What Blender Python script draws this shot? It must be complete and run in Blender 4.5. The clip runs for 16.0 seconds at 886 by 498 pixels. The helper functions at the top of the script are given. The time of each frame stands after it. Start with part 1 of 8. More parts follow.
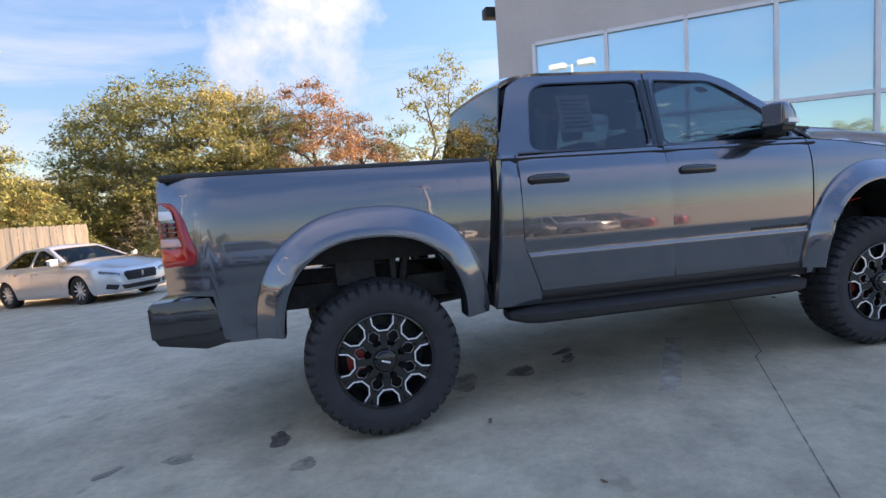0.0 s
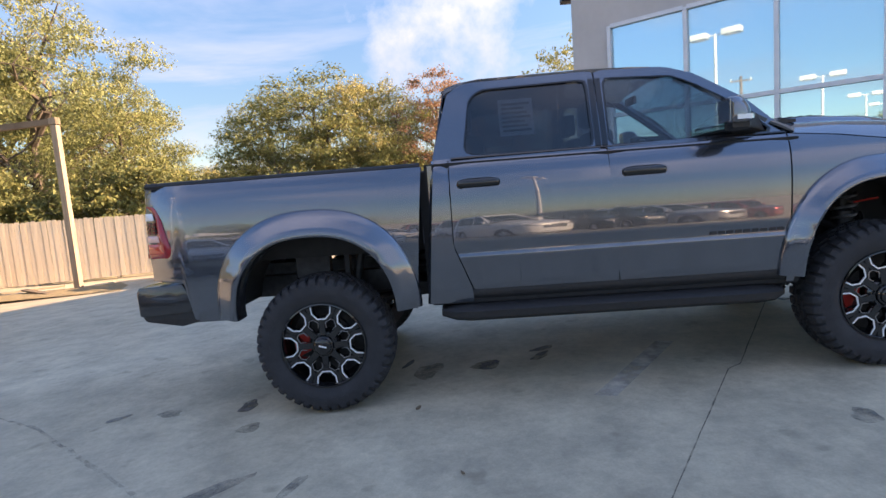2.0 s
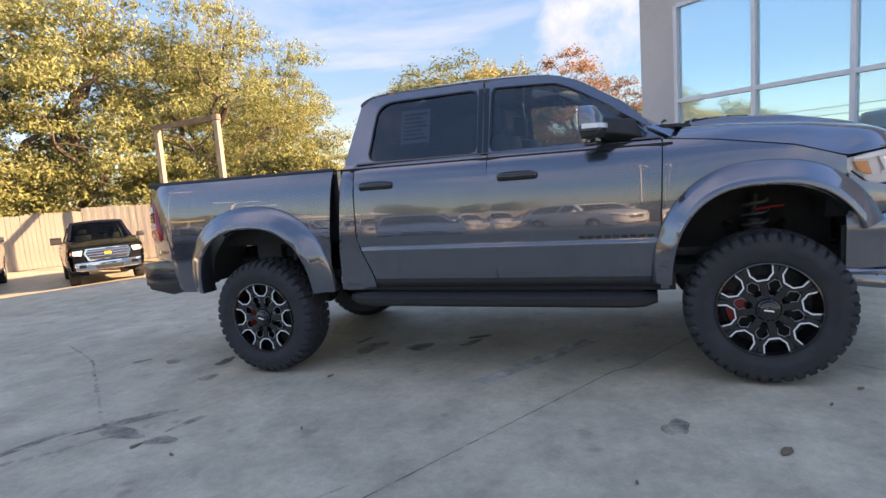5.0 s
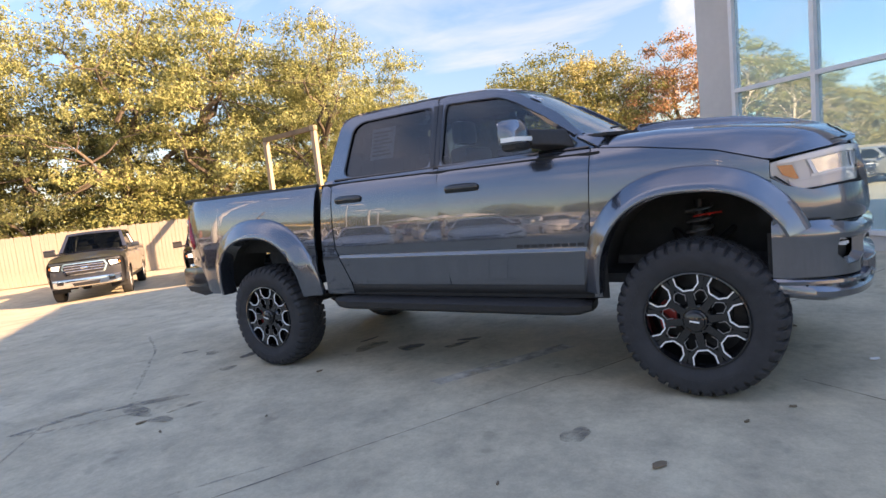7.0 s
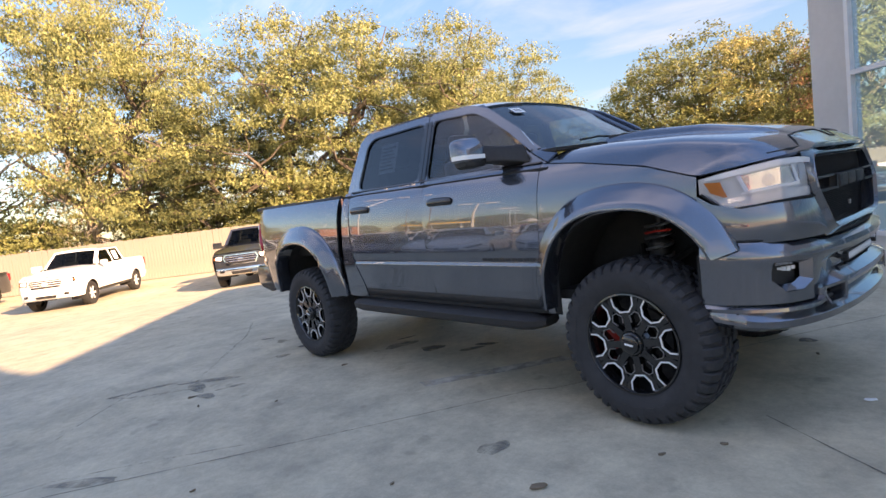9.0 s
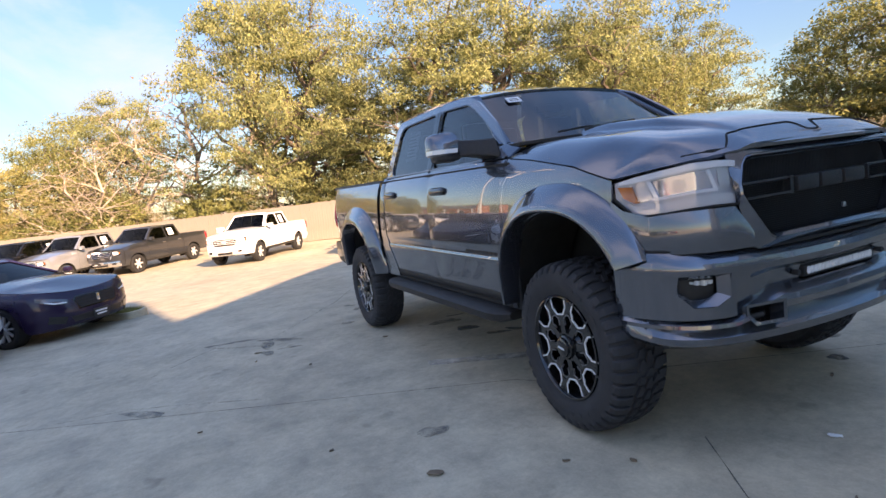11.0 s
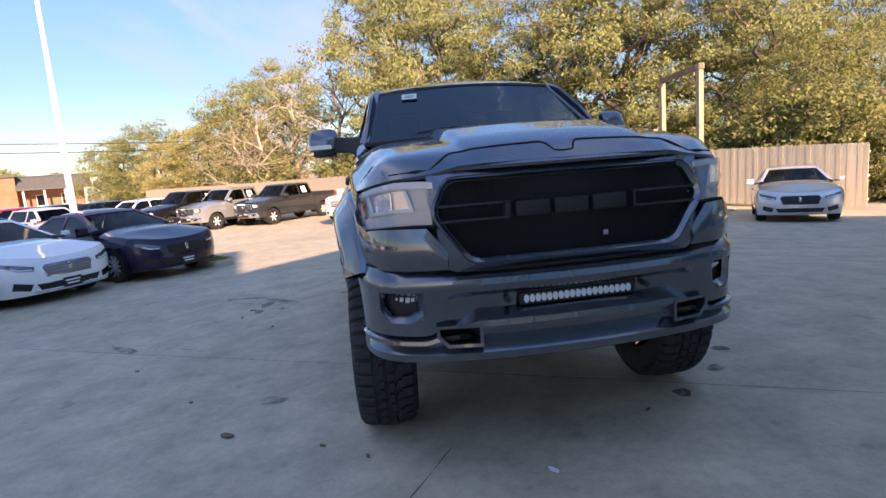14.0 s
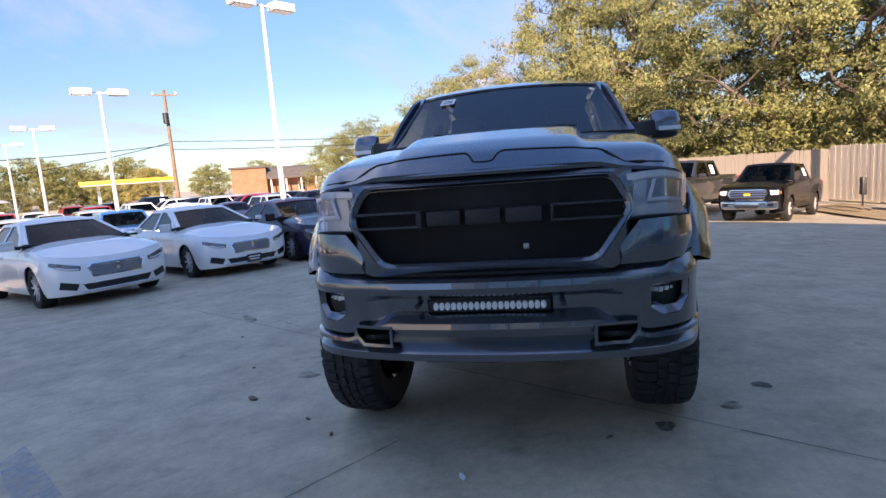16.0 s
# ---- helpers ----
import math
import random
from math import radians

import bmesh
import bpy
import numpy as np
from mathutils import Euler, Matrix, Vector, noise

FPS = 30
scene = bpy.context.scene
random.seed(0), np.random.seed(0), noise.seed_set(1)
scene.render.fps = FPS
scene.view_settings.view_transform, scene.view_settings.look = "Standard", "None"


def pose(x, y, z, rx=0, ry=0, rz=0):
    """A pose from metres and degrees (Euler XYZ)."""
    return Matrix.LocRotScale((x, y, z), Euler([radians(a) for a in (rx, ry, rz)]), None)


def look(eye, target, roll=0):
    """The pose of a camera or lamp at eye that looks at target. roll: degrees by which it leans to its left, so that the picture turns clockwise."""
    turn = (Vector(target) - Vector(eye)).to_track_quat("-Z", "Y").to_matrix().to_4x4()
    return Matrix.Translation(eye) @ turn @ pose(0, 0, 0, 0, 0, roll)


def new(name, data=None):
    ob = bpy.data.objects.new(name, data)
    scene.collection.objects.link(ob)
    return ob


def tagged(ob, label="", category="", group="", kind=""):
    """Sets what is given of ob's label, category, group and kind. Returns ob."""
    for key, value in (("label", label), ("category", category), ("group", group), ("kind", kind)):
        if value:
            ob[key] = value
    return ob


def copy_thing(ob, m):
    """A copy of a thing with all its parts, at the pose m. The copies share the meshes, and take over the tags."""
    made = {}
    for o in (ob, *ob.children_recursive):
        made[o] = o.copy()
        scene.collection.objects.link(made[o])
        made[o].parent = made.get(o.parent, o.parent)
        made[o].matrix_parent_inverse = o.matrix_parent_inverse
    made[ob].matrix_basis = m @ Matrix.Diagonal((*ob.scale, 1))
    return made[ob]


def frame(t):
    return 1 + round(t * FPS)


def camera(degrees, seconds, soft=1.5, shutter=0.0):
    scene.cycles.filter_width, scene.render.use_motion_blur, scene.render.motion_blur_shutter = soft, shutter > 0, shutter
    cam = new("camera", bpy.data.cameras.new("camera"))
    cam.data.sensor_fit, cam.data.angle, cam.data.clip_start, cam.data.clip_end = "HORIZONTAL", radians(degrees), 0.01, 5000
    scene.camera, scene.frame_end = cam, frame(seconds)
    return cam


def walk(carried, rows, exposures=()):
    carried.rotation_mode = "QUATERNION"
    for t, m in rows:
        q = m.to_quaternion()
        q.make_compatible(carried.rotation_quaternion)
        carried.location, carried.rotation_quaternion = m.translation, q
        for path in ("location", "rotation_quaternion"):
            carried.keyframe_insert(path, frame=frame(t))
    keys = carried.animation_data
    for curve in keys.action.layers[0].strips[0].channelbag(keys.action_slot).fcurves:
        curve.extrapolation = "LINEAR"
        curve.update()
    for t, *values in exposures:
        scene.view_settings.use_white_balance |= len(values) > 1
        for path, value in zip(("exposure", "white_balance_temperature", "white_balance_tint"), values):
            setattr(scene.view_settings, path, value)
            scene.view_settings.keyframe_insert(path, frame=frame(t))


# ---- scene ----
cam = camera(77.0, 16.0)
walk(cam, [
    (0.0, pose(-0.326, -4.242, 1.361, 84.30, 3.89, -12.73)),
    (0.5, pose(-0.012, -4.361, 1.390, 84.17, 4.06, -9.05)),
    (1.0, pose(0.333, -4.454, 1.377, 84.47, 4.37, -5.11)),
    (1.5, pose(0.648, -4.524, 1.398, 84.48, 4.65, -1.72)),
    (2.0, pose(1.022, -4.615, 1.402, 83.57, 4.30, 2.39)),
    (2.5, pose(1.364, -4.657, 1.409, 82.63, 3.55, 5.27)),
    (3.0, pose(1.719, -4.677, 1.415, 82.26, 3.44, 8.44)),
    (3.5, pose(2.023, -4.717, 1.426, 82.38, 3.42, 11.27)),
    (4.0, pose(2.377, -4.728, 1.436, 82.56, 3.44, 14.45)),
    (4.2, pose(2.507, -4.734, 1.437, 82.66, 3.41, 15.58)),
    (6.3, look((3.652, -4.595, 1.406), (2.764, -2.822, 1.149), -5.9)),
    (6.5, look((3.785, -4.554, 1.42), (2.852, -2.803, 1.164), -5.9)),
    (7.0, look((4.132, -4.446, 1.437), (3.08, -2.76, 1.213), -6.1)),
    (7.5, look((4.438, -4.335, 1.443), (3.273, -2.722, 1.238), -6.2)),
    (8.0, look((4.755, -4.156, 1.44), (3.484, -2.623, 1.252), -6.3)),
    (8.5, look((5.0, -3.96, 1.441), (3.634, -2.511, 1.255), -6.5)),
    (9.0, look((5.273, -3.768, 1.451), (3.791, -2.439, 1.262), -7.0)),
    (9.5, look((5.528, -3.517, 1.466), (3.933, -2.329, 1.257), -7.5)),
    (10.0, look((5.75, -3.272, 1.441), (4.057, -2.228, 1.23), -7.8)),
    (10.2, look((5.826, -3.171, 1.445), (4.102, -2.18, 1.232), -8.0)),
    (12.3, pose(6.536, -2.122, 1.528, 82.48, 4.06, 69.81)),
    (12.5, pose(6.596, -1.990, 1.522, 82.56, 3.93, 70.56)),
    (13.0, pose(6.709, -1.643, 1.511, 82.19, 3.87, 72.98)),
    (13.5, pose(6.807, -1.318, 1.497, 81.61, 4.17, 76.02)),
    (14.0, pose(6.858, -0.980, 1.501, 81.26, 4.29, 80.11)),
    (14.5, pose(6.942, -0.678, 1.495, 81.66, 4.46, 85.66)),
    (15.0, pose(6.981, -0.329, 1.501, 81.80, 4.28, 91.75)),
    (15.5, pose(6.981, -0.034, 1.485, 81.87, 4.19, 96.29)),
    (16.0, pose(6.970, 0.299, 1.499, 81.90, 4.20, 100.77)),
], [(0, 2.01, 6950, 27), (4, 2.03, 7350, 28), (6.5, 2.22, 7700, 29), (10, 2.06, 7500, 29), (12.5, 1.76, 6850, 30), (14, 1.65, 6680, 30), (16, 1.56, 6330, 30)])

# ---- light ----
CLOUD = (-0.03, 0.955, 0.30)             # middle of the white cloud
SUN_EL, SUN_AZ = 23.4, 10.4            # degrees; azimuth from +x towards +y
world = bpy.data.worlds.new("sky")
scene.world = world
world.use_nodes = True
_n, _l = world.node_tree.nodes, world.node_tree.links
_n.clear()
_out = _n.new("ShaderNodeOutputWorld")
_bg = _n.new("ShaderNodeBackground")
_sky = _n.new("ShaderNodeTexSky")
_sky.sky_type, _sky.sun_disc = "NISHITA", False
_sky.sun_elevation, _sky.sun_rotation = radians(SUN_EL), radians(90 - SUN_AZ)
_sky.air_density, _sky.dust_density, _sky.ozone_density = 1.0, 0.15, 1.2
# thin drifting cloud over the blue
_tc = _n.new("ShaderNodeTexCoord")
_sep = _n.new("ShaderNodeSeparateXYZ")
_l.new(_tc.outputs["Generated"], _sep.inputs[0])
_add = _n.new("ShaderNodeMath"); _add.operation = "ADD"; _add.inputs[1].default_value = 0.18
_l.new(_sep.outputs[2], _add.inputs[0])
_mx = _n.new("ShaderNodeMath"); _mx.operation = "MAXIMUM"; _mx.inputs[1].default_value = 0.05
_l.new(_add.outputs[0], _mx.inputs[0])
_dx = _n.new("ShaderNodeMath"); _dx.operation = "DIVIDE"
_dy = _n.new("ShaderNodeMath"); _dy.operation = "DIVIDE"
_l.new(_sep.outputs[0], _dx.inputs[0]); _l.new(_mx.outputs[0], _dx.inputs[1])
_l.new(_sep.outputs[1], _dy.inputs[0]); _l.new(_mx.outputs[0], _dy.inputs[1])
_cmb = _n.new("ShaderNodeCombineXYZ")
_l.new(_dx.outputs[0], _cmb.inputs[0]); _l.new(_dy.outputs[0], _cmb.inputs[1])
_map = _n.new("ShaderNodeMapping")
_map.inputs["Scale"].default_value = (0.55, 0.95, 1)
_map.inputs["Rotation"].default_value = (0, 0, radians(35))
_map.inputs["Location"].default_value = (1.3, 0.4, 0)
_l.new(_cmb.outputs[0], _map.inputs[0])
_noi = _n.new("ShaderNodeTexNoise")
_noi.inputs["Scale"].default_value, _noi.inputs["Detail"].default_value, _noi.inputs["Roughness"].default_value = 1.1, 8, 0.58
_noi.inputs["Distortion"].default_value = 0.5
_l.new(_map.outputs[0], _noi.inputs["Vector"])
_rmp = _n.new("ShaderNodeValToRGB")
_rmp.color_ramp.elements[0].position, _rmp.color_ramp.elements[1].position = 0.49, 0.76
_rmp.color_ramp.elements[1].color = (0.85, 0.85, 0.85, 1)
_l.new(_noi.outputs[0], _rmp.inputs[0])
_mix = _n.new("ShaderNodeMixRGB")
# one heaped white cloud over the trees
_dot = _n.new("ShaderNodeVectorMath"); _dot.operation = "DOT_PRODUCT"
_nrm = _n.new("ShaderNodeVectorMath"); _nrm.operation = "NORMALIZE"
_l.new(_tc.outputs["Generated"], _nrm.inputs[0])
_l.new(_nrm.outputs[0], _dot.inputs[0])
_dot.inputs[1].default_value = CLOUD
_n2 = _n.new("ShaderNodeTexNoise")
_n2.inputs["Scale"].default_value, _n2.inputs["Detail"].default_value, _n2.inputs["Roughness"].default_value = 9.0, 7, 0.6
_l.new(_nrm.outputs[0], _n2.inputs["Vector"])
_sum = _n.new("ShaderNodeMath"); _sum.operation = "MULTIPLY_ADD"; _sum.inputs[1].default_value = 0.045
_l.new(_n2.outputs[0], _sum.inputs[0]); _l.new(_dot.outputs["Value"], _sum.inputs[2])
_cl = _n.new("ShaderNodeMapRange")
_cl.inputs["From Min"].default_value, _cl.inputs["From Max"].default_value = 1.013, 1.029
_cl.inputs["To Max"].default_value = 0.9
_l.new(_sum.outputs[0], _cl.inputs[0])
_mxc = _n.new("ShaderNodeMath"); _mxc.operation = "MAXIMUM"
_l.new(_rmp.outputs[0], _mxc.inputs[0]); _l.new(_cl.outputs[0], _mxc.inputs[1])
# the thin cloud lies in the lower sky and clears overhead
_clr = _n.new("ShaderNodeMapRange")
_clr.inputs["From Min"].default_value, _clr.inputs["From Max"].default_value = 0.45, 0.75
_clr.inputs["To Min"].default_value, _clr.inputs["To Max"].default_value = 1.0, 0.65
_l.new(_sep.outputs[2], _clr.inputs[0])
_thin = _n.new("ShaderNodeMath"); _thin.operation = "MULTIPLY"
_l.new(_mxc.outputs[0], _thin.inputs[0]); _l.new(_clr.outputs[0], _thin.inputs[1])
_l.new(_thin.outputs[0], _mix.inputs[0])
_hs = _n.new("ShaderNodeHueSaturation")
_hs.inputs["Saturation"].default_value = 1.08
_l.new(_sky.outputs[0], _hs.inputs["Color"])
_tint = _n.new("ShaderNodeMixRGB")
_tint.blend_type, _tint.inputs[0].default_value, _tint.inputs[2].default_value = "MULTIPLY", 1.0, (0.84, 1.0, 1.06, 1)
_l.new(_hs.outputs[0], _tint.inputs[1])
_l.new(_tint.outputs[0], _mix.inputs[1])
_mix.inputs[2].default_value = (5.0, 5.3, 5.8, 1)
# paler and weaker towards the horizon, as on a dry autumn day
_el = _n.new("ShaderNodeMapRange")
_el.inputs["From Min"].default_value, _el.inputs["From Max"].default_value = 0.15, 0.85
_el.inputs["To Min"].default_value, _el.inputs["To Max"].default_value = 0.046, 0.108
_l.new(_sep.outputs[2], _el.inputs[0])
_l.new(_el.outputs[0], _bg.inputs[1])
_l.new(_mix.outputs[0], _bg.inputs[0])
_l.new(_bg.outputs[0], _out.inputs[0])

_sun = new("sun", bpy.data.lights.new("sun", "SUN"))
_sun.data.energy, _sun.data.angle, _sun.data.color = 4.8, radians(0.55), (1.0, 0.78, 0.50)
_sd = Vector((math.cos(radians(SUN_EL)) * math.cos(radians(SUN_AZ)), math.cos(radians(SUN_EL)) * math.sin(radians(SUN_AZ)), math.sin(radians(SUN_EL))))
_sun.matrix_world = look(_sd * 60, (0, 0, 0))


# ---- building blocks ----
def gz(x, y):
    """Height of the paving: level round the parked truck, falling gently away from the building."""
    d = math.hypot(x - 3.5, y + 1.0)
    near = 0.027 * (x - 2.9) + 0.02 * (y + 1.0)
    far = float(np.interp(d, [3, 9, 12, 18, 25, 90], [0, -0.3, -0.4, -0.75, -0.85, -0.85]))
    k = min(max((d - 4.0) / 5.0, 0.0), 1.0)
    k = k * k * (3 - 2 * k)
    return near * (1 - k) + far * k


def smooth(me, angle=35):
    for p in me.polygons:
        p.use_smooth = True
    me.set_sharp_from_angle(angle=radians(angle))


def part(name, bm, material, parent=None, label="", angle=35, flat=False):
    """Links a bmesh as one mesh object under a thing or a part."""
    me = bpy.data.meshes.new(name)
    bmesh.ops.recalc_face_normals(bm, faces=bm.faces)
    bm.to_mesh(me)
    bm.free()
    if not flat:
        smooth(me, angle)
    me.materials.append(material)
    ob = new(name, me)
    ob.parent = parent
    return tagged(ob, label)


def thing(name, m, label, category, group="", kind=""):
    ob = new(name)
    ob.empty_display_size = 0.2
    ob.matrix_basis = m
    return tagged(ob, label, category, group, kind)


def box(bm, x0, x1, y0, y1, z0, z1, bevel=0.0, m=None):
    r = bmesh.ops.create_cube(bm, size=1)
    vs = r["verts"]
    for v in vs:
        v.co = Vector(((x0 + x1) / 2 + v.co.x * (x1 - x0), (y0 + y1) / 2 + v.co.y * (y1 - y0), (z0 + z1) / 2 + v.co.z * (z1 - z0)))
    if bevel:
        es = list({e for v in vs for e in v.link_edges})
        rr = bmesh.ops.bevel(bm, geom=es, offset=bevel, segments=2, affect="EDGES", profile=0.6)
        vs = list({v for f in rr["faces"] for v in f.verts} | {v for v in vs if v.is_valid})
    if m is not None:
        bmesh.ops.transform(bm, matrix=m, verts=vs)
    return vs


def cyl(bm, p0, p1, r0, r1=None, seg=16, caps=True):
    p0, p1 = Vector(p0), Vector(p1)
    r1 = r0 if r1 is None else r1
    d = p1 - p0
    m = Matrix.Translation((p0 + p1) / 2) @ d.to_track_quat("Z", "Y").to_matrix().to_4x4()
    return bmesh.ops.create_cone(bm, cap_ends=caps, segments=seg, radius1=r0, radius2=r1, depth=d.length, matrix=m)["verts"]


def grid(bm, rows, close_u=False, close_v=False):
    """Quads through a table of points."""
    vs = [[bm.verts.new(p) for p in row] for row in rows]
    n, k = len(vs), len(vs[0])
    for i in range(n if close_u else n - 1):
        for j in range(k if close_v else k - 1):
            a, b, c, d = vs[i][j], vs[(i + 1) % n][j], vs[(i + 1) % n][(j + 1) % k], vs[i][(j + 1) % k]
            q = []
            for v in (a, b, c, d):
                if v not in q:
                    q.append(v)
            if len(q) > 2:
                try:
                    bm.faces.new(q)
                except ValueError:
                    pass
    return vs


def lathe(bm, profile, seg=48, axis="Y", m=None):
    """Turns (radius, along) points about an axis."""
    rows = []
    for i in range(seg):
        a = 2 * math.pi * i / seg
        c, s = math.cos(a), math.sin(a)
        rows.append([Vector((r * c, h, r * s)) if axis == "Y" else Vector((r * c, r * s, h)) for r, h in profile])
    vs = grid(bm, rows, close_u=True)
    flatv = [v for row in vs for v in row]
    if m is not None:
        bmesh.ops.transform(bm, matrix=m, verts=flatv)
    return flatv


def prism(bm, outline, axis, a0, a1, bevel=0.0):
    """A flat outline pushed from a0 to a1 along an axis (0, 1, 2)."""
    def at(p, a):
        q = list(p)
        q.insert(axis, a)
        return Vector(q)
    v0 = [bm.verts.new(at(p, a0)) for p in outline]
    v1 = [bm.verts.new(at(p, a1)) for p in outline]
    n = len(outline)
    f = [bm.faces.new(v0), bm.faces.new(v1[::-1])]
    for i in range(n):
        f.append(bm.faces.new((v0[i], v0[(i + 1) % n], v1[(i + 1) % n], v1[i])))
    if bevel:
        es = list({e for q in f for e in q.edges})
        bmesh.ops.bevel(bm, geom=es, offset=bevel, segments=2, affect="EDGES", profile=0.6)
    return v0 + v1


def tube(bm, pts, r, seg=10):
    """A round bar along points."""
    rows = []
    pts = [Vector(p) for p in pts]
    for i, p in enumerate(pts):
        d = (pts[min(i + 1, len(pts) - 1)] - pts[max(i - 1, 0)]).normalized()
        u = d.orthogonal() if abs(d.z) > 0.95 else Vector((0, 0, 1)).cross(d)
        u.normalize()
        w = d.cross(u)
        rr = r[i] if isinstance(r, (list, tuple)) else r
        rows.append([p + u * (rr * math.cos(2 * math.pi * k / seg)) + w * (rr * math.sin(2 * math.pi * k / seg)) for k in range(seg)])
    vs = grid(bm, rows, close_v=True)
    bm.faces.new(vs[0])
    bm.faces.new(vs[-1][::-1])


def lerp(a, b, t):
    return a + (b - a) * t


def interp(x, table):
    return float(np.interp(x, [q[0] for q in table], [q[1] for q in table]))


def solid(ob, thick, offset=-1):
    m = ob.modifiers.new("solid", "SOLIDIFY")
    m.thickness, m.offset = thick, offset
    return ob


def cut(ob, bm):
    """Cuts the volume of bm out of ob's mesh, once and for all."""
    me = bpy.data.meshes.new("cutter")
    bmesh.ops.recalc_face_normals(bm, faces=bm.faces)
    bm.to_mesh(me)
    bm.free()
    c = new("cutter", me)
    md = ob.modifiers.new("cut", "BOOLEAN")
    md.operation, md.object, md.solver = "DIFFERENCE", c, "EXACT"
    bpy.context.view_layer.update()
    res = bpy.data.meshes.new_from_object(ob.evaluated_get(bpy.context.evaluated_depsgraph_get()))
    ob.modifiers.clear()
    old = ob.data
    res.name = old.name
    ob.data = res
    bpy.data.objects.remove(c)
    bpy.data.meshes.remove(me)
    smooth(ob.data, 30)
    return ob


# ---- materials ----
def mat(name, col, rough=0.5, metal=0.0, var=0.0, scale=6.0, bump=0.0, bscale=60.0, coat=0.0, dark=None, obj_var=0.0, isl=False, spec=0.5, trans=0.0, stretch=None):
    """A surface with a base colour, broken up at two scales, and a fine relief."""
    m = bpy.data.materials.new(name)
    m.use_nodes = True
    n, l = m.node_tree.nodes, m.node_tree.links
    b = n["Principled BSDF"]
    b.inputs["Roughness"].default_value, b.inputs["Metallic"].default_value = rough, metal
    b.inputs["Coat Weight"].default_value, b.inputs["Coat Roughness"].default_value = coat, 0.015
    b.inputs["Specular IOR Level"].default_value = spec
    b.inputs["Base Color"].default_value = (*col, 1)
    tc = n.new("ShaderNodeTexCoord")
    src = tc.outputs["Object"]
    if stretch:
        mp = n.new("ShaderNodeMapping")
        mp.inputs["Scale"].default_value = stretch
        l.new(src, mp.inputs[0])
        src = mp.outputs[0]
    last = None
    if var:
        a = n.new("ShaderNodeTexNoise")
        a.inputs["Scale"].default_value, a.inputs["Detail"].default_value = scale, 4
        c = n.new("ShaderNodeTexNoise")
        c.inputs["Scale"].default_value, c.inputs["Detail"].default_value = scale * 9, 3
        l.new(src, a.inputs["Vector"]); l.new(src, c.inputs["Vector"])
        s = n.new("ShaderNodeMath"); s.operation = "MULTIPLY_ADD"
        s.inputs[1].default_value, = (0.45,)
        l.new(c.outputs[0], s.inputs[0]); l.new(a.outputs[0], s.inputs[2])
        r = n.new("ShaderNodeMapRange")
        r.inputs["From Min"].default_value, r.inputs["From Max"].default_value = 0.45, 1.0
        l.new(s.outputs[0], r.inputs[0])
        x = n.new("ShaderNodeMixRGB")
        lo = dark if dark else tuple(q * (1 - var) for q in col)
        x.inputs[1].default_value, x.inputs[2].default_value = (*lo, 1), (*(min(1, q * (1 + var * 0.5)) for q in col), 1)
        l.new(r.outputs[0], x.inputs[0])
        last = x.outputs[0]
        rr = n.new("ShaderNodeMapRange")
        rr.inputs["To Min"].default_value, rr.inputs["To Max"].default_value = min(1, rough + 0.08), max(0, rough - 0.05)
        l.new(a.outputs[0], rr.inputs[0])
        l.new(rr.outputs[0], b.inputs["Roughness"])
    if obj_var or isl:
        h = n.new("ShaderNodeHueSaturation")
        if isl:
            g = n.new("ShaderNodeNewGeometry")
            rnd = g.outputs["Random Per Island"]
        else:
            g = n.new("ShaderNodeObjectInfo")
            rnd = g.outputs["Random"]
        k = n.new("ShaderNodeMapRange")
        v = obj_var or 0.35
        k.inputs["To Min"].default_value, k.inputs["To Max"].default_value = 1 - v, 1 + v
        l.new(rnd, k.inputs[0])
        l.new(k.outputs[0], h.inputs["Value"])
        if isl:
            k2 = n.new("ShaderNodeMapRange")
            k2.inputs["To Min"].default_value, k2.inputs["To Max"].default_value = 0.49, 0.535
            wn = n.new("ShaderNodeMath"); wn.operation = "FRACT"
            ml = n.new("ShaderNodeMath"); ml.operation = "MULTIPLY"; ml.inputs[1].default_value = 17.3
            l.new(rnd, ml.inputs[0]); l.new(ml.outputs[0], wn.inputs[0]); l.new(wn.outputs[0], k2.inputs[0])
            l.new(k2.outputs[0], h.inputs["Hue"])
        if last is None:
            h.inputs["Color"].default_value = (*col, 1)
        else:
            l.new(last, h.inputs["Color"])
        last = h.outputs[0]
    if last is not None:
        l.new(last, b.inputs["Base Color"])
    if bump:
        t = n.new("ShaderNodeTexNoise")
        t.inputs["Scale"].default_value, t.inputs["Detail"].default_value = bscale, 5
        l.new(src, t.inputs["Vector"])
        u = n.new("ShaderNodeBump")
        u.inputs["Strength"].default_value, u.inputs["Distance"].default_value = bump, 0.01
        l.new(t.outputs[0], u.inputs["Height"])
        l.new(u.outputs[0], b.inputs["Normal"])
    if trans:
        tr = n.new("ShaderNodeBsdfTranslucent")
        mx = n.new("ShaderNodeMixShader")
        mx.inputs[0].default_value = trans
        if last is not None:
            l.new(last, tr.inputs[0])
        else:
            tr.inputs[0].default_value = (*col, 1)
        l.new(b.outputs[0], mx.inputs[1]); l.new(tr.outputs[0], mx.inputs[2])
        l.new(mx.outputs[0], n["Material Output"].inputs[0])
    return m


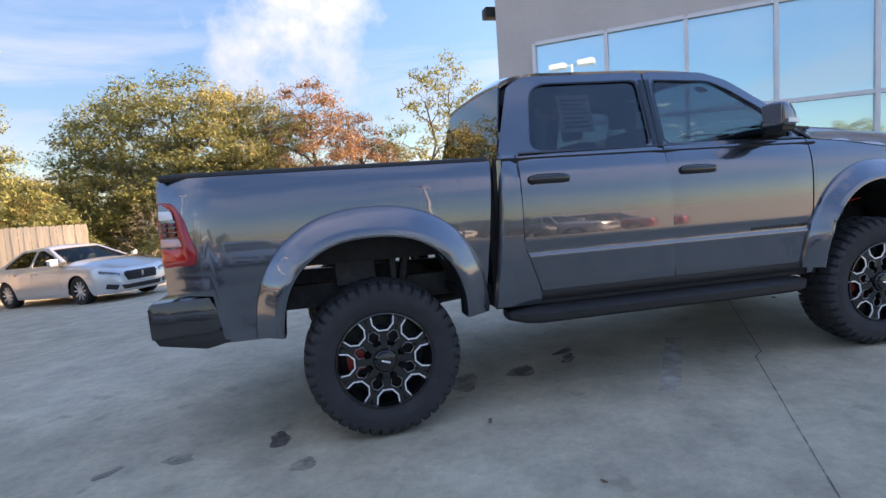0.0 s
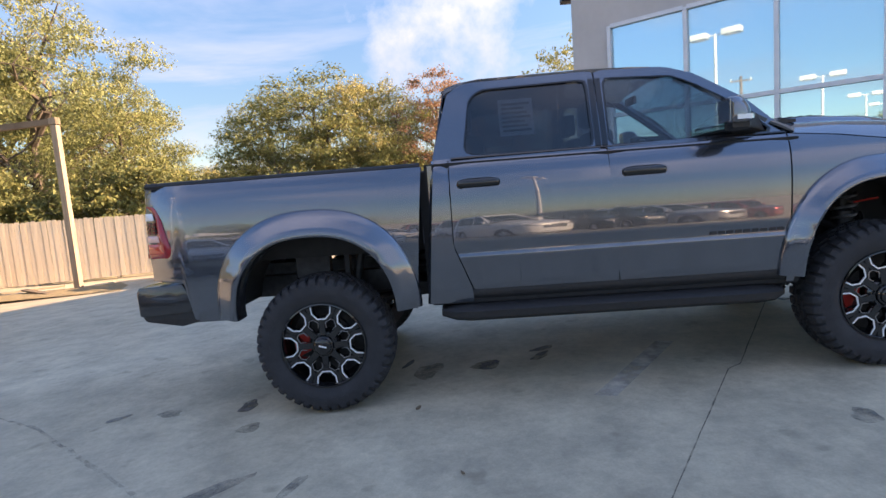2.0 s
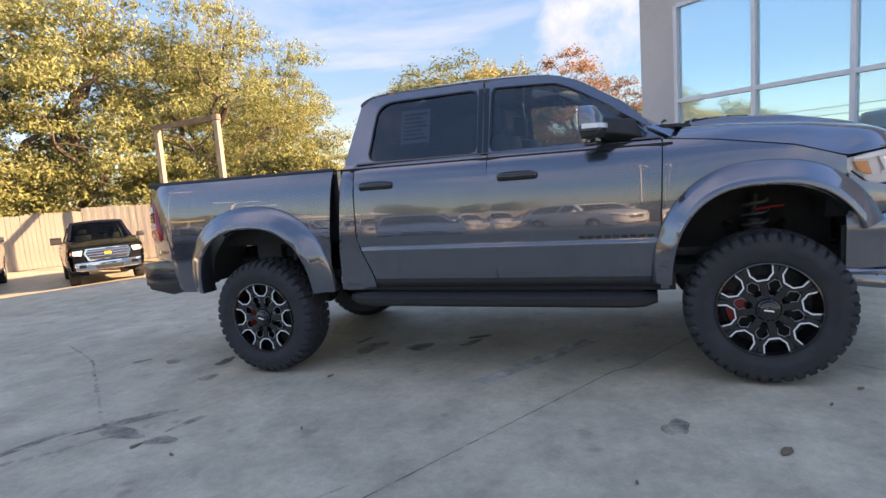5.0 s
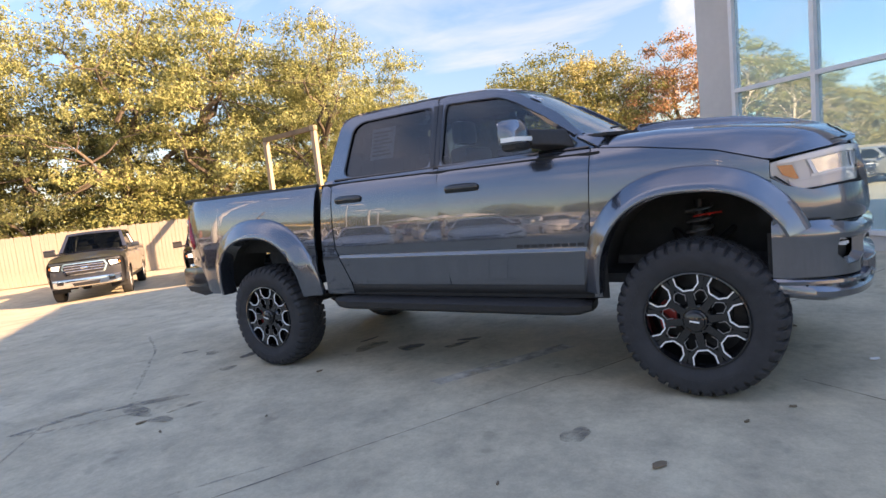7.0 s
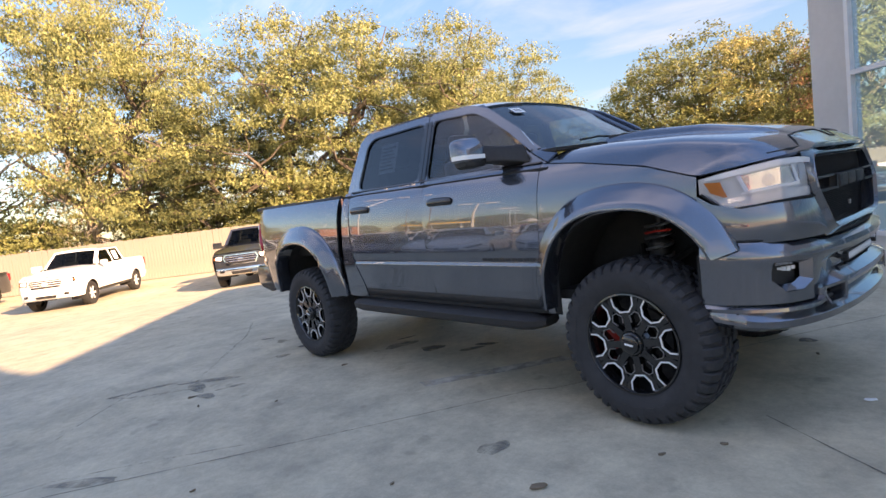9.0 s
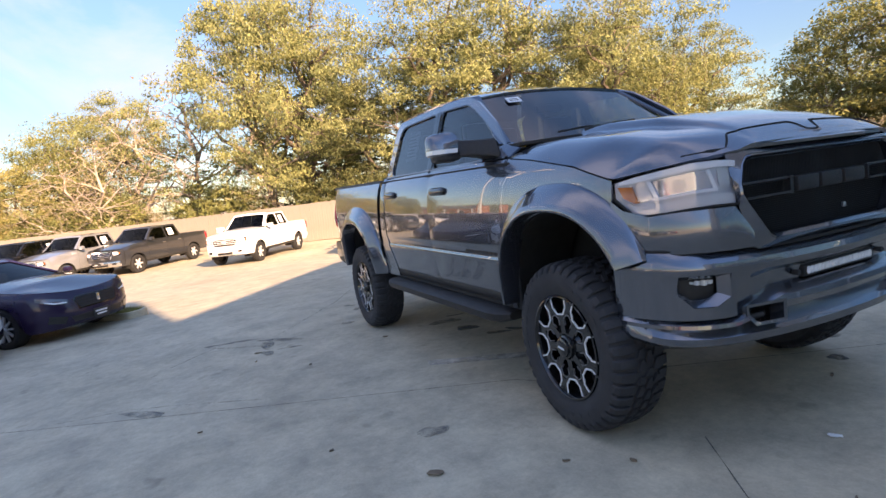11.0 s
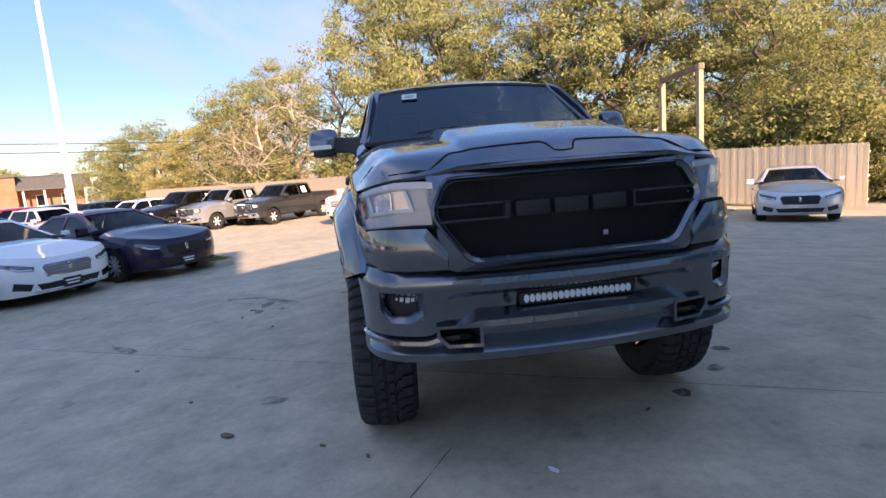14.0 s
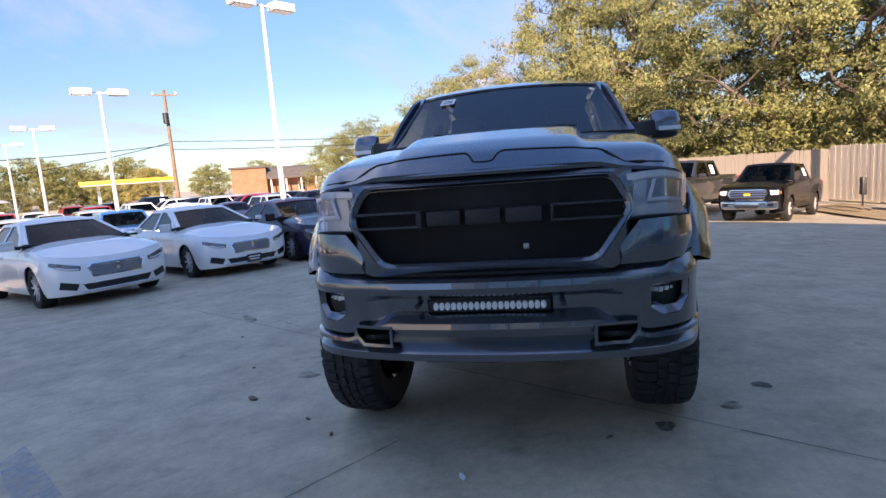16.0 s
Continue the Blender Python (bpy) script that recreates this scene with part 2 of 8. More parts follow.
def glass(name, tint, rough=0.0, ior=1.75, gloss=1.0):
    """A thin tinted pane: looks through by its tint, mirrors by its angle."""
    m = bpy.data.materials.new(name)
    m.use_nodes = True
    n, l = m.node_tree.nodes, m.node_tree.links
    n.remove(n["Principled BSDF"])
    t = n.new("ShaderNodeBsdfTransparent")
    t.inputs[0].default_value = (*tint, 1)
    g = n.new("ShaderNodeBsdfGlossy")
    g.inputs["Roughness"].default_value = rough
    g.inputs[0].default_value = (gloss, gloss, gloss, 1)
    w = n.new("ShaderNodeLayerWeight")
    p = n.new("ShaderNodeMath")
    p.operation, p.inputs[1].default_value = "POWER", 5.0
    l.new(w.outputs["Facing"], p.inputs[0])
    f = n.new("ShaderNodeMapRange")
    f.inputs["To Min"].default_value, f.inputs["To Max"].default_value = 2 * ((ior - 1) / (ior + 1)) ** 2, 0.95
    l.new(p.outputs[0], f.inputs[0])
    w.inputs["Blend"].default_value = 0.5
    x = n.new("ShaderNodeMixShader")
    l.new(f.outputs[0], x.inputs[0]); l.new(t.outputs[0], x.inputs[1]); l.new(g.outputs[0], x.inputs[2])
    l.new(x.outputs[0], n["Material Output"].inputs[0])
    return m


def flake_paint(name, col, rough=0.28, metal=0.75, coat_ior=1.6):
    """Metallic car paint: fine flakes under a clear coat."""
    m = mat(name, col, rough, metal, coat=1.0)
    n, l = m.node_tree.nodes, m.node_tree.links
    b = n["Principled BSDF"]
    b.inputs["Coat IOR"].default_value = coat_ior
    tc = n.new("ShaderNodeTexCoord")
    v = n.new("ShaderNodeTexVoronoi")
    v.inputs["Scale"].default_value = 900
    l.new(tc.outputs["Object"], v.inputs["Vector"])
    x = n.new("ShaderNodeMixRGB")
    x.inputs[1].default_value = (*(q * 0.75 for q in col), 1)
    x.inputs[2].default_value = (*(min(1, q * 1.35) for q in col), 1)
    l.new(v.outputs["Color"], x.inputs[0])
    l.new(x.outputs[0], b.inputs["Base Color"])
    return m


PAINT = flake_paint("granite_grey_paint", (0.102, 0.116, 0.143), 0.22, 0.84, 1.85)
# body paint made darker: the shade on the down-facing rear bumper, as colour
PAINT_SHADED = flake_paint("charcoal_bumper_paint", (0.034, 0.034, 0.037), 0.3, 0.6, 1.6)
BLACK_GLOSS = mat("gloss_black_plastic", (0.008, 0.008, 0.009), 0.12, coat=0.6)
BLACK_TRIM = mat("black_plastic_trim", (0.016, 0.016, 0.017), 0.55, var=0.3, scale=40, bump=0.15, bscale=500)
DARK_UNDER = mat("underbody_black", (0.012, 0.012, 0.012), 0.8, var=0.4, scale=14)
STEEL_DARK = mat("dark_steel", (0.05, 0.05, 0.052), 0.5, 0.7, var=0.4, scale=20)
STEEL = mat("bare_steel", (0.45, 0.45, 0.46), 0.35, 0.9, var=0.3, scale=30)
MILLED = mat("milled_aluminium", (0.90, 0.90, 0.92), 0.30, 0.45, var=0.06, scale=80)
RUBBER = mat("tyre_rubber", (0.024, 0.025, 0.029), 0.72, var=0.35, scale=12, bump=0.2, bscale=220)
CHROME = mat("chrome", (0.75, 0.75, 0.77), 0.08, 1.0)
RED_PAINT = mat("red_caliper_paint", (0.50, 0.025, 0.015), 0.4, coat=0.3)
RED_LENS = mat("red_lens", (0.36, 0.006, 0.012), 0.15, coat=0.8)
RED_DEEP = mat("deep_red_lens", (0.12, 0.004, 0.008), 0.2, coat=0.6)
PINK_LENS = mat("pale_pink_lens", (0.62, 0.38, 0.36), 0.1, coat=0.8)
RED_BRIGHT = mat("bright_red_lens", (0.55, 0.02, 0.015), 0.1, coat=0.8)
ORANGE_LENS = mat("amber_lens", (0.55, 0.17, 0.04), 0.1, coat=0.8)
WHITE_LENS = mat("frosted_white_lens", (0.72, 0.75, 0.78), 0.12, coat=0.8)
LAMP_BAND = mat("frosted_grey_lens", (0.50, 0.53, 0.56), 0.18, coat=0.8)
LAMP_BOWL = mat("mirrored_lamp_bowl", (0.62, 0.66, 0.72), 0.12, 0.9)
LAMP_DARK = mat("dark_lamp_housing", (0.10, 0.11, 0.13), 0.12, 0.5, coat=0.8)
LAMP_IN = mat("lamp_reflector", (0.46, 0.50, 0.56), 0.28, 0.35)
GLASS_DARK = glass("privacy_glass", (0.10, 0.12, 0.14), ior=1.5)
GLASS_DOOR = glass("tinted_glass", (0.50, 0.57, 0.60), ior=1.5)
GLASS_SHIELD = glass("windscreen_glass", (0.20, 0.28, 0.34), ior=1.75, gloss=0.8)
GLASS_CLEAR = glass("clear_lens", (0.90, 0.91, 0.93), ior=1.33)
SEAT = mat("dark_seat_leather", (0.02, 0.02, 0.022), 0.5, var=0.2, scale=30)
PAPER = mat("white_paper", (0.75, 0.76, 0.76), 0.7)
MESH_BLACK = mat("grille_mesh", (0.013, 0.013, 0.014), 0.6, spec=0.4)
CONC_WALL = mat("smooth_stucco", (0.50, 0.49, 0.475), 0.85, var=0.10, scale=1.2, bump=0.25, bscale=180)
# for the added unseen block; pale so the truck's front mirrors it brighter
SHADE_BLOCK_WHITE = mat("white_stucco", (0.74, 0.74, 0.73), 0.85, var=0.08, scale=1.2, bump=0.25, bscale=180)
ALU = mat("white_aluminium_frame", (0.62, 0.64, 0.67), 0.4, 0.2, var=0.08, scale=8)
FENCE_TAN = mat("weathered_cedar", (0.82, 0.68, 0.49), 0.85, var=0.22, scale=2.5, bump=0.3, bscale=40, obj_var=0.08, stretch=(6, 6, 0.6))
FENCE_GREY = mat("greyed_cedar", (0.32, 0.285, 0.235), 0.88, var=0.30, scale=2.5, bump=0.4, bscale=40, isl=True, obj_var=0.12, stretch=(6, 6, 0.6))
TIMBER = mat("rough_sawn_timber", (0.40, 0.31, 0.21), 0.85, var=0.35, scale=3, bump=0.4, bscale=50, stretch=(6, 6, 0.7))
TIMBER_DARK = mat("dark_sawn_timber", (0.20, 0.15, 0.10), 0.85, var=0.35, scale=3, bump=0.4, bscale=50)
BARK = mat("tree_bark", (0.14, 0.11, 0.085), 0.95, var=0.5, scale=3, bump=0.9, bscale=18)
BARK_PALE = mat("pale_bare_twigs", (0.42, 0.35, 0.28), 0.95, var=0.4, scale=3, bump=0.6, bscale=18)
POLE_WHITE = mat("painted_steel_pole", (0.72, 0.72, 0.70), 0.45, 0.1, var=0.08, scale=4)
POLE_WOOD = mat("utility_pole_wood", (0.22, 0.16, 0.11), 0.9, var=0.4, scale=4, bump=0.4, bscale=30)
BRICK_FAR = mat("red_brick", (0.34, 0.15, 0.09), 0.9, var=0.25, scale=2)
ROOF_FAR = mat("dark_shingle", (0.10, 0.095, 0.09), 0.9, var=0.25, scale=3)
YELLOW_SIGN = mat("yellow_canopy_panel", (0.80, 0.50, 0.02), 0.5, var=0.08, scale=2)
GRASS = mat("dry_grass_blades", (0.24, 0.22, 0.07), 0.9, isl=True, trans=0.2)
MULCH = mat("straw_mulch", (0.30, 0.23, 0.12), 0.95, var=0.5, scale=12, bump=0.8, bscale=60)


def leaf(name, col, dark, v=0.24):
    """Leaves that drift from one tone to another over the crown and differ a little one by one."""
    return mat(name, col, 0.62, var=0.3, scale=0.55, dark=dark, isl=True, obj_var=v, trans=0.28, spec=0.2)


LEAF_OLIVE = leaf("olive_yellow_leaves", (0.315, 0.305, 0.125), (0.175, 0.185, 0.075))
LEAF_GREEN = leaf("green_leaves", (0.27, 0.25, 0.09), (0.15, 0.16, 0.06))
LEAF_ORANGE = leaf("russet_leaves", (0.37, 0.21, 0.12), (0.24, 0.12, 0.075))
LEAF_YELLOW = leaf("golden_leaves", (0.40, 0.33, 0.14), (0.26, 0.23, 0.09))
LEAF_DARK = leaf("dark_green_leaves", (0.15, 0.15, 0.06), (0.08, 0.09, 0.04))
LEAF_BRUSH = leaf("dry_brush_leaves", (0.35, 0.28, 0.17), (0.24, 0.19, 0.11))


def concrete():
    """Sealed paving: pale cement with broad tyre-dark patches, fine grit, oil drips and hairline cracks."""
    m = bpy.data.materials.new("concrete_paving")
    m.use_nodes = True
    n, l = m.node_tree.nodes, m.node_tree.links
    b = n["Principled BSDF"]
    tc = n.new("ShaderNodeTexCoord")
    src = tc.outputs["Object"]

    def noise_tex(s, d=4, rough=0.55):
        t = n.new("ShaderNodeTexNoise")
        t.inputs["Scale"].default_value, t.inputs["Detail"].default_value, t.inputs["Roughness"].default_value = s, d, rough
        l.new(src, t.inputs["Vector"])
        return t.outputs[0]

    def ramp(v, a, c0, bb, c1):
        r = n.new("ShaderNodeValToRGB")
        e = r.color_ramp.elements
        e[0].position, e[1].position = a, bb
        e[0].color, e[1].color = (*c0, 1), (*c1, 1)
        l.new(v, r.inputs[0])
        return r.outputs[0]

    def mixc(kind, f, a, c):
        x = n.new("ShaderNodeMixRGB")
        x.blend_type = kind
        if isinstance(f, float):
            x.inputs[0].default_value = f
        else:
            l.new(f, x.inputs[0])
        l.new(a, x.inputs[1]); l.new(c, x.inputs[2])
        return x.outputs[0]
    base = ramp(noise_tex(0.35, 5), 0.3, (0.475, 0.415, 0.295), 0.72, (0.605, 0.54, 0.40))
    mid = ramp(noise_tex(2.6, 6, 0.62), 0.30, (0.62, 0.62, 0.63), 0.68, (1.08, 1.08, 1.07))
    c = mixc("MULTIPLY", 0.85, base, mid)
    grit = ramp(noise_tex(16, 5, 0.7), 0.32, (0.74, 0.74, 0.74), 0.66, (1.08, 1.08, 1.08))
    c = mixc("MULTIPLY", 0.6, c, grit)
    fine = ramp(noise_tex(70, 3), 0.25, (0.82, 0.82, 0.82), 0.75, (1.1, 1.1, 1.1))
    c = mixc("MULTIPLY", 0.5, c, fine)
    drip = ramp(noise_tex(4.3, 2), 0.66, (1, 1, 1), 0.74, (0.58, 0.57, 0.56))
    c = mixc("MULTIPLY", 0.55, c, drip)
    l.new(c, b.inputs["Base Color"])
    rr = n.new("ShaderNodeMapRange")
    rr.inputs["To Min"].default_value, rr.inputs["To Max"].default_value = 0.55, 0.8
    l.new(noise_tex(1.7, 5), rr.inputs[0])
    l.new(rr.outputs[0], b.inputs["Roughness"])
    u = n.new("ShaderNodeBump")
    u.inputs["Strength"].default_value, u.inputs["Distance"].default_value = 0.25, 0.004
    l.new(noise_tex(120, 5), u.inputs["Height"])
    l.new(u.outputs[0], b.inputs["Normal"])
    return m


CONCRETE = concrete()
def worn(name, col, scale, a, b):
    """A stain or paint film that breaks up and fades into the paving."""
    m = mat(name, col, 0.65, var=0.3, scale=scale * 2)
    n, l = m.node_tree.nodes, m.node_tree.links
    tc = n.new("ShaderNodeTexCoord")
    t = n.new("ShaderNodeTexNoise")
    t.inputs["Scale"].default_value, t.inputs["Detail"].default_value, t.inputs["Roughness"].default_value = scale, 6, 0.65
    l.new(tc.outputs["Object"], t.inputs["Vector"])
    r = n.new("ShaderNodeMapRange")
    r.inputs["From Min"].default_value, r.inputs["From Max"].default_value = a, b
    l.new(t.outputs[0], r.inputs[0])
    l.new(r.outputs[0], n["Principled BSDF"].inputs["Alpha"])
    return m


STAIN = worn("oil_stain", (0.12, 0.11, 0.10), 9, 0.30, 0.62)
CRACK = worn("crack_filler", (0.12, 0.112, 0.10), 7, 0.30, 0.60)
OLD_LINE = worn("worn_road_paint", (0.66, 0.62, 0.54), 5, 0.20, 0.75)
BLUE_LINE = worn("worn_blue_paint", (0.30, 0.40, 0.55), 14, 0.38, 0.95)


# ---- ground ----
def ground():
    xs = sorted(set([-400, -250, -150, -100, -75, -60] + [round(-50 + 1.0 * i, 2) for i in range(77)] + [30, 45, 70, 120, 250, 400]))
    ys = sorted(set([-400, -250, -150, -100, -75, -60] + [round(-50 + 1.0 * i, 2) for i in range(81)] + [35, 45, 70, 120, 250, 400]))
    bm = bmesh.new()
    grid(bm, [[(x, y, gz(x, y)) for y in ys] for x in xs])
    tagged(part("ground", bm, CONCRETE, None, "grey concrete car park paving with stains and cracks", flat=False), category="ground", kind="structure")


ground()

FN = Vector((0.61, 0.79, 0))           # away from the showroom's glass front, into the building
FD = Vector((0.79, -0.61, 0))          # along the front
FK = Vector((3.02, 5.42, 0))           # its free corner


def fpt(s, d, z):
    return FK + FD * s + FN * d + Vector((0, 0, z))


def showroom():
    """Glass-fronted showroom: a plain wall with a long curtain wall, parapet and side wall, and an unseen block added
    for shade.
    """
    def slab(name, s0, s1, d0, d1, z0, z1, m, label, kind="structure", parent=None):
        bm = bmesh.new()
        o = [fpt(s0, d0, 0), fpt(s1, d0, 0), fpt(s1, d1, 0), fpt(s0, d1, 0)]
        prism(bm, [(p.x, p.y) for p in o], 2, z0, z1)
        ob = part(name, bm, m, parent, label, flat=True)
        if parent is None:
            tagged(ob, category="wall", kind=kind)
        return ob
    zb, top, W0, W1, H0, H1 = -1.2, 5.98, 0.66, 10.26, 0.34, 3.80
    slab("wall_corner", 0, W0, 0, 0.3, zb, top, CONC_WALL, "pale grey stucco wall at the showroom corner")
    slab("wall_lintel", W0, W1, 0, 0.3, H1, top, CONC_WALL, "pale grey stucco wall over the showroom glass")
    slab("wall_plinth", W0, W1, 0, 0.3, zb, H0, CONC_WALL, "low pale wall under the showroom glass")
    slab("wall_end", W1, 11.2, 0, 0.3, zb, top, CONC_WALL, "pale grey stucco wall beside the glass")
    slab("wall_side", 0, 0.3, 0.3, 12, zb, top, CONC_WALL, "pale grey stucco side wall")
    slab("wall_back", 0.3, 11.2, 11.7, 12, zb, top, CONC_WALL, "plain stucco back wall")
    slab("roof_slab", 0, 11.2, 0, 12, top, top + 0.12, CONC_WALL, "flat roof with a thin parapet cap")
    slab("floor_inside", 0.3, 11.2, 0.3, 11.7, zb, 0.12, CONC_WALL, "pale tiled showroom floor")
    # unseen block, added only to cast the large shadow over the yard
    bm = bmesh.new()
    prism(bm, [(21.4, 1.55), (33.4, 1.55), (33.4, -5.1), (21.4, -5.1)], 2, zb, 12.9)
    tagged(part("wall_tall_block", bm, SHADE_BLOCK_WHITE, None, "unseen tall block added to shade the yard", flat=True), category="wall", kind="structure")
    # curtain wall
    win = thing("window_1", Matrix.Identity(4), "mirror-tinted blue showroom curtain wall in pale aluminium frames", "window", kind="structure")
    n = 8
    pitch = (W1 - W0) / n
    zt = 2.36
    for i in range(n + 1):
        s = W0 + pitch * i
        slab("mullion", s - 0.03, s + 0.03, -0.035, 0.12, H0, H1, ALU, "", parent=win)
    for z in (H0, zt, H1):
        for i in range(n):
            s = W0 + pitch * i
            slab("transom", s + 0.03, s + pitch - 0.03, -0.03, 0.11, z - 0.03, z + 0.03, ALU, "", parent=win)
    for i in range(n):
        s = W0 + pitch * i
        for a, b in ((H0, zt), (zt, H1)):
            slab("pane", s + 0.03, s + pitch - 0.03, 0.03, 0.055, a + 0.03, b - 0.03, PANE, "", parent=win)
    # lamp arm at the roof corner
    lp = thing("wall_lamp", Matrix.Translation(fpt(-0.02, 0.4, 4.55)), "small dark floodlight on the wall corner", "lamp")
    bm = bmesh.new()
    box(bm, -0.34, -0.06, -0.12, 0.12, -0.1, 0.08, 0.02)
    part("head", bm, BLACK_TRIM, lp)
    bm = bmesh.new()
    cyl(bm, (-0.08, 0, 0), (0.05, 0, 0.02), 0.02)
    part("arm", bm, BLACK_TRIM, lp)


PANE = bpy.data.materials.new("reflective_blue_glass")
PANE.use_nodes = True
_b = PANE.node_tree.nodes["Principled BSDF"]
_b.inputs["Base Color"].default_value = (0.46, 0.66, 0.74, 1)
_b.inputs["Metallic"].default_value, _b.inputs["Roughness"].default_value = 0.70, 0.012
showroom()


# ---- fences ----
def fence(name, a, b, za, zb_, top_a, top_b, material, label, pieces, front):
    """A closeboard fence from a to b: boards on two rails between posts. front: which side shows the boards (+1 or -1)."""
    a, b = Vector(a), Vector(b)
    d = (b - a).normalized()
    nrm = Vector((-d.y, d.x, 0)) * front
    L = (b - a).length
    root = thing(name, Matrix.Identity(4), label, "fence", kind="structure")
    rnd = random.Random(5)
    w, gap = 0.14, 0.008
    n = int(L / (w + gap))
    shared = []
    for k in range(6):
        bm = bmesh.new()
        h = 1.0
        j = rnd.uniform(-0.004, 0.004)
        prism(bm, [(-w / 2, 0), (w / 2, 0), (w / 2, h - 0.02), (w / 2 - 0.025, h), (-w / 2 + 0.025, h), (-w / 2, h - 0.02)], 1, j, j + 0.016)
        me = bpy.data.meshes.new("board")
        bmesh.ops.recalc_face_normals(bm, faces=bm.faces)
        bm.to_mesh(me)
        bm.free()
        me.materials.append(material)
        shared.append(me)
    ang = math.atan2(d.y, d.x)
    rest = bmesh.new()
    for i in range(n):
        t = (i + 0.5) / n
        p = a.lerp(b, t)
        z0 = lerp(za, zb_, t) + 0.03
        h = lerp(top_a, top_b, t) - z0 + rnd.uniform(-0.02, 0.02)
        off = nrm * 0.03 * (1 + (i % 2) * 0.15)
        m = Matrix.Translation((p.x + off.x, p.y + off.y, z0)) @ Matrix.Rotation(ang + rnd.uniform(-0.01, 0.01), 4, "Z") @ Matrix.Rotation(rnd.uniform(-0.006, 0.006), 4, "Y") @ Matrix.Diagonal((1, 1, h, 1))
        if i < pieces:
            ob = new("board", shared[i % 6])
            ob.parent = root
            ob.matrix_basis = m
        else:
            k0 = len(rest.verts)
            rest.from_mesh(shared[i % 6])
            rest.verts.ensure_lookup_table()
            bmesh.ops.transform(rest, matrix=m, verts=rest.verts[k0:])
    if len(rest.verts):
        tagged(part("far_boards", rest, material, root, flat=True), kind="stuff")
    else:
        rest.free()
    for fz in (0.14, 0.5, 0.86):
        bm = bmesh.new()
        pa = Vector((a.x, a.y, lerp(za, top_a, fz)))
        pb = Vector((b.x, b.y, lerp(zb_, top_b, fz)))
        off = nrm * -0.02
        tube(bm, [pa + off, pb + off], 0.035, 4)
        part("rail", bm, material, root, flat=True)
    for i in range(int(L / 2.4) + 1):
        p = a.lerp(b, min(1, i * 2.4 / L))
        bm = bmesh.new()
        z0, z1 = lerp(za, zb_, i * 2.4 / L), lerp(top_a, top_b, i * 2.4 / L)
        box(bm, p.x - nrm.x * 0.07 - 0.045, p.x - nrm.x * 0.07 + 0.045, p.y - nrm.y * 0.07 - 0.045, p.y - nrm.y * 0.07 + 0.045, z0 - 0.2, z1 - 0.03)
        part("post", bm, material, root, flat=True)
    return root


fence("fence_tan", (-17.4, 11.0, 0), (-6.83, 13.66, 0), -0.78, -0.68, 1.32, 1.20, FENCE_TAN, "pale tan cedar closeboard fence", 300, -1)
fence("fence_grey", (-17.4, 10.95, 0), (-43.5, -17.5, 0), -0.85, -0.85, 1.22, 1.12, FENCE_GREY, "long grey wooden privacy fence behind the parked trucks", 300, 1)


def gate_frame():
    """Two tall square posts with a beam across, standing before the fence."""
    a, b = Vector((-13.5, 11.35, gz(-13.5, 11.3))), Vector((-10.3, 10.75, gz(-10.3, 10.8)))
    root = thing("timber_gate_frame", Matrix.Identity(4), "tall timber post-and-beam frame before the fence", "gate")
    for p in (a, b):
        bm = bmesh.new()
        box(bm, p.x - 0.085, p.x + 0.085, p.y - 0.085, p.y + 0.085, p.z - 0.1, 3.9, 0.006)
        part("post", bm, TIMBER, root, flat=True)
    bm = bmesh.new()
    d = (b - a).normalized()
    m = Matrix.Translation(((a.x + b.x) / 2, (a.y + b.y) / 2, 4.0)) @ Matrix.Rotation(math.atan2(d.y, d.x), 4, "Z")
    box(bm, -1.75, 1.75, -0.07, 0.07, -0.085, 0.085, 0.006, m)
    part("beam", bm, TIMBER_DARK, root, flat=True)
    bm = bmesh.new()
    box(bm, b.x - 0.1, b.x + 0.1, b.y - 0.1, b.y + 0.1, 3.92, 4.1, 0.006)
    part("cap", bm, TIMBER, root, flat=True)
    bm = bmesh.new()
    box(bm, a.x - 0.35, b.x + 0.4, 10.4, 11.8, gz(-12, 11) - 0.06, gz(-12, 11) + 0.05, 0.02)
    tagged(part("gate_footing", bm, CONCRETE, None, "low concrete pad under the timber frame"), category="slab", kind="structure")


gate_frame()


# ---- lamp posts and lines ----
def street_lamp(p, h, label, spin=0.6, k=1.0):
    root = thing("street_lamp", Matrix.Translation((p[0], p[1], gz(p[0], p[1]))) @ Matrix.Rotation(spin, 4, "Z"), label, "lamp post", "car park lamps")
    bm = bmesh.new()
    cyl(bm, (0, 0, 0.5), (0, 0, h), 0.11, 0.06, 12)
    part("pole", bm, POLE_WHITE, root)
    bm = bmesh.new()
    cyl(bm, (0, 0, -0.2), (0, 0, 0.55), 0.28, 0.28, 20)
    part("base", bm, CONCRETE, root)
    for s in (-1, 1):
        bm = bmesh.new()
        cyl(bm, (0, 0, h - 0.06), (0, s * 0.35 * k, h - 0.02), 0.035)
        part("arm", bm, POLE_WHITE, root)
        bm = bmesh.new()
        box(bm, -0.26, 0.26, s * 0.62 * k - 0.34 * k, s * 0.62 * k + 0.34 * k, h - 0.14, h + 0.14, 0.03)
        hd = part("head", bm, POLE_WHITE, root)
        bm = bmesh.new()
        box(bm, -0.2, 0.2, s * 0.62 * k - 0.27 * k, s * 0.62 * k + 0.27 * k, h - 0.165, h - 0.14)
        part("lens", bm, WHITE_LENS, hd)
    return root




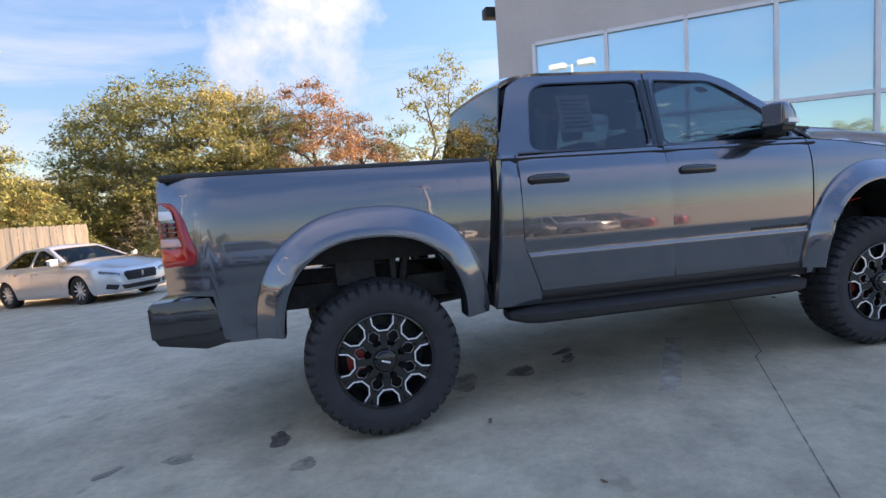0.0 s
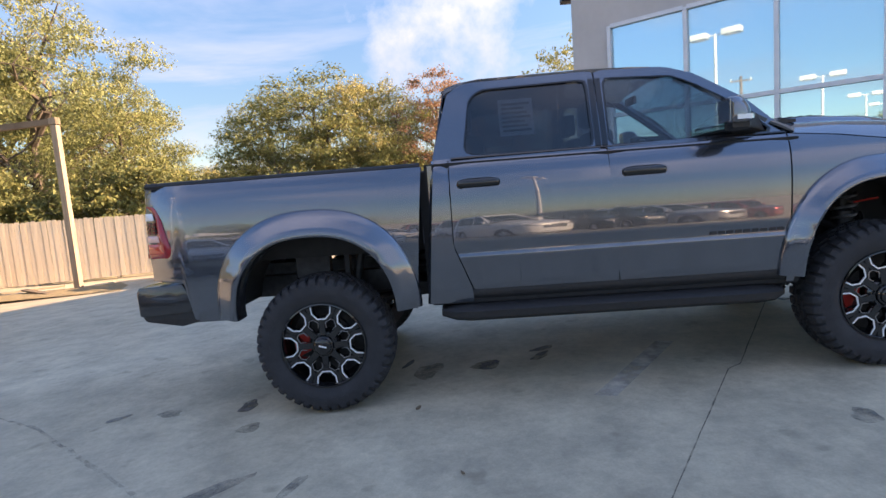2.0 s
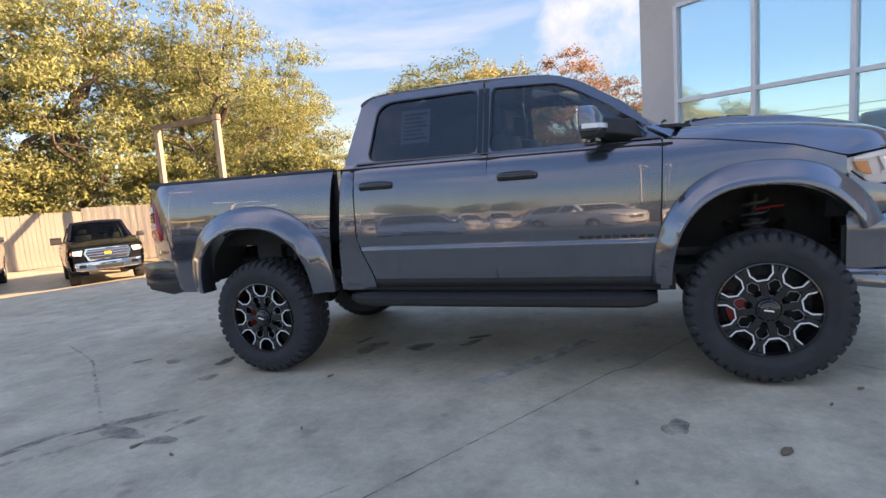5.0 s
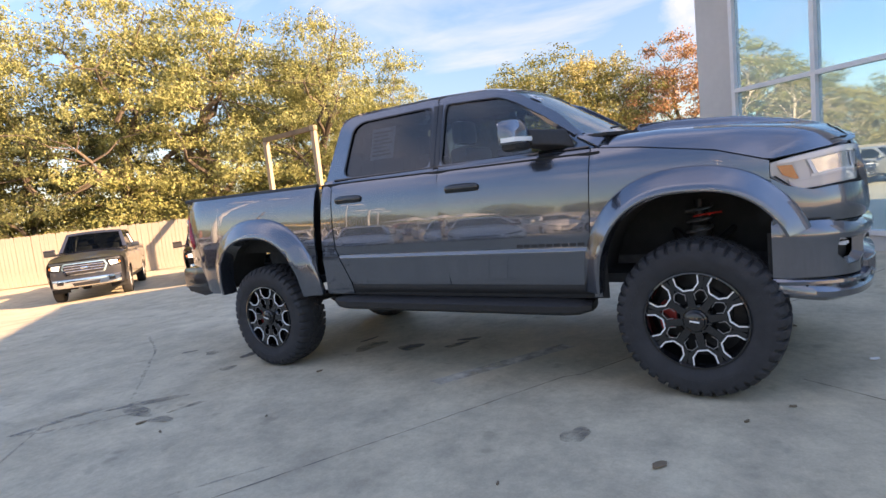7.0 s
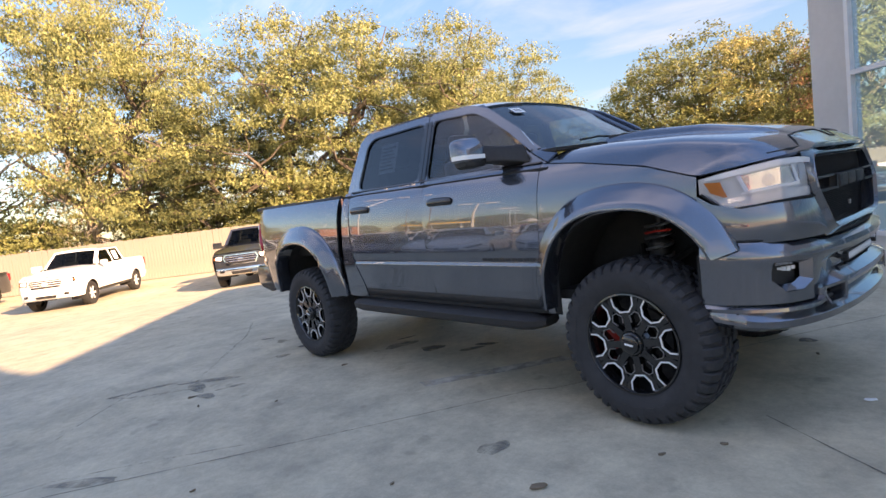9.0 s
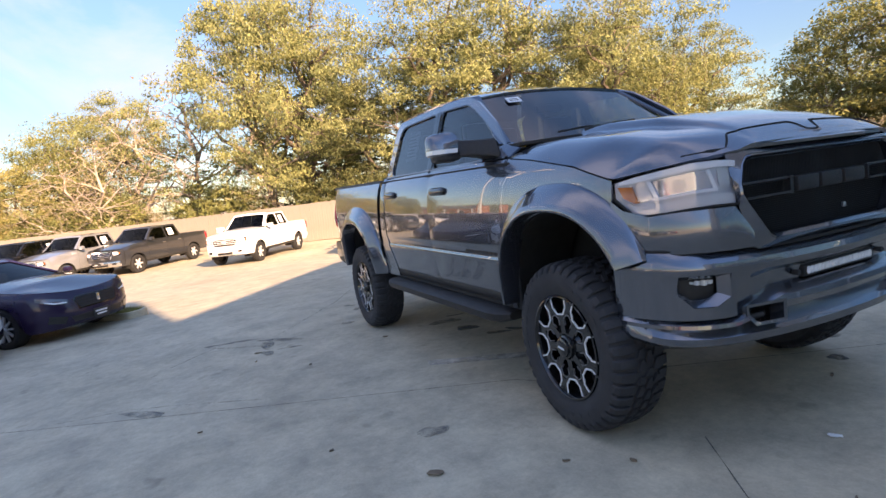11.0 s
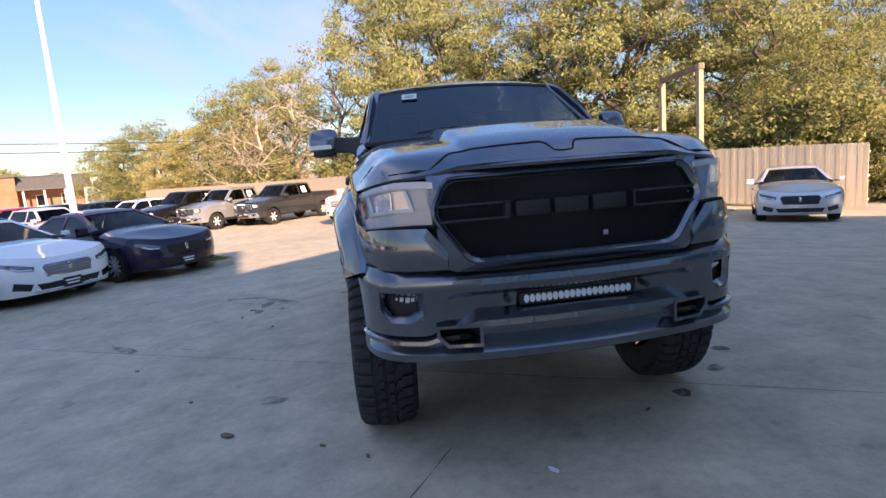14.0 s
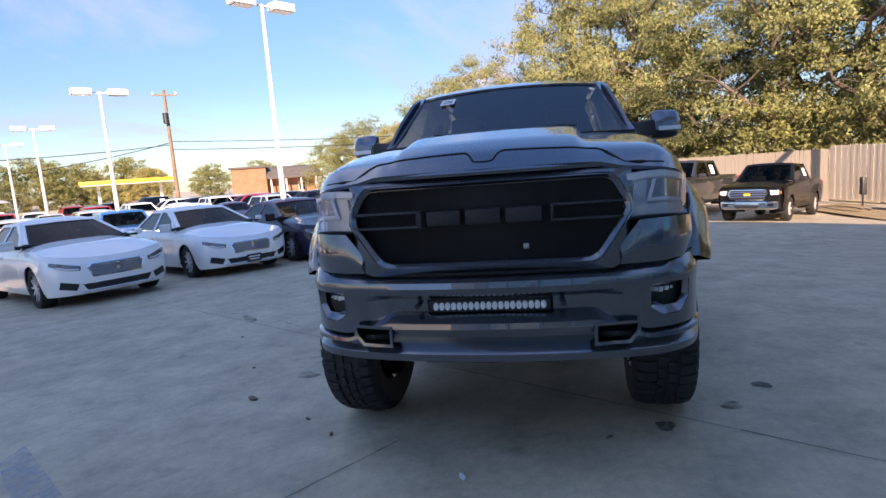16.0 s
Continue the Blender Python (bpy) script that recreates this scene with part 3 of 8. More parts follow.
# ---- trees ----
def tree(seed, h, r, material, leaves, size, clumps, trunk=0.28, name="tree", low=0.25, flat=0.55, bark=None):
    """A forked trunk whose limbs carry separate sprays of small leaves, with gaps between them."""
    rnd = random.Random(seed)
    rng = np.random.default_rng(seed)
    root = thing(name, Matrix.Identity(4), "tree", "tree")
    wood = bmesh.new()
    z0 = h * low

    def envelope(zf):
        """Crown radius at a fraction of the crown's height."""
        return r * max(0.12, math.sin(math.pi * min(0.96, 0.16 + 0.80 * zf)) ** 0.65)

    def bent(p, q, rad, n, sag, seg):
        """A crooked tapered branch from p to q; returns its points."""
        pts, rs = [], []
        for i in range(n + 1):
            t = i / n
            w = Vector((rnd.gauss(0, 1), rnd.gauss(0, 1), rnd.gauss(0, 0.6))) * (0.05 * (q - p).length * math.sin(math.pi * t))
            pts.append(p.lerp(q, t) + w + Vector((0, 0, sag * math.sin(math.pi * t))))
            rs.append(max(0.008, rad * (1 - 0.72 * t)))
        tube(wood, pts, rs, seg)
        return list(zip(pts, rs))
    stem = bent(Vector((0, 0, -0.25)), Vector((rnd.uniform(-0.3, 0.3), rnd.uniform(-0.3, 0.3), h * 0.80)), trunk, 7, 0, 8)
    nodes = list(stem[2:])
    for i in range(9):
        a = 2.4 * i + rnd.uniform(-0.4, 0.4)
        zf = (i + 0.6) / 9.5
        end = Vector((math.cos(a), math.sin(a), 0)) * envelope(zf) * rnd.uniform(0.62, 0.85) + Vector((0, 0, z0 + (h - z0) * zf))
        k = min(range(len(stem)), key=lambda j: abs(stem[j][0].z - max(h * 0.16, end.z - r * 0.55)))
        nodes += bent(stem[k][0], end, stem[k][1] * 0.68, 6, rnd.uniform(0.0, 0.25) * r * 0.3, 6)[1:]
    lobe = [(rnd.uniform(0, 6.28), rnd.randint(2, 5), rnd.uniform(-0.18, 0.22)) for _ in range(4)]
    cents = []
    tries = 0
    while len(cents) < clumps and tries < clumps * 30:
        tries += 1
        a, zf = rnd.uniform(0, 2 * math.pi), rnd.random()
        lump = 1 + sum(k_ * math.sin(n_ * a + p_ + 5 * zf) for p_, n_, k_ in lobe)
        u = rnd.random() ** 0.40
        c = Vector((math.cos(a), math.sin(a), 0)) * envelope(zf) * u * min(1.25, lump) + Vector((0, 0, z0 + (h - z0) * zf * rnd.uniform(0.95, 1.04)))
        size_c = r * rnd.uniform(0.11, 0.25)
        if all((c - o).length > 0.70 * (size_c + so) for o, so in cents):
            cents.append((c, size_c))
    for c, sc in cents:
        near = min(nodes, key=lambda n_: (n_[0] - c).length + 0.4 * max(0, n_[0].z - c.z))
        bent(near[0], c, min(near[1] * 0.5, 0.05 * trunk / 0.3), 4, 0, 4)
    part("trunk", wood, bark or BARK, root, "grey-brown bark trunk and limbs")
    tot = sum(sc ** 2 for _, sc in cents)
    co = []
    for c, sc in cents:
        n = max(6, int(leaves * sc ** 2 / tot))
        d = rng.normal(size=(n, 3))
        d /= np.linalg.norm(d, axis=1)[:, None]
        rad = sc * rng.uniform(0.25, 1.0, n) ** 0.6 * (1 + 0.35 * np.sin(3 * d[:, 0] + 4 * d[:, 1] + c.x))
        p = d * rad[:, None] * np.array([1.15, 1.15, flat]) + np.array(c)
        p[:, 2] -= 0.25 * sc * (d[:, 0] ** 2 + d[:, 1] ** 2)
        nrm = rng.normal(size=(n, 3)) * 0.75 + d * 0.55 + np.array([0, 0, 0.55])
        nrm /= np.linalg.norm(nrm, axis=1)[:, None]
        u = np.cross(nrm, rng.normal(size=(n, 3)))
        u /= np.linalg.norm(u, axis=1)[:, None] + 1e-9
        w = np.cross(nrm, u)
        q = (size * rng.uniform(0.65, 1.3, n))[:, None]
        co.append(np.stack([p - u * q * 0.8 - w * q * 0.55, p - u * q * 0.8 + w * q * 0.55, p + u * q * 1.2], axis=1).reshape(-1, 3))
    co = np.concatenate(co)
    me = bpy.data.meshes.new("crown")
    me.from_pydata(co.tolist(), [], np.arange(len(co)).reshape(-1, 3).tolist())
    me.materials.append(material)
    ob = new("crown", me)
    ob.parent = root
    return root


TREES = {
    "oak": (tree(1, 12, 6.0, LEAF_OLIVE, 46000, 0.074, 92, 0.40, low=0.20), "broad oak with olive and golden autumn leaves behind the fence"),
    "oak2": (tree(2, 12, 5.0, LEAF_OLIVE, 40000, 0.074, 84, 0.36, low=0.18), "oak with yellowing olive leaves behind the fence"),
    "green": (tree(3, 9, 3.8, LEAF_GREEN, 32000, 0.070, 130, 0.22, low=0.06, flat=0.75), "dense green broadleaf tree touched with yellow"),
    "gold": (tree(4, 9, 3.4, LEAF_YELLOW, 28000, 0.070, 120, 0.2, low=0.06, flat=0.75), "rounded tree in golden autumn leaf"),
    "russet": (tree(5, 9, 2.9, LEAF_ORANGE, 20000, 0.070, 110, 0.18, low=0.1, flat=0.7), "maple-like tree in russet autumn leaf"),
    "dark": (tree(6, 10, 4.2, LEAF_DARK, 26000, 0.080, 120, 0.26, low=0.05), "dark green tree in shade behind the fence"),
    "brush": (tree(7, 7, 2.8, LEAF_BRUSH, 1500, 0.065, 110, 0.15, low=0.1, bark=BARK_PALE), "nearly bare brushwood with a few dry leaves"),
    "bush": (tree(8, 3.4, 1.9, LEAF_GREEN, 6500, 0.072, 60, 0.07, low=0.02, flat=0.8), "green bush growing behind the fence"),
    "far_green": (tree(13, 9, 3.8, LEAF_GREEN, 11000, 0.15, 130, 0.22, low=0.05, flat=0.85), "far green tree"),
    "far_gold": (tree(14, 9, 3.6, LEAF_YELLOW, 11000, 0.15, 130, 0.2, low=0.05, flat=0.85), "far golden tree"),
    "far_olive": (tree(15, 12, 5.0, LEAF_OLIVE, 12000, 0.17, 130, 0.3, low=0.08, flat=0.85), "far olive tree"),
    "thin": (tree(9, 10, 3.0, LEAF_GREEN, 2600, 0.10, 60, 0.14, low=0.3), "thin tree with sparse leaves"),
}


def plant(kind, x, y, h, spin=0.0, wide=1.0, label=""):
    src, lab = TREES[kind]
    base_h = {"oak": 12, "oak2": 12, "green": 9, "gold": 9, "russet": 9, "dark": 10, "brush": 7, "bush": 3.4, "thin": 10, "far_green": 9, "far_gold": 9, "far_olive": 12}[kind]
    k = h / base_h
    ob = copy_thing(src, Matrix.Translation((x, y, gz(x, y) - 0.05)) @ Matrix.Rotation(spin, 4, "Z"))
    ob.scale = (k * wide, k * wide, k)
    tagged(ob, label or lab, "tree", "trees behind the fence")
    if kind in ("bush", "brush"):
        ob.name = "bush"
        tagged(ob, category="bush", group="bushes behind the fence")
    return ob


_tr = random.Random(11)
for k_, x_, y_, h_, w_ in (
        ("green", -9.7, 26.0, 7.9, 0.95), ("green", -6.8, 24.6, 8.5, 1.25), ("gold", -4.2, 25.2, 8.1, 1.0), ("green", -2.6, 25.0, 7.2, 0.9),
        ("green", -8.6, 23.4, 4.6, 1.3), ("gold", -5.4, 23.6, 4.6, 1.3), ("green", -2.6, 23.8, 4.4, 1.3), ("gold", -11.6, 24.5, 3.9, 1.3), ("russet", -0.3, 25.4, 8.4, 1.0), ("russet", 2.2, 26.4, 6.8, 1.0), ("gold", 3.6, 27.5, 5.4, 1.0), ("thin", 6.2, 28.0, 9.4, 1.0), ("thin", 7.8, 28.6, 10.2, 0.8),
        ("oak2", -20.5, 30.0, 10.6, 0.9), ("dark", -17.0, 33.0, 4.6, 1.3), ("oak2", -25.5, 28.0, 12.5, 0.9), ("gold", -14.5, 30, 4.4, 1.2),
        ("oak", -16.8, 18.4, 11.7, 0.8), ("oak2", -20.5, 20.0, 10.4, 0.9), ("green", -12.6, 17.2, 6.6, 0.9), ("gold", -9.6, 16.6, 3.2, 1.0), 
        ("oak", -23.6, 11.6, 13.0, 0.90), ("dark", -27.5, 14.0, 11.0, 1.1), ("oak2", -21.5, 15.0, 13.0, 1.0),
        ("oak", -28.6, 4.9, 15.6, 0.62), ("brush", -31.0, 2.6, 11.0, 0.8), ("oak2", -31.6, 3.2, 17.4, 0.66), ("thin", -36.0, -1.4, 12.0, 0.9), ("dark", -31.0, 7.5, 11.5, 1.0), ("brush", -36.5, -1.2, 11.5, 1.1), ("dark", -25.5, 8.0, 8.0, 1.0),
        ("brush", -40.5, -5.0, 10.5, 1.0), ("brush", -38.0, -7.5, 8.0, 1.2), ("brush", -42.0, -10.0, 7.2, 1.3), ("oak2", -47.0, -6.0, 12.6, 0.9),
        ("green", -52.0, -9.5, 11.8, 1.0), ("green", -49.0, -12.0, 9.6, 1.0), ("gold", -47.5, -14.0, 7.4, 1.0), ("green", -52.0, -19.5, 8.4, 1.2), ("green", -55.0, -24.0, 7.2, 1.2), ("gold", -46.0, -16.5, 6.0, 1.0)):
    plant(k_, x_, y_, h_, _tr.uniform(0, 6.28), w_)
for i in range(26):
    t_ = i / 25
    bx, by = lerp(-19.4, -46.0, t_), lerp(11.6, -15.5, t_)
    plant("bush" if _tr.random() < 0.72 else "brush", bx - 0.8 + _tr.uniform(-0.8, 0.4), by + 1.0 + _tr.uniform(-0.4, 0.8), _tr.uniform(2.6, 4.4), _tr.uniform(0, 6.28))
for i in range(9):
    t_ = i / 8
    plant("bush", lerp(-18.5, -9.0, t_), lerp(13.2, 15.6, t_) + _tr.uniform(0, 0.8), _tr.uniform(2.4, 4.2), _tr.uniform(0, 6.28))
for k_, x_, y_, h_ in (("brush", -6.2, 17.6, 2.6), ("bush", -5.0, 17.8, 2.3), ("brush", -3.9, 17.2, 2.7), ("bush", -2.7, 17.5, 2.2), ("brush", -1.4, 17.0, 2.4)):
    plant(k_, x_, y_, h_, _tr.uniform(0, 6.28), 1.2)
for i in range(34):
    a_ = radians(_tr.uniform(186, 262))
    d_ = _tr.uniform(115, 190)
    plant(_tr.choice(("far_green", "far_olive", "far_gold", "far_green", "thin")), d_ * math.cos(a_), d_ * math.sin(a_), _tr.uniform(5.5, 11), _tr.uniform(0, 6.28), 1.4, "far tree on the skyline")
for src_, _lab in TREES.values():
    for o_ in (*src_.children_recursive, src_):
        bpy.data.objects.remove(o_)


# ---- the lifted pickup ----
SIDE = [(0.55, 0.905), (0.66, 0.932), (0.80, 0.950), (0.90, 0.966), (0.930, 0.973), (0.948, 0.963), (1.00, 0.968), (1.022, 0.9735), (1.10, 0.9735), (1.18, 0.972), (1.26, 0.969), (1.34, 0.9625), (1.41, 0.952), (1.47, 0.938), (1.53, 0.915), (1.57, 0.885)]
DOOR_Z = [0.705, 0.73, 0.76, 0.80, 0.84, 0.88, 0.91, 0.926, 0.934, 0.944, 0.952, 0.97, 0.99, 1.008, 1.018, 1.03, 1.06, 1.09, 1.12, 1.15, 1.18, 1.22, 1.27, 1.32, 1.37, 1.42, 1.46, 1.50, 1.535, 1.565]


def side_y(x, z):
    y = interp(z, SIDE)
    if x > 3.75:
        y -= 0.30 * (x - 3.75) ** 2
    if x < -0.85:
        y -= 0.9 * (x + 0.85) ** 2
    return y


def arch(x, xc, zc, a, b, n):
    u = abs((x - xc) / a)
    return zc + b * (1 - u ** n) ** (1 / n) if u < 1 else None


def arch_pts(xc, zc, a, b, n, t0, t1, k):
    """Points along a rounded arch from angle t0 to t1 (degrees from +x)."""
    out = []
    for i in range(k):
        t = radians(lerp(t0, t1, i / (k - 1)))
        c, s = math.cos(t), math.sin(t)
        out.append((xc + a * math.copysign(abs(c) ** (2 / n), c), zc + b * math.copysign(abs(s) ** (2 / n), s)))
    return out


RA = (-0.03, 0.56, 0.545, 0.575, 2.4)
FA = (3.655, 0.56, 0.545, 0.690, 2.5)


def skin(bm, xs, zb, zt, side, nz=14, inset=0.0):
    """An outer panel between a lower and an upper line."""
    rows = []
    for x in xs:
        a, b = zb(x), zt(x)
        rows.append([(x, side * (side_y(x, lerp(a, b, j / nz)) - inset), lerp(a, b, j / nz)) for j in range(nz + 1)])
    grid(bm, rows)


def span(a, b, n):
    return [lerp(a, b, i / n) for i in range(n + 1)]


def flare(bm, outer, inner, side, proud=0.105):
    rows = []
    for (xo, zo), (xi, zi) in zip(outer, inner):
        row = []
        for s, p in ((-0.02, -0.02), (0.0, 0.018), (0.06, 0.03), (0.3, 0.052), (0.62, 0.084), (0.86, proud), (0.97, proud - 0.004), (1.0, proud - 0.02), (1.0, -0.05)):
            x, z = lerp(xo, xi, s), lerp(zo, zi, s)
            row.append((x, side * (side_y(min(x, 4.1), max(z, 0.6)) + p), z))
        rows.append(row)
    grid(bm, rows)


def ring(bm, outer, inner, yf, k=56):
    """A frame between two closed outlines in x, z; yf gives the half width."""
    def resample(poly):
        pts = [Vector(p) for p in poly]
        seg = [(pts[(i + 1) % len(pts)] - pts[i]).length for i in range(len(pts))]
        tot = sum(seg)
        out, i, acc = [], 0, 0.0
        for q in range(k):
            s = tot * q / k
            while acc + seg[i] < s:
                acc += seg[i]
                i += 1
            out.append(pts[i].lerp(pts[(i + 1) % len(pts)], (s - acc) / seg[i]))
        return out
    a, b = resample(outer), resample(inner)
    grid(bm, [[(p.x, yf(p.x, p.y), p.y), (q.x, yf(q.x, q.y), q.y)] for p, q in zip(a, b)], close_u=True)


def fillet(poly, r, k=4):
    out = []
    n = len(poly)
    for i in range(n):
        p0, p, p1 = Vector(poly[i - 1]), Vector(poly[i]), Vector(poly[(i + 1) % n])
        d0, d1 = (p0 - p), (p1 - p)
        q = min(r, d0.length * 0.45, d1.length * 0.45)
        a, b = p + d0.normalized() * q, p + d1.normalized() * q
        for j in range(k + 1):
            t = j / k
            out.append(tuple(a.lerp(p, t).lerp(p.lerp(b, t), t)))
    return out


def glass_y(x, z):
    """Half width of the cabin sides above the belt."""
    y = lerp(0.895, 0.715, min(max((z - 1.56) / 0.52, 0), 1.15))
    if x > 2.4:
        y -= 0.05 * max(0, (x - 2.4)) ** 2
    if x < 1.1:
        y -= 0.10 * (1.1 - x) ** 2 * 4
    return y


def wheel_set(root, spots):
    """Mud-terrain tyre on a black forked alloy wheel with milled edges; built once, shared by all corners."""
    R, W = 0.462, 0.292
    rnd = random.Random(3)
    # tyre: y runs outwards from the hub face
    bm = bmesh.new()
    prof = [(0.276, 0.00), (0.286, 0.016), (0.300, 0.022), (0.335, 0.034), (0.375, 0.037), (0.405, 0.030), (0.424, 0.012), (0.438, -0.02), (0.446, -0.06), (0.449, -W / 2 + 0.02), (0.446, -W + 0.08), (0.436, -W + 0.04), (0.40, -W), (0.30, -W + 0.02), (0.276, -W + 0.04)]
    lathe(bm, prof, 72)
    me_tyre = part("tyre", bm, RUBBER, None, angle=30)
    bm = bmesh.new()

    def lug(a, rows_):
        """One rubber block: sections (angle off, half width, [(radius, along) ...]) bent round the tyre."""
        ring_ = []
        for da, pts in rows_:
            c, s_ = math.cos(a + da), math.sin(a + da)
            ring_.append([(r_ * c, y_, r_ * s_) for r_, y_ in pts])
        v = grid(bm, ring_, close_v=True)
        bm.faces.new(v[0])
        bm.faces.new(v[-1][::-1])
    n = 42
    step = 2 * math.pi / n
    for i in range(n):
        a = step * i
        st = 0.010 if i % 2 else 0.0
        # shoulder block rolls over on to the sidewall, curved and slightly swept
        sec = [(0.400 - st, 0.024), (0.398 - st, 0.033), (0.420, 0.031), (0.444, 0.013), (0.456, -0.020), (R - 0.002, -0.062), (0.440, -0.062)]
        low_ = [(r_ - 0.006, y_ - 0.003) for r_, y_ in sec]
        lug(a, [(-0.40 * step, low_), (-0.30 * step, sec), (0.24 * step, sec), (0.34 * step, low_)])
        sec = [(0.430, -W + 0.012), (0.452, -W + 0.03), (R - 0.003, -W + 0.085), (0.438, -W + 0.085)]
        lug(a + 0.3 * step, [(-0.34 * step, sec), (0.34 * step, sec)])
        # staggered inner blocks
        for yy, da in ((-0.098, 0.35), (-0.146, -0.2), (-0.192, 0.4)):
            sw = rnd.choice((0.12, -0.12)) * step
            k = 0.33
            lug(a + da * step, [(-k * step - sw, [(0.44, yy - 0.022), (R, yy - 0.020), (R, yy), (0.44, yy)]), (k * step, [(0.44, yy - 0.022), (R, yy - 0.020), (R, yy + 0.018), (0.44, yy + 0.020)])])
    # raised bars of worn sidewall lettering
    for i in range(0, 30):
        if i % 10 in (0, 1, 2, 3, 4):
            a = 2 * math.pi * i / 30
            box(bm, 0.350, 0.372, 0.030, 0.0385, -0.024, 0.024, 0.0, Matrix.Rotation(-a, 4, "Y"))
    me_tread = part("tread", bm, RUBBER, None, angle=30)
    # barrel and lip
    bm = bmesh.new()
    lathe(bm, [(0.279, 0.02), (0.283, 0.024), (0.274, 0.026), (0.266, 0.012), (0.262, -0.05), (0.250, -0.11), (0.248, -0.27), (0.262, -0.28)], 64)
    me_rim = part("wheel", bm, BLACK_GLOSS, None)
    bm = bmesh.new()
    lathe(bm, [(0.0, -0.005), (0.055, -0.005), (0.085, -0.012), (0.1, -0.03), (0.1, -0.09), (0.0, -0.09)], 40)
    for i in range(8):
        a = 2 * math.pi * (i + 0.5) / 8
        cyl(bm, (0.073 * math.cos(a), -0.01, 0.073 * math.sin(a)), (0.073 * math.cos(a), 0.004, 0.073 * math.sin(a)), 0.009, None, 6)
    me_hub = part("hub", bm, BLACK_GLOSS, None)
    bm = bmesh.new()
    lathe(bm, [(0.0, 0.040), (0.040, 0.039), (0.050, 0.034), (0.054, 0.020), (0.062, 0.016), (0.066, 0.0), (0.066, -0.03)], 36)
    me_cap = part("centre_cap", bm, BLACK_GLOSS, None)
    bm = bmesh.new()
    box(bm, -0.026, 0.026, 0.038, 0.043, -0.005, 0.005, 0.001, Matrix.Rotation(-0.3, 4, "Y"))
    me_badge = part("cap_badge", bm, MILLED, None)

    def bar(bm, p0, p1, w0, w1, y0, y1, bev=0.003):
        """A flat bar in the wheel's face from p0 to p1 (radius, sideways)."""
        d = (Vector(p1) - Vector(p0)).normalized()
        s = Vector((-d.y, d.x))
        o = [Vector(p0) + s * w0, Vector(p0) - s * w0, Vector(p1) - s * w1, Vector(p1) + s * w1]
        lo = [bm.verts.new((q.x, y0, q.y)) for q in o]
        hi = [bm.verts.new((q.x, y1, q.y)) for q in o]
        f = [bm.faces.new(lo), bm.faces.new(hi[::-1])]
        for i in range(4):
            f.append(bm.faces.new((lo[i], lo[(i + 1) % 4], hi[(i + 1) % 4], hi[i])))
        return f
    def strip(bm, pts, w, y0, y1):
        """One bent bar of even width along points in the wheel's face."""
        pts = [Vector(p) for p in pts]
        rows = []
        for i, p in enumerate(pts):
            d0 = (pts[i] - pts[max(i - 1, 0)]).normalized() if i else (pts[1] - pts[0]).normalized()
            d1 = (pts[min(i + 1, len(pts) - 1)] - pts[i]).normalized() if i < len(pts) - 1 else d0
            d = (d0 + d1).normalized()
            q = w / max(0.5, d.dot(d1))
            n_ = Vector((-d.y, d.x)) * q
            a_, b_ = p + n_, p - n_
            rows.append([(a_.x, y0, a_.y), (a_.x, y1, a_.y), (b_.x, y1, b_.y), (b_.x, y0, b_.y)])
        v = grid(bm, rows, close_v=True)
        bm.faces.new(v[0])
        bm.faces.new(v[-1][::-1])
    bm = bmesh.new()
    bar(bm, (0.07, 0), (0.158, 0), 0.021, 0.017, -0.045, 0.004)
    for s in (-1, 1):
        bar(bm, (0.148, s * 0.002), (0.194, s * 0.064), 0.016, 0.014, -0.045, 0.003)
        bar(bm, (0.186, s * 0.062), (0.268, s * 0.083), 0.017, 0.020, -0.047, 0.005)
    me_spoke = part("spoke", bm, BLACK_GLOSS, None, flat=True)
    bm = bmesh.new()
    strip(bm, [(0.264, -0.066), (0.212, -0.060), (0.177, -0.027), (0.177, 0.027), (0.212, 0.060), (0.264, 0.066)], 0.0039, 0.001, 0.009)
    me_mill = part("milled_edge", bm, MILLED, None, flat=True)
    bm = bmesh.new()
    strip(bm, [(0.118, -0.020), (0.150, -0.036), (0.182, -0.013), (0.182, 0.013), (0.150, 0.036), (0.118, 0.020)], 0.0013, -0.004, 0.0065)
    me_mill2 = part("inner_milled_edge", bm, STEEL, None, flat=True)
    bm = bmesh.new()
    lathe(bm, [(0.09, -0.12), (0.175, -0.12), (0.175, -0.15), (0.255, -0.155), (0.255, -0.17), (0.0, -0.17)], 40)
    me_disc = part("brake_disc", bm, STEEL_DARK, None)
    bm = bmesh.new()
    o = [(0.118 * math.cos(t), 0.118 * math.sin(t)) for t in [radians(155 + 4 * i) for i in range(13)]]
    i_ = [(0.215 * math.cos(t), 0.215 * math.sin(t)) for t in [radians(155 + 4 * (12 - i)) for i in range(13)]]
    prism(bm, o + i_, 1, -0.165, -0.075, 0.006)
    me_cal = part("brake_caliper", bm, RED_PAINT, None)
    src = [me_tyre, me_tread, me_rim, me_hub, me_cap, me_badge, me_spoke, me_mill, me_mill2, me_disc, me_cal]
    data = {o.name: o.data for o in src}
    for o in src:
        bpy.data.objects.remove(o)
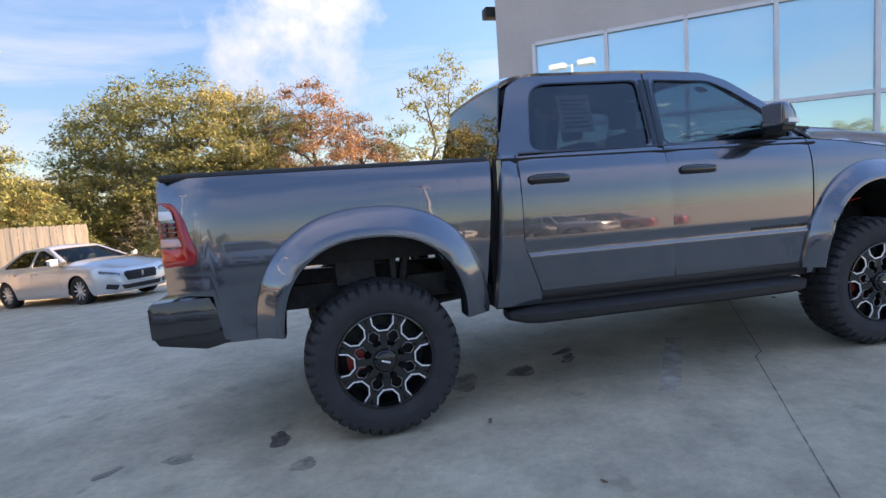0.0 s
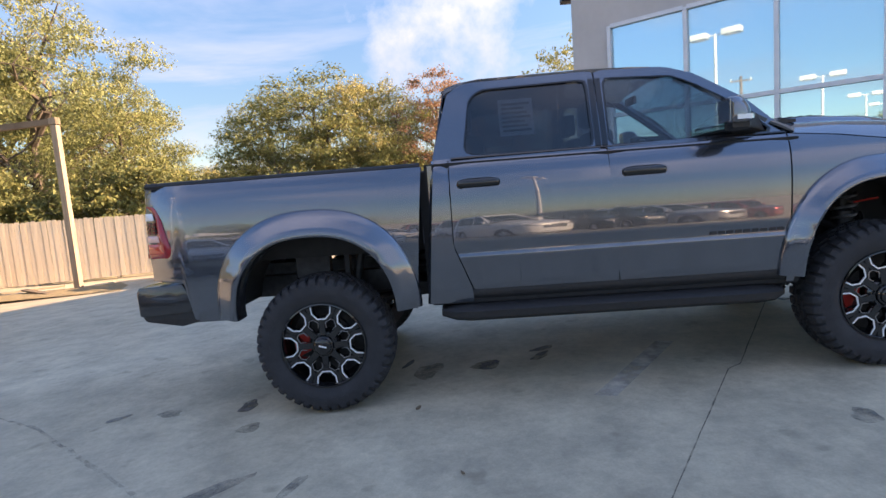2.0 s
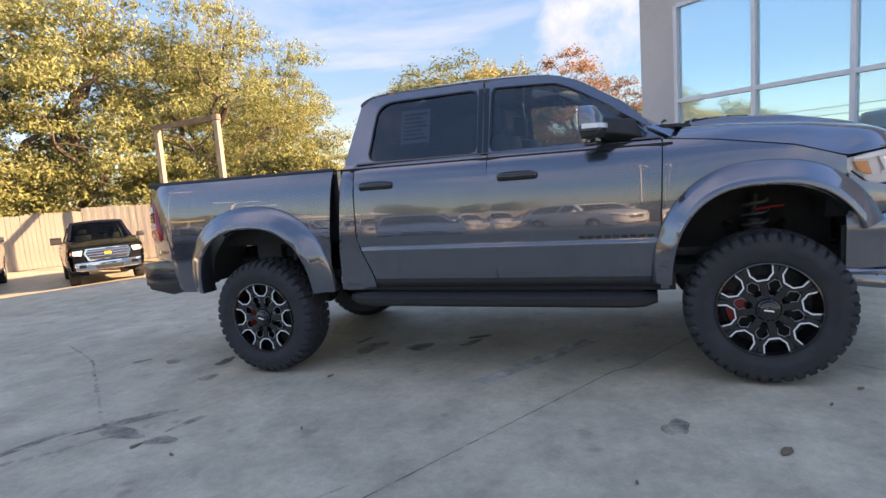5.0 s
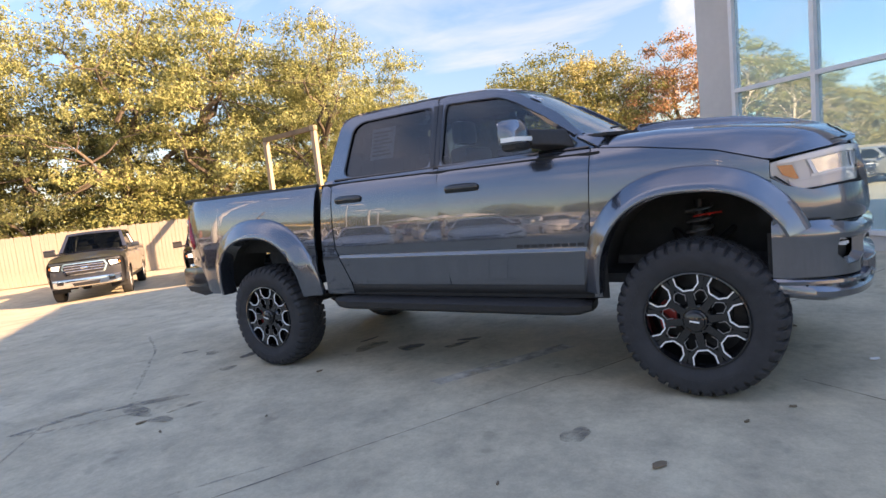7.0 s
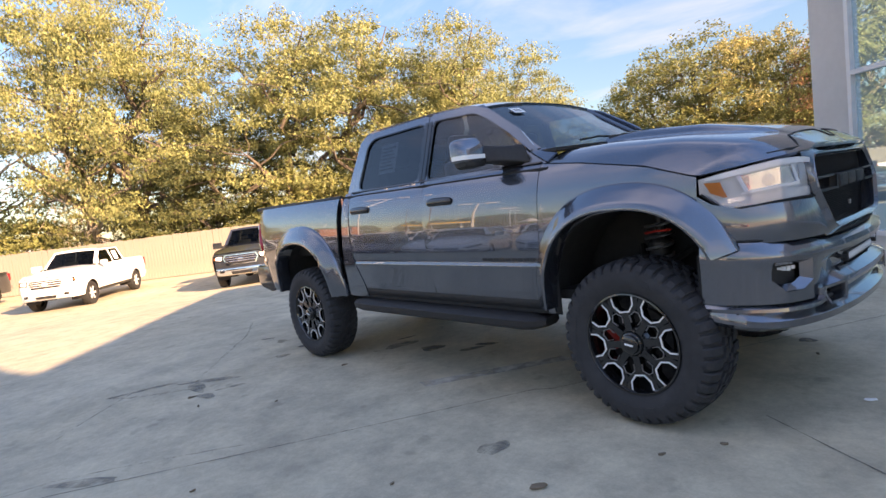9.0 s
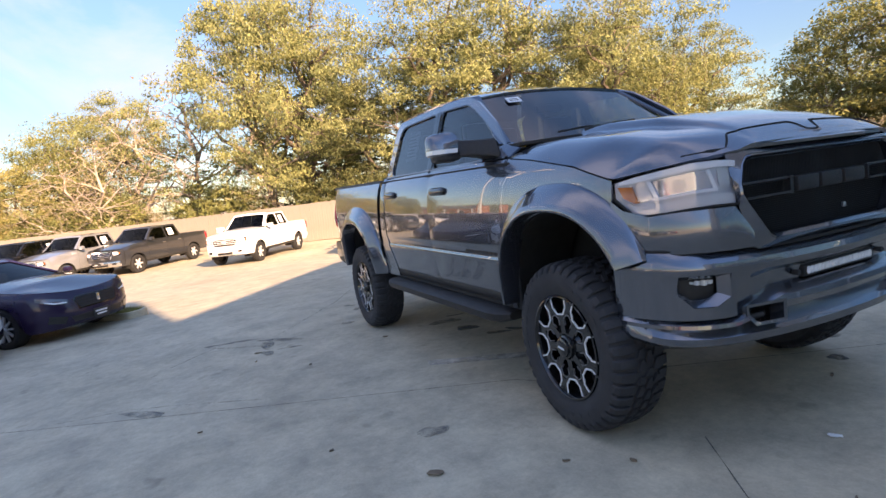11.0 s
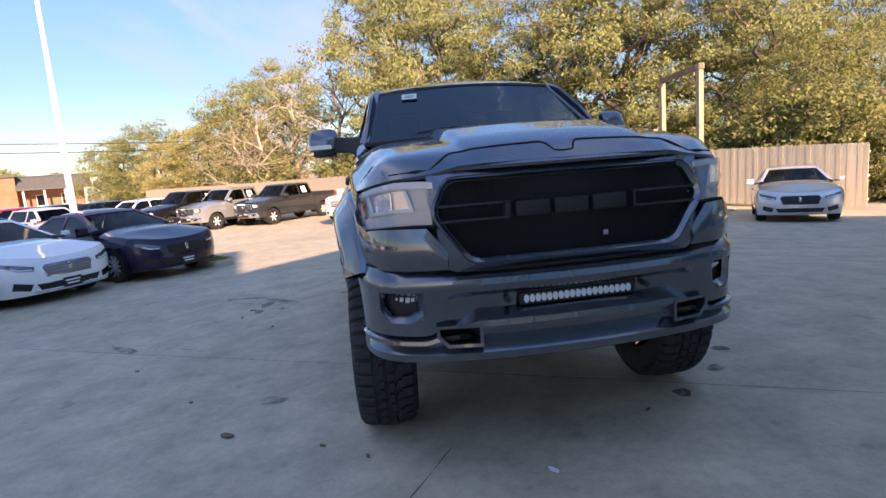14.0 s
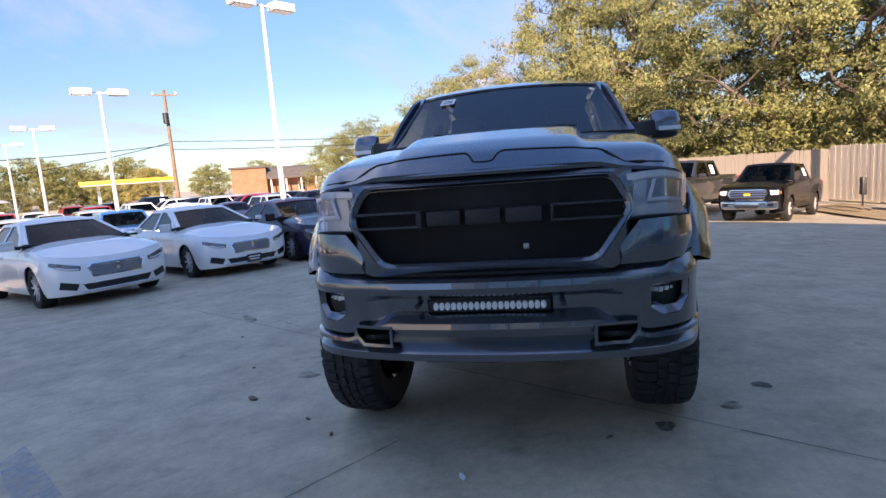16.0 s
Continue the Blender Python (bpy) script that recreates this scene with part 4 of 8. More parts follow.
    for x, side, z, spin, steer in spots:
        w = new("wheel", data["wheel"])
        w.parent = root
        flip = Matrix.Rotation(math.pi, 4, "Z") if side < 0 else Matrix.Identity(4)
        w.matrix_basis = Matrix.Translation((x, side * 0.985, z)) @ Matrix.Rotation(steer, 4, "Z") @ flip @ Matrix.Rotation(spin, 4, "Y") @ Matrix.Diagonal((1.028, 1, 1.028, 1))
        for nm in ("tyre", "hub", "centre_cap", "cap_badge", "brake_disc"):
            q = new(nm, data[nm])
            q.parent = w
        q = new("tread", data["tread"])
        q.parent = w
        tagged(q, "chunky black rubber tread blocks", kind="stuff")
        q = new("brake_caliper", data["brake_caliper"])
        q.parent = w
        q.matrix_basis = Matrix.Rotation(-spin + (math.pi if side < 0 else 0), 4, "Y")
        tagged(q, "red painted brake caliper")
        for i in range(8):
            rt = Matrix.Rotation(2 * math.pi * i / 8, 4, "Y")
            for nm in ("spoke", "milled_edge", "inner_milled_edge"):
                q = new(nm, data[nm])
                q.parent = w
                q.matrix_basis = rt @ Matrix.Rotation(math.pi / 8, 4, "Y") if nm[0] == "i" else rt


CUP = [(math.copysign(abs(math.cos(t)) ** 0.55, math.cos(t)), math.copysign(abs(math.sin(t)) ** 0.7, math.sin(t))) for t in np.linspace(0, 2 * math.pi, 25)[:-1]]


def pickup():
    T = thing("pickup_truck", Matrix.Identity(4), "lifted dark grey metallic crew cab pickup with flares and mud tyres", "truck")

    def P(name, bm, m=PAINT, label="", parent=T, thick=0.0, angle=35, flat=False):
        ob = part(name, bm, m, parent, label, angle, flat)
        if thick:
            solid(ob, thick, 0)
            e = ob.modifiers.new("edges", "EDGE_SPLIT")
            e.split_angle = radians(max(angle, 32))
        return ob
    for s in (-1, 1):
        # bed side with the wheel opening as its lower line
        def zb_bed(x):
            a = arch(x, *RA)
            base = interp(x, [(-1.19, 0.90), (-0.93, 0.88), (-0.90, 0.60), (0.7, 0.60)])
            return max(base, a) if a else base
        xs = sorted(set([-1.185, -1.16, -1.13, -1.1, -1.05, -1.0, -0.95, -0.93, -0.90] + span(-0.85, -0.58, 6) + [RA[0] + RA[2] * math.copysign(abs(math.cos(t)) ** 0.8, math.cos(t)) * 0.9995 for t in np.linspace(0, math.pi, 33)] + span(0.53, 0.70, 5)))
        bm = bmesh.new()
        rows = []
        for x in xs:
            a, b = zb_bed(x), 1.535
            f = 0.0 if x < 0.5 else (x - 0.5) / 0.2
            rows.append([(x + f * interp(lerp(a, b, j / 16), [(0.6, -0.06), (1.54, 0.03)]), s * side_y(x, lerp(a, b, j / 16)), lerp(a, b, j / 16)) for j in range(17)])
        grid(bm, rows)
        P("bed_side", bm, thick=0.02)
        bm = bmesh.new()
        tube(bm, [(-1.165, s * 0.865, 1.545), (-0.9, s * 0.885, 1.545), (0.72, s * 0.885, 1.545)], 0.022, 8)
        P("bed_rail_cap", bm, BLACK_TRIM, "black plastic rail cap")
        bm = bmesh.new()
        box(bm, -1.1, 0.70, s * 0.80 - 0.02, s * 0.80 + 0.02, 1.0, 1.52)
        P("bed_inner_wall", bm, DARK_UNDER)
        # flares
        bm = bmesh.new()
        flare(bm, arch_pts(-0.03, 0.57, 0.70, 0.745, 2.35, 178, 2, 45), arch_pts(-0.03, 0.57, 0.535, 0.565, 2.4, 178, 2, 45), s)
        P("wheel_flare", bm, label="painted rear wheel flare", angle=50)
        bm = bmesh.new()
        flare(bm, arch_pts(3.655, 0.60, 0.655, 0.80, 2.35, 177, 28, 45), arch_pts(3.655, 0.60, 0.530, 0.655, 2.5, 177, 30, 45), s)
        P("wheel_flare", bm, label="painted front wheel flare", angle=50)
        # inner wheel houses
        for c, x in ((RA, 0.0), (FA, 3.66)):
            bm = bmesh.new()
            o = arch_pts(c[0], c[1] + 0.03, c[2] + 0.02, c[3] - 0.02, 2.3, 173, 7, 21)
            grid(bm, [[(px, s * 0.95, pz), (px, s * 0.50, pz)] for px, pz in o])
            P("wheel_liner", bm, DARK_UNDER, "black wheel arch liner", thick=0.01)
        # cabin side: quarter panel, doors, sill
        bm = bmesh.new()
        rows = []
        for x in (0.785, 0.80, 0.85, 0.905):
            rows.append([(x + interp(z, [(0.6, -0.07), (1.56, 0.02)]) * (1 if x < 0.85 else 0.6), s * (side_y(x, z) - (0.02 if x < 0.79 else 0)), z) for z in span(0.62, 1.57, 16)])
        rows.append([(interp(z, [(0.705, 1.022), (1.006, 0.908)]), s * side_y(0.9, z), z) for z in span(0.62, 1.57, 16)])
        grid(bm, rows)
        P("cab_corner_panel", bm, thick=0.02)

        def door(name, x0a, x0b, x1a, x1b, label):
            bm = bmesh.new()
            rows = []
            for i in range(11):
                row = []
                for j, z in enumerate(DOOR_Z):
                    f = (z - 0.705) / 0.86
                    lo, hi = lerp(x0b, x0a, min(1, f * 20 / 7)), lerp(x1b, x1a, f)
                    x = lerp(lo, hi, i / 10)
                    e = 0.004 if i in (0, 10) or j in (0,) else 0
                    row.append((x, s * (side_y(x, z) - e), z))
                rows.append(row)
            grid(bm, rows)
            return P(name, bm, label=label, thick=0.018, angle=28)
        rd = door("rear_door", 0.915, 1.03, 1.945, 1.985, "grey rear door with a body-coloured handle bezel")
        fd = door("front_door", 1.953, 1.993, 3.085, 3.055, "grey front door")
        for d, hx in ((rd, 1.10), (fd, 2.165)):
            bm = bmesh.new()
            y = side_y(hx, 1.405)
            grid(bm, [[(hx + 0.142 * c, s * (y + o), 1.404 + 0.037 * d_) for c, d_ in CUP] for o in (-0.012, 0.0125)], close_v=True)
            bm.faces.new([bm.verts.new((hx + 0.142 * c, s * (y + 0.0125), 1.404 + 0.037 * d_)) for c, d_ in CUP])
            P("handle_cup", bm, BLACK_TRIM, "black handle recess", parent=d)
            bm = bmesh.new()
            rows = []
            for x_, k_ in ((-0.136, 0.35), (-0.130, 0.72), (-0.118, 0.95), (-0.10, 1.0), (0.10, 1.0), (0.118, 0.95), (0.130, 0.72), (0.136, 0.35)):
                out = 0.034 + 0.008 * (1 - (x_ / 0.136) ** 2)
                rows.append([(hx + x_, s * (y + out - 0.016 + 0.016 * k_ * math.cos(q)), 1.408 + 0.027 * k_ * math.sin(q)) for q in np.linspace(0, 2 * math.pi, 13)[:-1]])
            v = grid(bm, rows, close_v=True)
            bm.faces.new(v[0])
            bm.faces.new(v[-1][::-1])
            for e in (-0.118, 0.09):
                box(bm, hx + e, hx + e + 0.03, s * (y - 0.01), s * (y + 0.025), 1.393, 1.420)
            P("handle", bm, BLACK_GLOSS, "gloss black door handle", parent=d)
        for i in range(9):
            bm = bmesh.new()
            x = 2.56 + 0.053 * i
            box(bm, x, x + 0.043, s * (side_y(x, 0.975) + 0.002), s * (side_y(x, 0.975) + 0.012), 0.964, 0.984)
            P("badge_block", bm, BLACK_TRIM, "small black badge block", parent=fd, flat=True)
        # body-coloured sill given black: the shade under the doors is in its colour
        bm = bmesh.new()
        rows = [[(x, s * y, z) for z, y in ((0.70, 0.926), (0.69, 0.930), (0.655, 0.925), (0.62, 0.90), (0.60, 0.85))] for x in span(0.74, 3.10, 10)]
        grid(bm, rows)
        P("sill", bm, BLACK_TRIM, "body sill below the doors, its shade coloured as black", thick=0.015)
        bm = bmesh.new()
        rows = [[(x, s * 0.915, 0.61), (x, s * 0.915, 1.55)] for x in (0.75, 3.15)]
        grid(bm, rows)
        P("door_jamb", bm, DARK_UNDER, thick=0.01)
        # running board
        bm = bmesh.new()
        sec = [(0.80, 0.60), (0.90, 0.605), (1.02, 0.595), (1.045, 0.575), (1.04, 0.53), (1.0, 0.505), (0.86, 0.51), (0.80, 0.54)]
        r = [[(x, s * (0.82 + (y - 0.82) * k), lerp(0.56, z, k)) for y, z in sec] for x, k in ((0.80, 0.55), (0.90, 0.9), (1.0, 1.0), (2.86, 1.0), (2.96, 0.92), (3.04, 0.6))]
        v = grid(bm, r, close_v=True)
        bm.faces.new(v[0]); bm.faces.new(v[-1][::-1])
        P("running_board", bm, BLACK_TRIM, "black running board step")
        for x in (1.1, 1.95, 2.8):
            bm = bmesh.new()
            box(bm, x - 0.03, x + 0.03, s * 0.55, s * 0.86, 0.55, 0.59, 0.005)
            P("step_bracket", bm, STEEL_DARK)
        # front wing: lower line is the arch
        def zb_f(x):
            a = arch(x, *FA)
            base = 0.62 if x < 3.6 else 0.98
            return max(base, a) if a else base

        def zt_f(x):
            return interp(x, [(3.09, 1.568), (3.4, 1.535), (3.8, 1.470), (4.06, 1.386)])
        xs = sorted(set([3.093, 3.1, 3.105] + [FA[0] + FA[2] * math.copysign(abs(math.cos(t)) ** 0.8, math.cos(t)) * 0.9995 for t in np.linspace(0, math.pi, 31)] + [4.06]))
        xs = [x for x in xs if x <= 4.0601]
        bm = bmesh.new()
        rows = []
        for x in xs:
            a, b = zb_f(x), zt_f(x)
            a = min(a, b - 0.02)
            zs = [lerp(a, b, j / 14) for j in range(15)]
            rows.append([(x - (0.030 * (1 - (z - 0.705) / 0.86) if x < 3.106 else 0), s * side_y(x, z), z) for z in zs])
        grid(bm, rows)
        P("front_wing", bm, thick=0.018)
        # cabin glasshouse
        def gy(x, z):
            return s * glass_y(x, z)
        rear_w = fillet([(1.015, 1.61), (1.08, 1.583), (1.875, 1.583), (1.872, 2.040), (1.15, 2.03), (1.07, 1.97)], 0.045)
        rear_o = fillet([(0.80, 1.555), (1.90, 1.555), (1.925, 1.555), (1.915, 2.093), (1.05, 2.08), (0.93, 2.02)], 0.03)
        front_w = fillet([(1.962, 1.583), (3.03, 1.59), (2.81, 1.80), (2.56, 1.955), (2.42, 2.020), (1.968, 2.040)], 0.035)
        front_o = fillet([(1.93, 1.555), (3.13, 1.57), (2.87, 1.83), (2.57, 2.02), (2.38, 2.082), (1.92, 2.093)], 0.03)
        for o, w_, nm, gm, gl in ((rear_o, rear_w, "rear_window_frame", GLASS_DARK, "dark privacy glass"), (front_o, front_w, "front_window_frame", GLASS_DOOR, "tinted door glass")):
            bm = bmesh.new()
            ring(bm, o, w_, gy)
            fr = P(nm, bm, thick=0.02)
            bm = bmesh.new()
            inner = [tuple(Vector(p).lerp(Vector((sum(q[0] for q in w_) / len(w_), sum(q[1] for q in w_) / len(w_))), 0.03)) for p in w_]
            ring(bm, w_, inner, lambda x, z: s * (glass_y(x, z) + 0.004))
            P("window_seal", bm, BLACK_GLOSS, parent=fr, thick=0.006)
            bm = bmesh.new()
            vs = [bm.verts.new((p[0], s * (glass_y(p[0], p[1]) - 0.008), p[1])) for p in w_]
            bm.faces.new(vs)
            bmesh.ops.triangulate(bm, faces=bm.faces)
            g = P("window_glass", bm, gm, gl, parent=fr, flat=True)
            g.visible_shadow = False
        bm = bmesh.new()
        grid(bm, [[(x, s * (glass_y(x, z) + 0.013), z) for z in span(1.590, 2.040, 6)] for x in (1.878, 1.915)])
        grid(bm, [[(x, s * (glass_y(x, z) + 0.013), z) for z in span(1.590, 2.040, 6)] for x in (1.922, 1.958)])
        P("pillar_trim", bm, BLACK_GLOSS, "gloss black strip on the middle pillar", thick=0.006)
        bm = bmesh.new()
        tube(bm, [(0.93, s * (glass_y(1.0, 1.56) + 0.006), 1.574), (3.08, s * (glass_y(3.0, 1.56) + 0.006), 1.582)], 0.011, 6)
        P("belt_moulding", bm, BLACK_GLOSS, "black window belt moulding")
        # door mirror: a lofted shell on a short dark arm
        bm = bmesh.new()
        rows = []
        for k, (y, x0, x1, z0, z1) in enumerate(((1.015, 2.665, 2.735, 1.675, 1.775), (1.022, 2.635, 2.75, 1.655, 1.795), (1.06, 2.62, 2.762, 1.648, 1.806), (1.12, 2.612, 2.755, 1.645, 1.806), (1.18, 2.604, 2.735, 1.643, 1.800), (1.208, 2.604, 2.712, 1.648, 1.788), (1.220, 2.612, 2.685, 1.665, 1.765))):
            o = fillet([(x0, z0), (x1, z0), (x1 - 0.012, lerp(z0, z1, 0.6)), (x1 - 0.055, z1), (x0, z1)], 0.025)
            rows.append([(x, s * y, z) for x, z in o])
        v = grid(bm, rows, close_v=True)
        bm.faces.new(v[0])
        bm.faces.new(v[-1][::-1])
        mr = P("door_mirror", bm, PAINT, "grey door mirror with a clear signal strip", angle=40)
        bm = bmesh.new()
        rows = []
        for y, x0, x1, z0 in ((1.03, 2.65, 2.74, 1.612), (1.06, 2.63, 2.752, 1.605), (1.15, 2.615, 2.742, 1.605), (1.19, 2.618, 2.715, 1.615)):
            rows.append([(x, s * y, z) for x, z in fillet([(x0, z0), (x1, z0 + 0.006), (x1 + 0.002, 1.652), (x0 - 0.002, 1.652)], 0.012)])
        v = grid(bm, rows, close_v=True)
        bm.faces.new(v[0])
        bm.faces.new(v[-1][::-1])
        P("mirror_base", bm, BLACK_TRIM, parent=mr)
        bm = bmesh.new()
        rows = []
        for y, x0, x1, z0, z1 in ((0.855, 2.76, 2.98, 1.592, 1.725), (0.90, 2.73, 2.93, 1.61, 1.725), (0.96, 2.68, 2.83, 1.628, 1.735), (1.04, 2.65, 2.765, 1.632, 1.745)):
            rows.append([(x, s * y, z) for x, z in fillet([(x0, z0), (x1, z0), (lerp(x0, x1, 0.75), z1), (x0, z1)], 0.02)])
        v = grid(bm, rows, close_v=True)
        bm.faces.new(v[0])
        bm.faces.new(v[-1][::-1])
        P("mirror_arm", bm, BLACK_TRIM, parent=mr)
        bm = bmesh.new()
        rows = [[(x + 0.004, s * (y + 0.003), z) for z in (1.662, 1.690)] for x, y in ((2.765, 1.055), (2.758, 1.12), (2.738, 1.18), (2.714, 1.212), (2.66, 1.2225), (2.625, 1.222))]
        grid(bm, rows)
        P("signal_strip", bm, WHITE_LENS, "clear turn signal strip", parent=mr, thick=0.006)
        bm = bmesh.new()
        box(bm, 2.598, 2.612, s * 1.045, s * 1.195, 1.66, 1.785, 0.003)
        P("mirror_glass", bm, CHROME, parent=mr)
        # tail lamp
        bm = bmesh.new()
        o = fillet([(-1.20, 1.425), (-1.105, 1.41), (-1.055, 1.33), (-0.990, 1.11), (-1.01, 1.055), (-1.20, 1.045)], 0.03)
        mid = [sum(p[i] for p in o) / len(o) for i in (0, 1)]
        rows = [[(lerp(mid[0], x, k_), s * (side_y(x, z) + e), lerp(mid[1], z, k_)) for x, z in o] for e, k_ in ((-0.03, 1), (0.008, 1), (0.017, 0.95), (0.023, 0.84), (0.025, 0.5))]
        v = grid(bm, rows, close_v=True)
        bm.faces.new(v[-1])
        tl = P("tail_lamp", bm, RED_LENS, "red tail lamp with clear and bright red cells", angle=60)

        def cell(nm, z0, z1, x0, x1, k, m, lab, lift=0.027):
            bm = bmesh.new()
            q_ = fillet([(x0, z0), (x1 + k, z0), (x1, z1), (x0, z1)], 0.010)
            w_ = [(lerp(sum(p[0] for p in q_) / len(q_), x, 0.8), lerp((z0 + z1) / 2, z, 0.8)) for x, z in q_]
            v = grid(bm, [[(x, s * (side_y(x, z) + f_), z) for x, z in p_] for p_, f_ in ((q_, lift - 0.006), (q_, lift - 0.001), (w_, lift + 0.003))], close_v=True)
            bm.faces.new(v[-1])
            P(nm, bm, m, lab, parent=tl, angle=50)
        cell("reversing_lens", 1.315, 1.365, -1.19, -1.115, 0.012, WHITE_LENS, "clear upper cell")
        for i in range(3):
            for j in range(2):
                cell("reflector_cell", 1.222 + 0.028 * i, 1.245 + 0.028 * i, -1.185 + 0.045 * j, -1.146 + 0.045 * j, 0, RED_DEEP, "dark red reflector cell", 0.026)
        cell("clear_lens", 1.165, 1.212, -1.19, -1.082, 0.014, PINK_LENS, "pale pink cell")
        cell("lower_lens", 1.085, 1.155, -1.19, -1.055, 0.02, RED_BRIGHT, "bright red lower cell")
        # head lamp
        path = [(4.478, 0.615), (4.455, 0.70), (4.40, 0.80), (4.30, 0.872), (4.18, 0.915), (4.075, 0.938)]
        top = [1.425, 1.432, 1.432, 1.415, 1.395, 1.372]
        bot = [1.235, 1.238, 1.235, 1.222, 1.212, 1.300]

        def band(f0, f1, out, i0=0, i1=5, k=6, slant=0.0):
            bm = bmesh.new()
            rows = []
            n_ = max(3, int((i1 - i0) * 8))
            for i in range(n_ + 1):
                row = []
                for j in range(k + 1):
                    g = min(5, max(0, lerp(i0, i1, i / n_) - slant * (1 - j / k)))
                    q = min(int(g), 4)
                    t = g - q
                    x, y = lerp(path[q][0], path[q + 1][0], t), lerp(path[q][1], path[q + 1][1], t)
                    zt, zb = lerp(top[q], top[q + 1], t), lerp(bot[q], bot[q + 1], t)
                    side = min(1, max(0, g - 1.0))
                    row.append((x + out * lerp(0.9, 0.4, side), s * (y + out * lerp(0.2, 0.9, side)), lerp(zb, zt, lerp(f0, f1, j / k))))
                rows.append(row)
            grid(bm, rows)
            return bm
        hl = P("head_lamp", band(0, 1, -0.03), LAMP_IN, "head lamp with a clear lens, white upper strip and amber corner", thick=0.02)
        P("light_band", band(0.03, 0.27, -0.012, 0.12, 4.3, slant=0.12), LAMP_BAND, "frosted lower light band", parent=hl, thick=0.012)
        P("top_band", band(0.85, 0.985, -0.010, 0.05, 4.75), WHITE_LENS, "white upper light strip", parent=hl, thick=0.01)
        P("amber_corner", band(0.34, 0.76, -0.006, 4.12, 4.80, slant=0.25), ORANGE_LENS, "amber corner marker", parent=hl, thick=0.012)
        P("outer_reflector", band(0.32, 0.80, -0.020, 3.55, 4.0, slant=0.2), LAMP_IN, parent=hl, thick=0.006)
        P("projector_bowl", band(0.40, 0.80, -0.016, 1.40, 3.45, slant=0.3), LAMP_BOWL, parent=hl, thick=0.006)
        P("projector_frame", band(0.33, 0.40, -0.006, 1.15, 3.40), WHITE_LENS, parent=hl, thick=0.006)
        P("projector_frame", band(0.33, 0.82, -0.006, 3.40, 3.55, slant=0.3), WHITE_LENS, parent=hl, thick=0.006)
        P("projector_frame", band(0.33, 0.82, -0.006, 1.32, 1.46, slant=0.3), WHITE_LENS, parent=hl, thick=0.006)
        P("inner_cell", band(0.42, 0.80, -0.014, 0.42, 1.02, slant=0.1), LAMP_IN, "ribbed pale inner cell", parent=hl, thick=0.008)
        bm = bmesh.new()
        lathe(bm, [(0.0, 0.022), (0.014, 0.019), (0.026, 0.010), (0.031, -0.004)], 20, "Z", Matrix.Translation((4.352, s * 0.822, 1.338)) @ Matrix.Rotation(s * radians(48), 4, "Z") @ Matrix.Rotation(math.pi / 2, 4, "Y"))
        P("projector", bm, GLASS_CLEAR, "clear round projector lens", parent=hl)
        P("lens", band(0.0, 1.0, 0.004), GLASS_CLEAR, "clear head lamp lens", parent=hl).visible_shadow = False
        bm = bmesh.new()
        tube(bm, [(x + 0.008, s * (y + 0.008), z) for (x, y), z in zip(path, bot)] , 0.006, 6)
        P("lamp_seam", bm, DARK_UNDER, parent=hl)
        # painted corner under the lamp
        bm = bmesh.new()
        rows = []
        for (x, y), k in zip([(4.50, 0.575), (4.485, 0.66), (4.44, 0.77), (4.36, 0.85), (4.25, 0.905), (4.13, 0.938), (4.062, 0.948)], range(7)):
            zb = [1.045, 1.045, 1.045, 1.045, 1.04, 1.03, 1.03][k]
            zt = [1.115, 1.226, 1.228, 1.224, 1.212, 1.245, 1.292][k]
            rows.append([(x + 0.012 * math.sin(math.pi * j / 5), s * (y + 0.008 * math.sin(math.pi * j / 5)), lerp(zb, zt, j / 5)) for j in range(6)])
        grid(bm, rows)
        P("corner_panel", bm, label="painted corner panel under the head lamp", thick=0.02)
    # roof
    bm = bmesh.new()
    rows = []
    for x in [0.895, 0.93, 1.0] + span(1.15, 2.3, 8) + [2.40, 2.47]:
        ze = interp(x, [(0.895, 2.03), (0.95, 2.07), (1.1, 2.09), (1.9, 2.095), (2.3, 2.08), (2.47, 2.045)])
        zc = interp(x, [(0.895, 2.055), (1.0, 2.13), (1.7, 2.165), (2.2, 2.15), (2.47, 2.085)])
        w = interp(x, [(0.895, 0.67), (1.1, 0.712), (2.2, 0.715), (2.47, 0.665)])
        rows.append([(x, w * u, lerp(zc, ze, abs(u) ** 2.6)) for u in [-1, -0.95, -0.85, -0.6, -0.3, 0, 0.3, 0.6, 0.85, 0.95, 1]])
    grid(bm, rows)
    P("roof", bm, thick=0.03, angle=50)
    # windscreen
    def shield(u, v):
        x = lerp(3.17 - 0.14 * u * u, 2.475 - 0.03 * u * u, v)
        return (x, u * lerp(0.80, 0.655, v), lerp(1.668, 2.065, v) + 0.02 * (1 - u * u) * v)
    bm = bmesh.new()
    grid(bm, [[shield(u, v) for v in span(0, 1, 6)] for u in span(-1, 1, 12)])
    ws = P("windscreen", bm, GLASS_SHIELD, "tinted windscreen reflecting the sky")
    ws.visible_shadow = False
    for s in (-1, 1):
        bm = bmesh.new()
        grid(bm, [[shield(s, v), (shield(s, v)[0] - 0.05, s * (lerp(0.86, 0.70, v)), shield(s, v)[2] - 0.003)] for v in span(0, 1, 6)])
        P("windscreen_pillar", bm, thick=0.03)
        bm = bmesh.new()
        grid(bm, [[(3.00, s * 0.868, 1.655), (3.06, s * 0.80, 1.672)], [(3.07, s * 0.888, 1.618), (3.11, s * 0.815, 1.655)], [(3.135, s * 0.893, 1.578), (3.17, s * 0.83, 1.632)]])
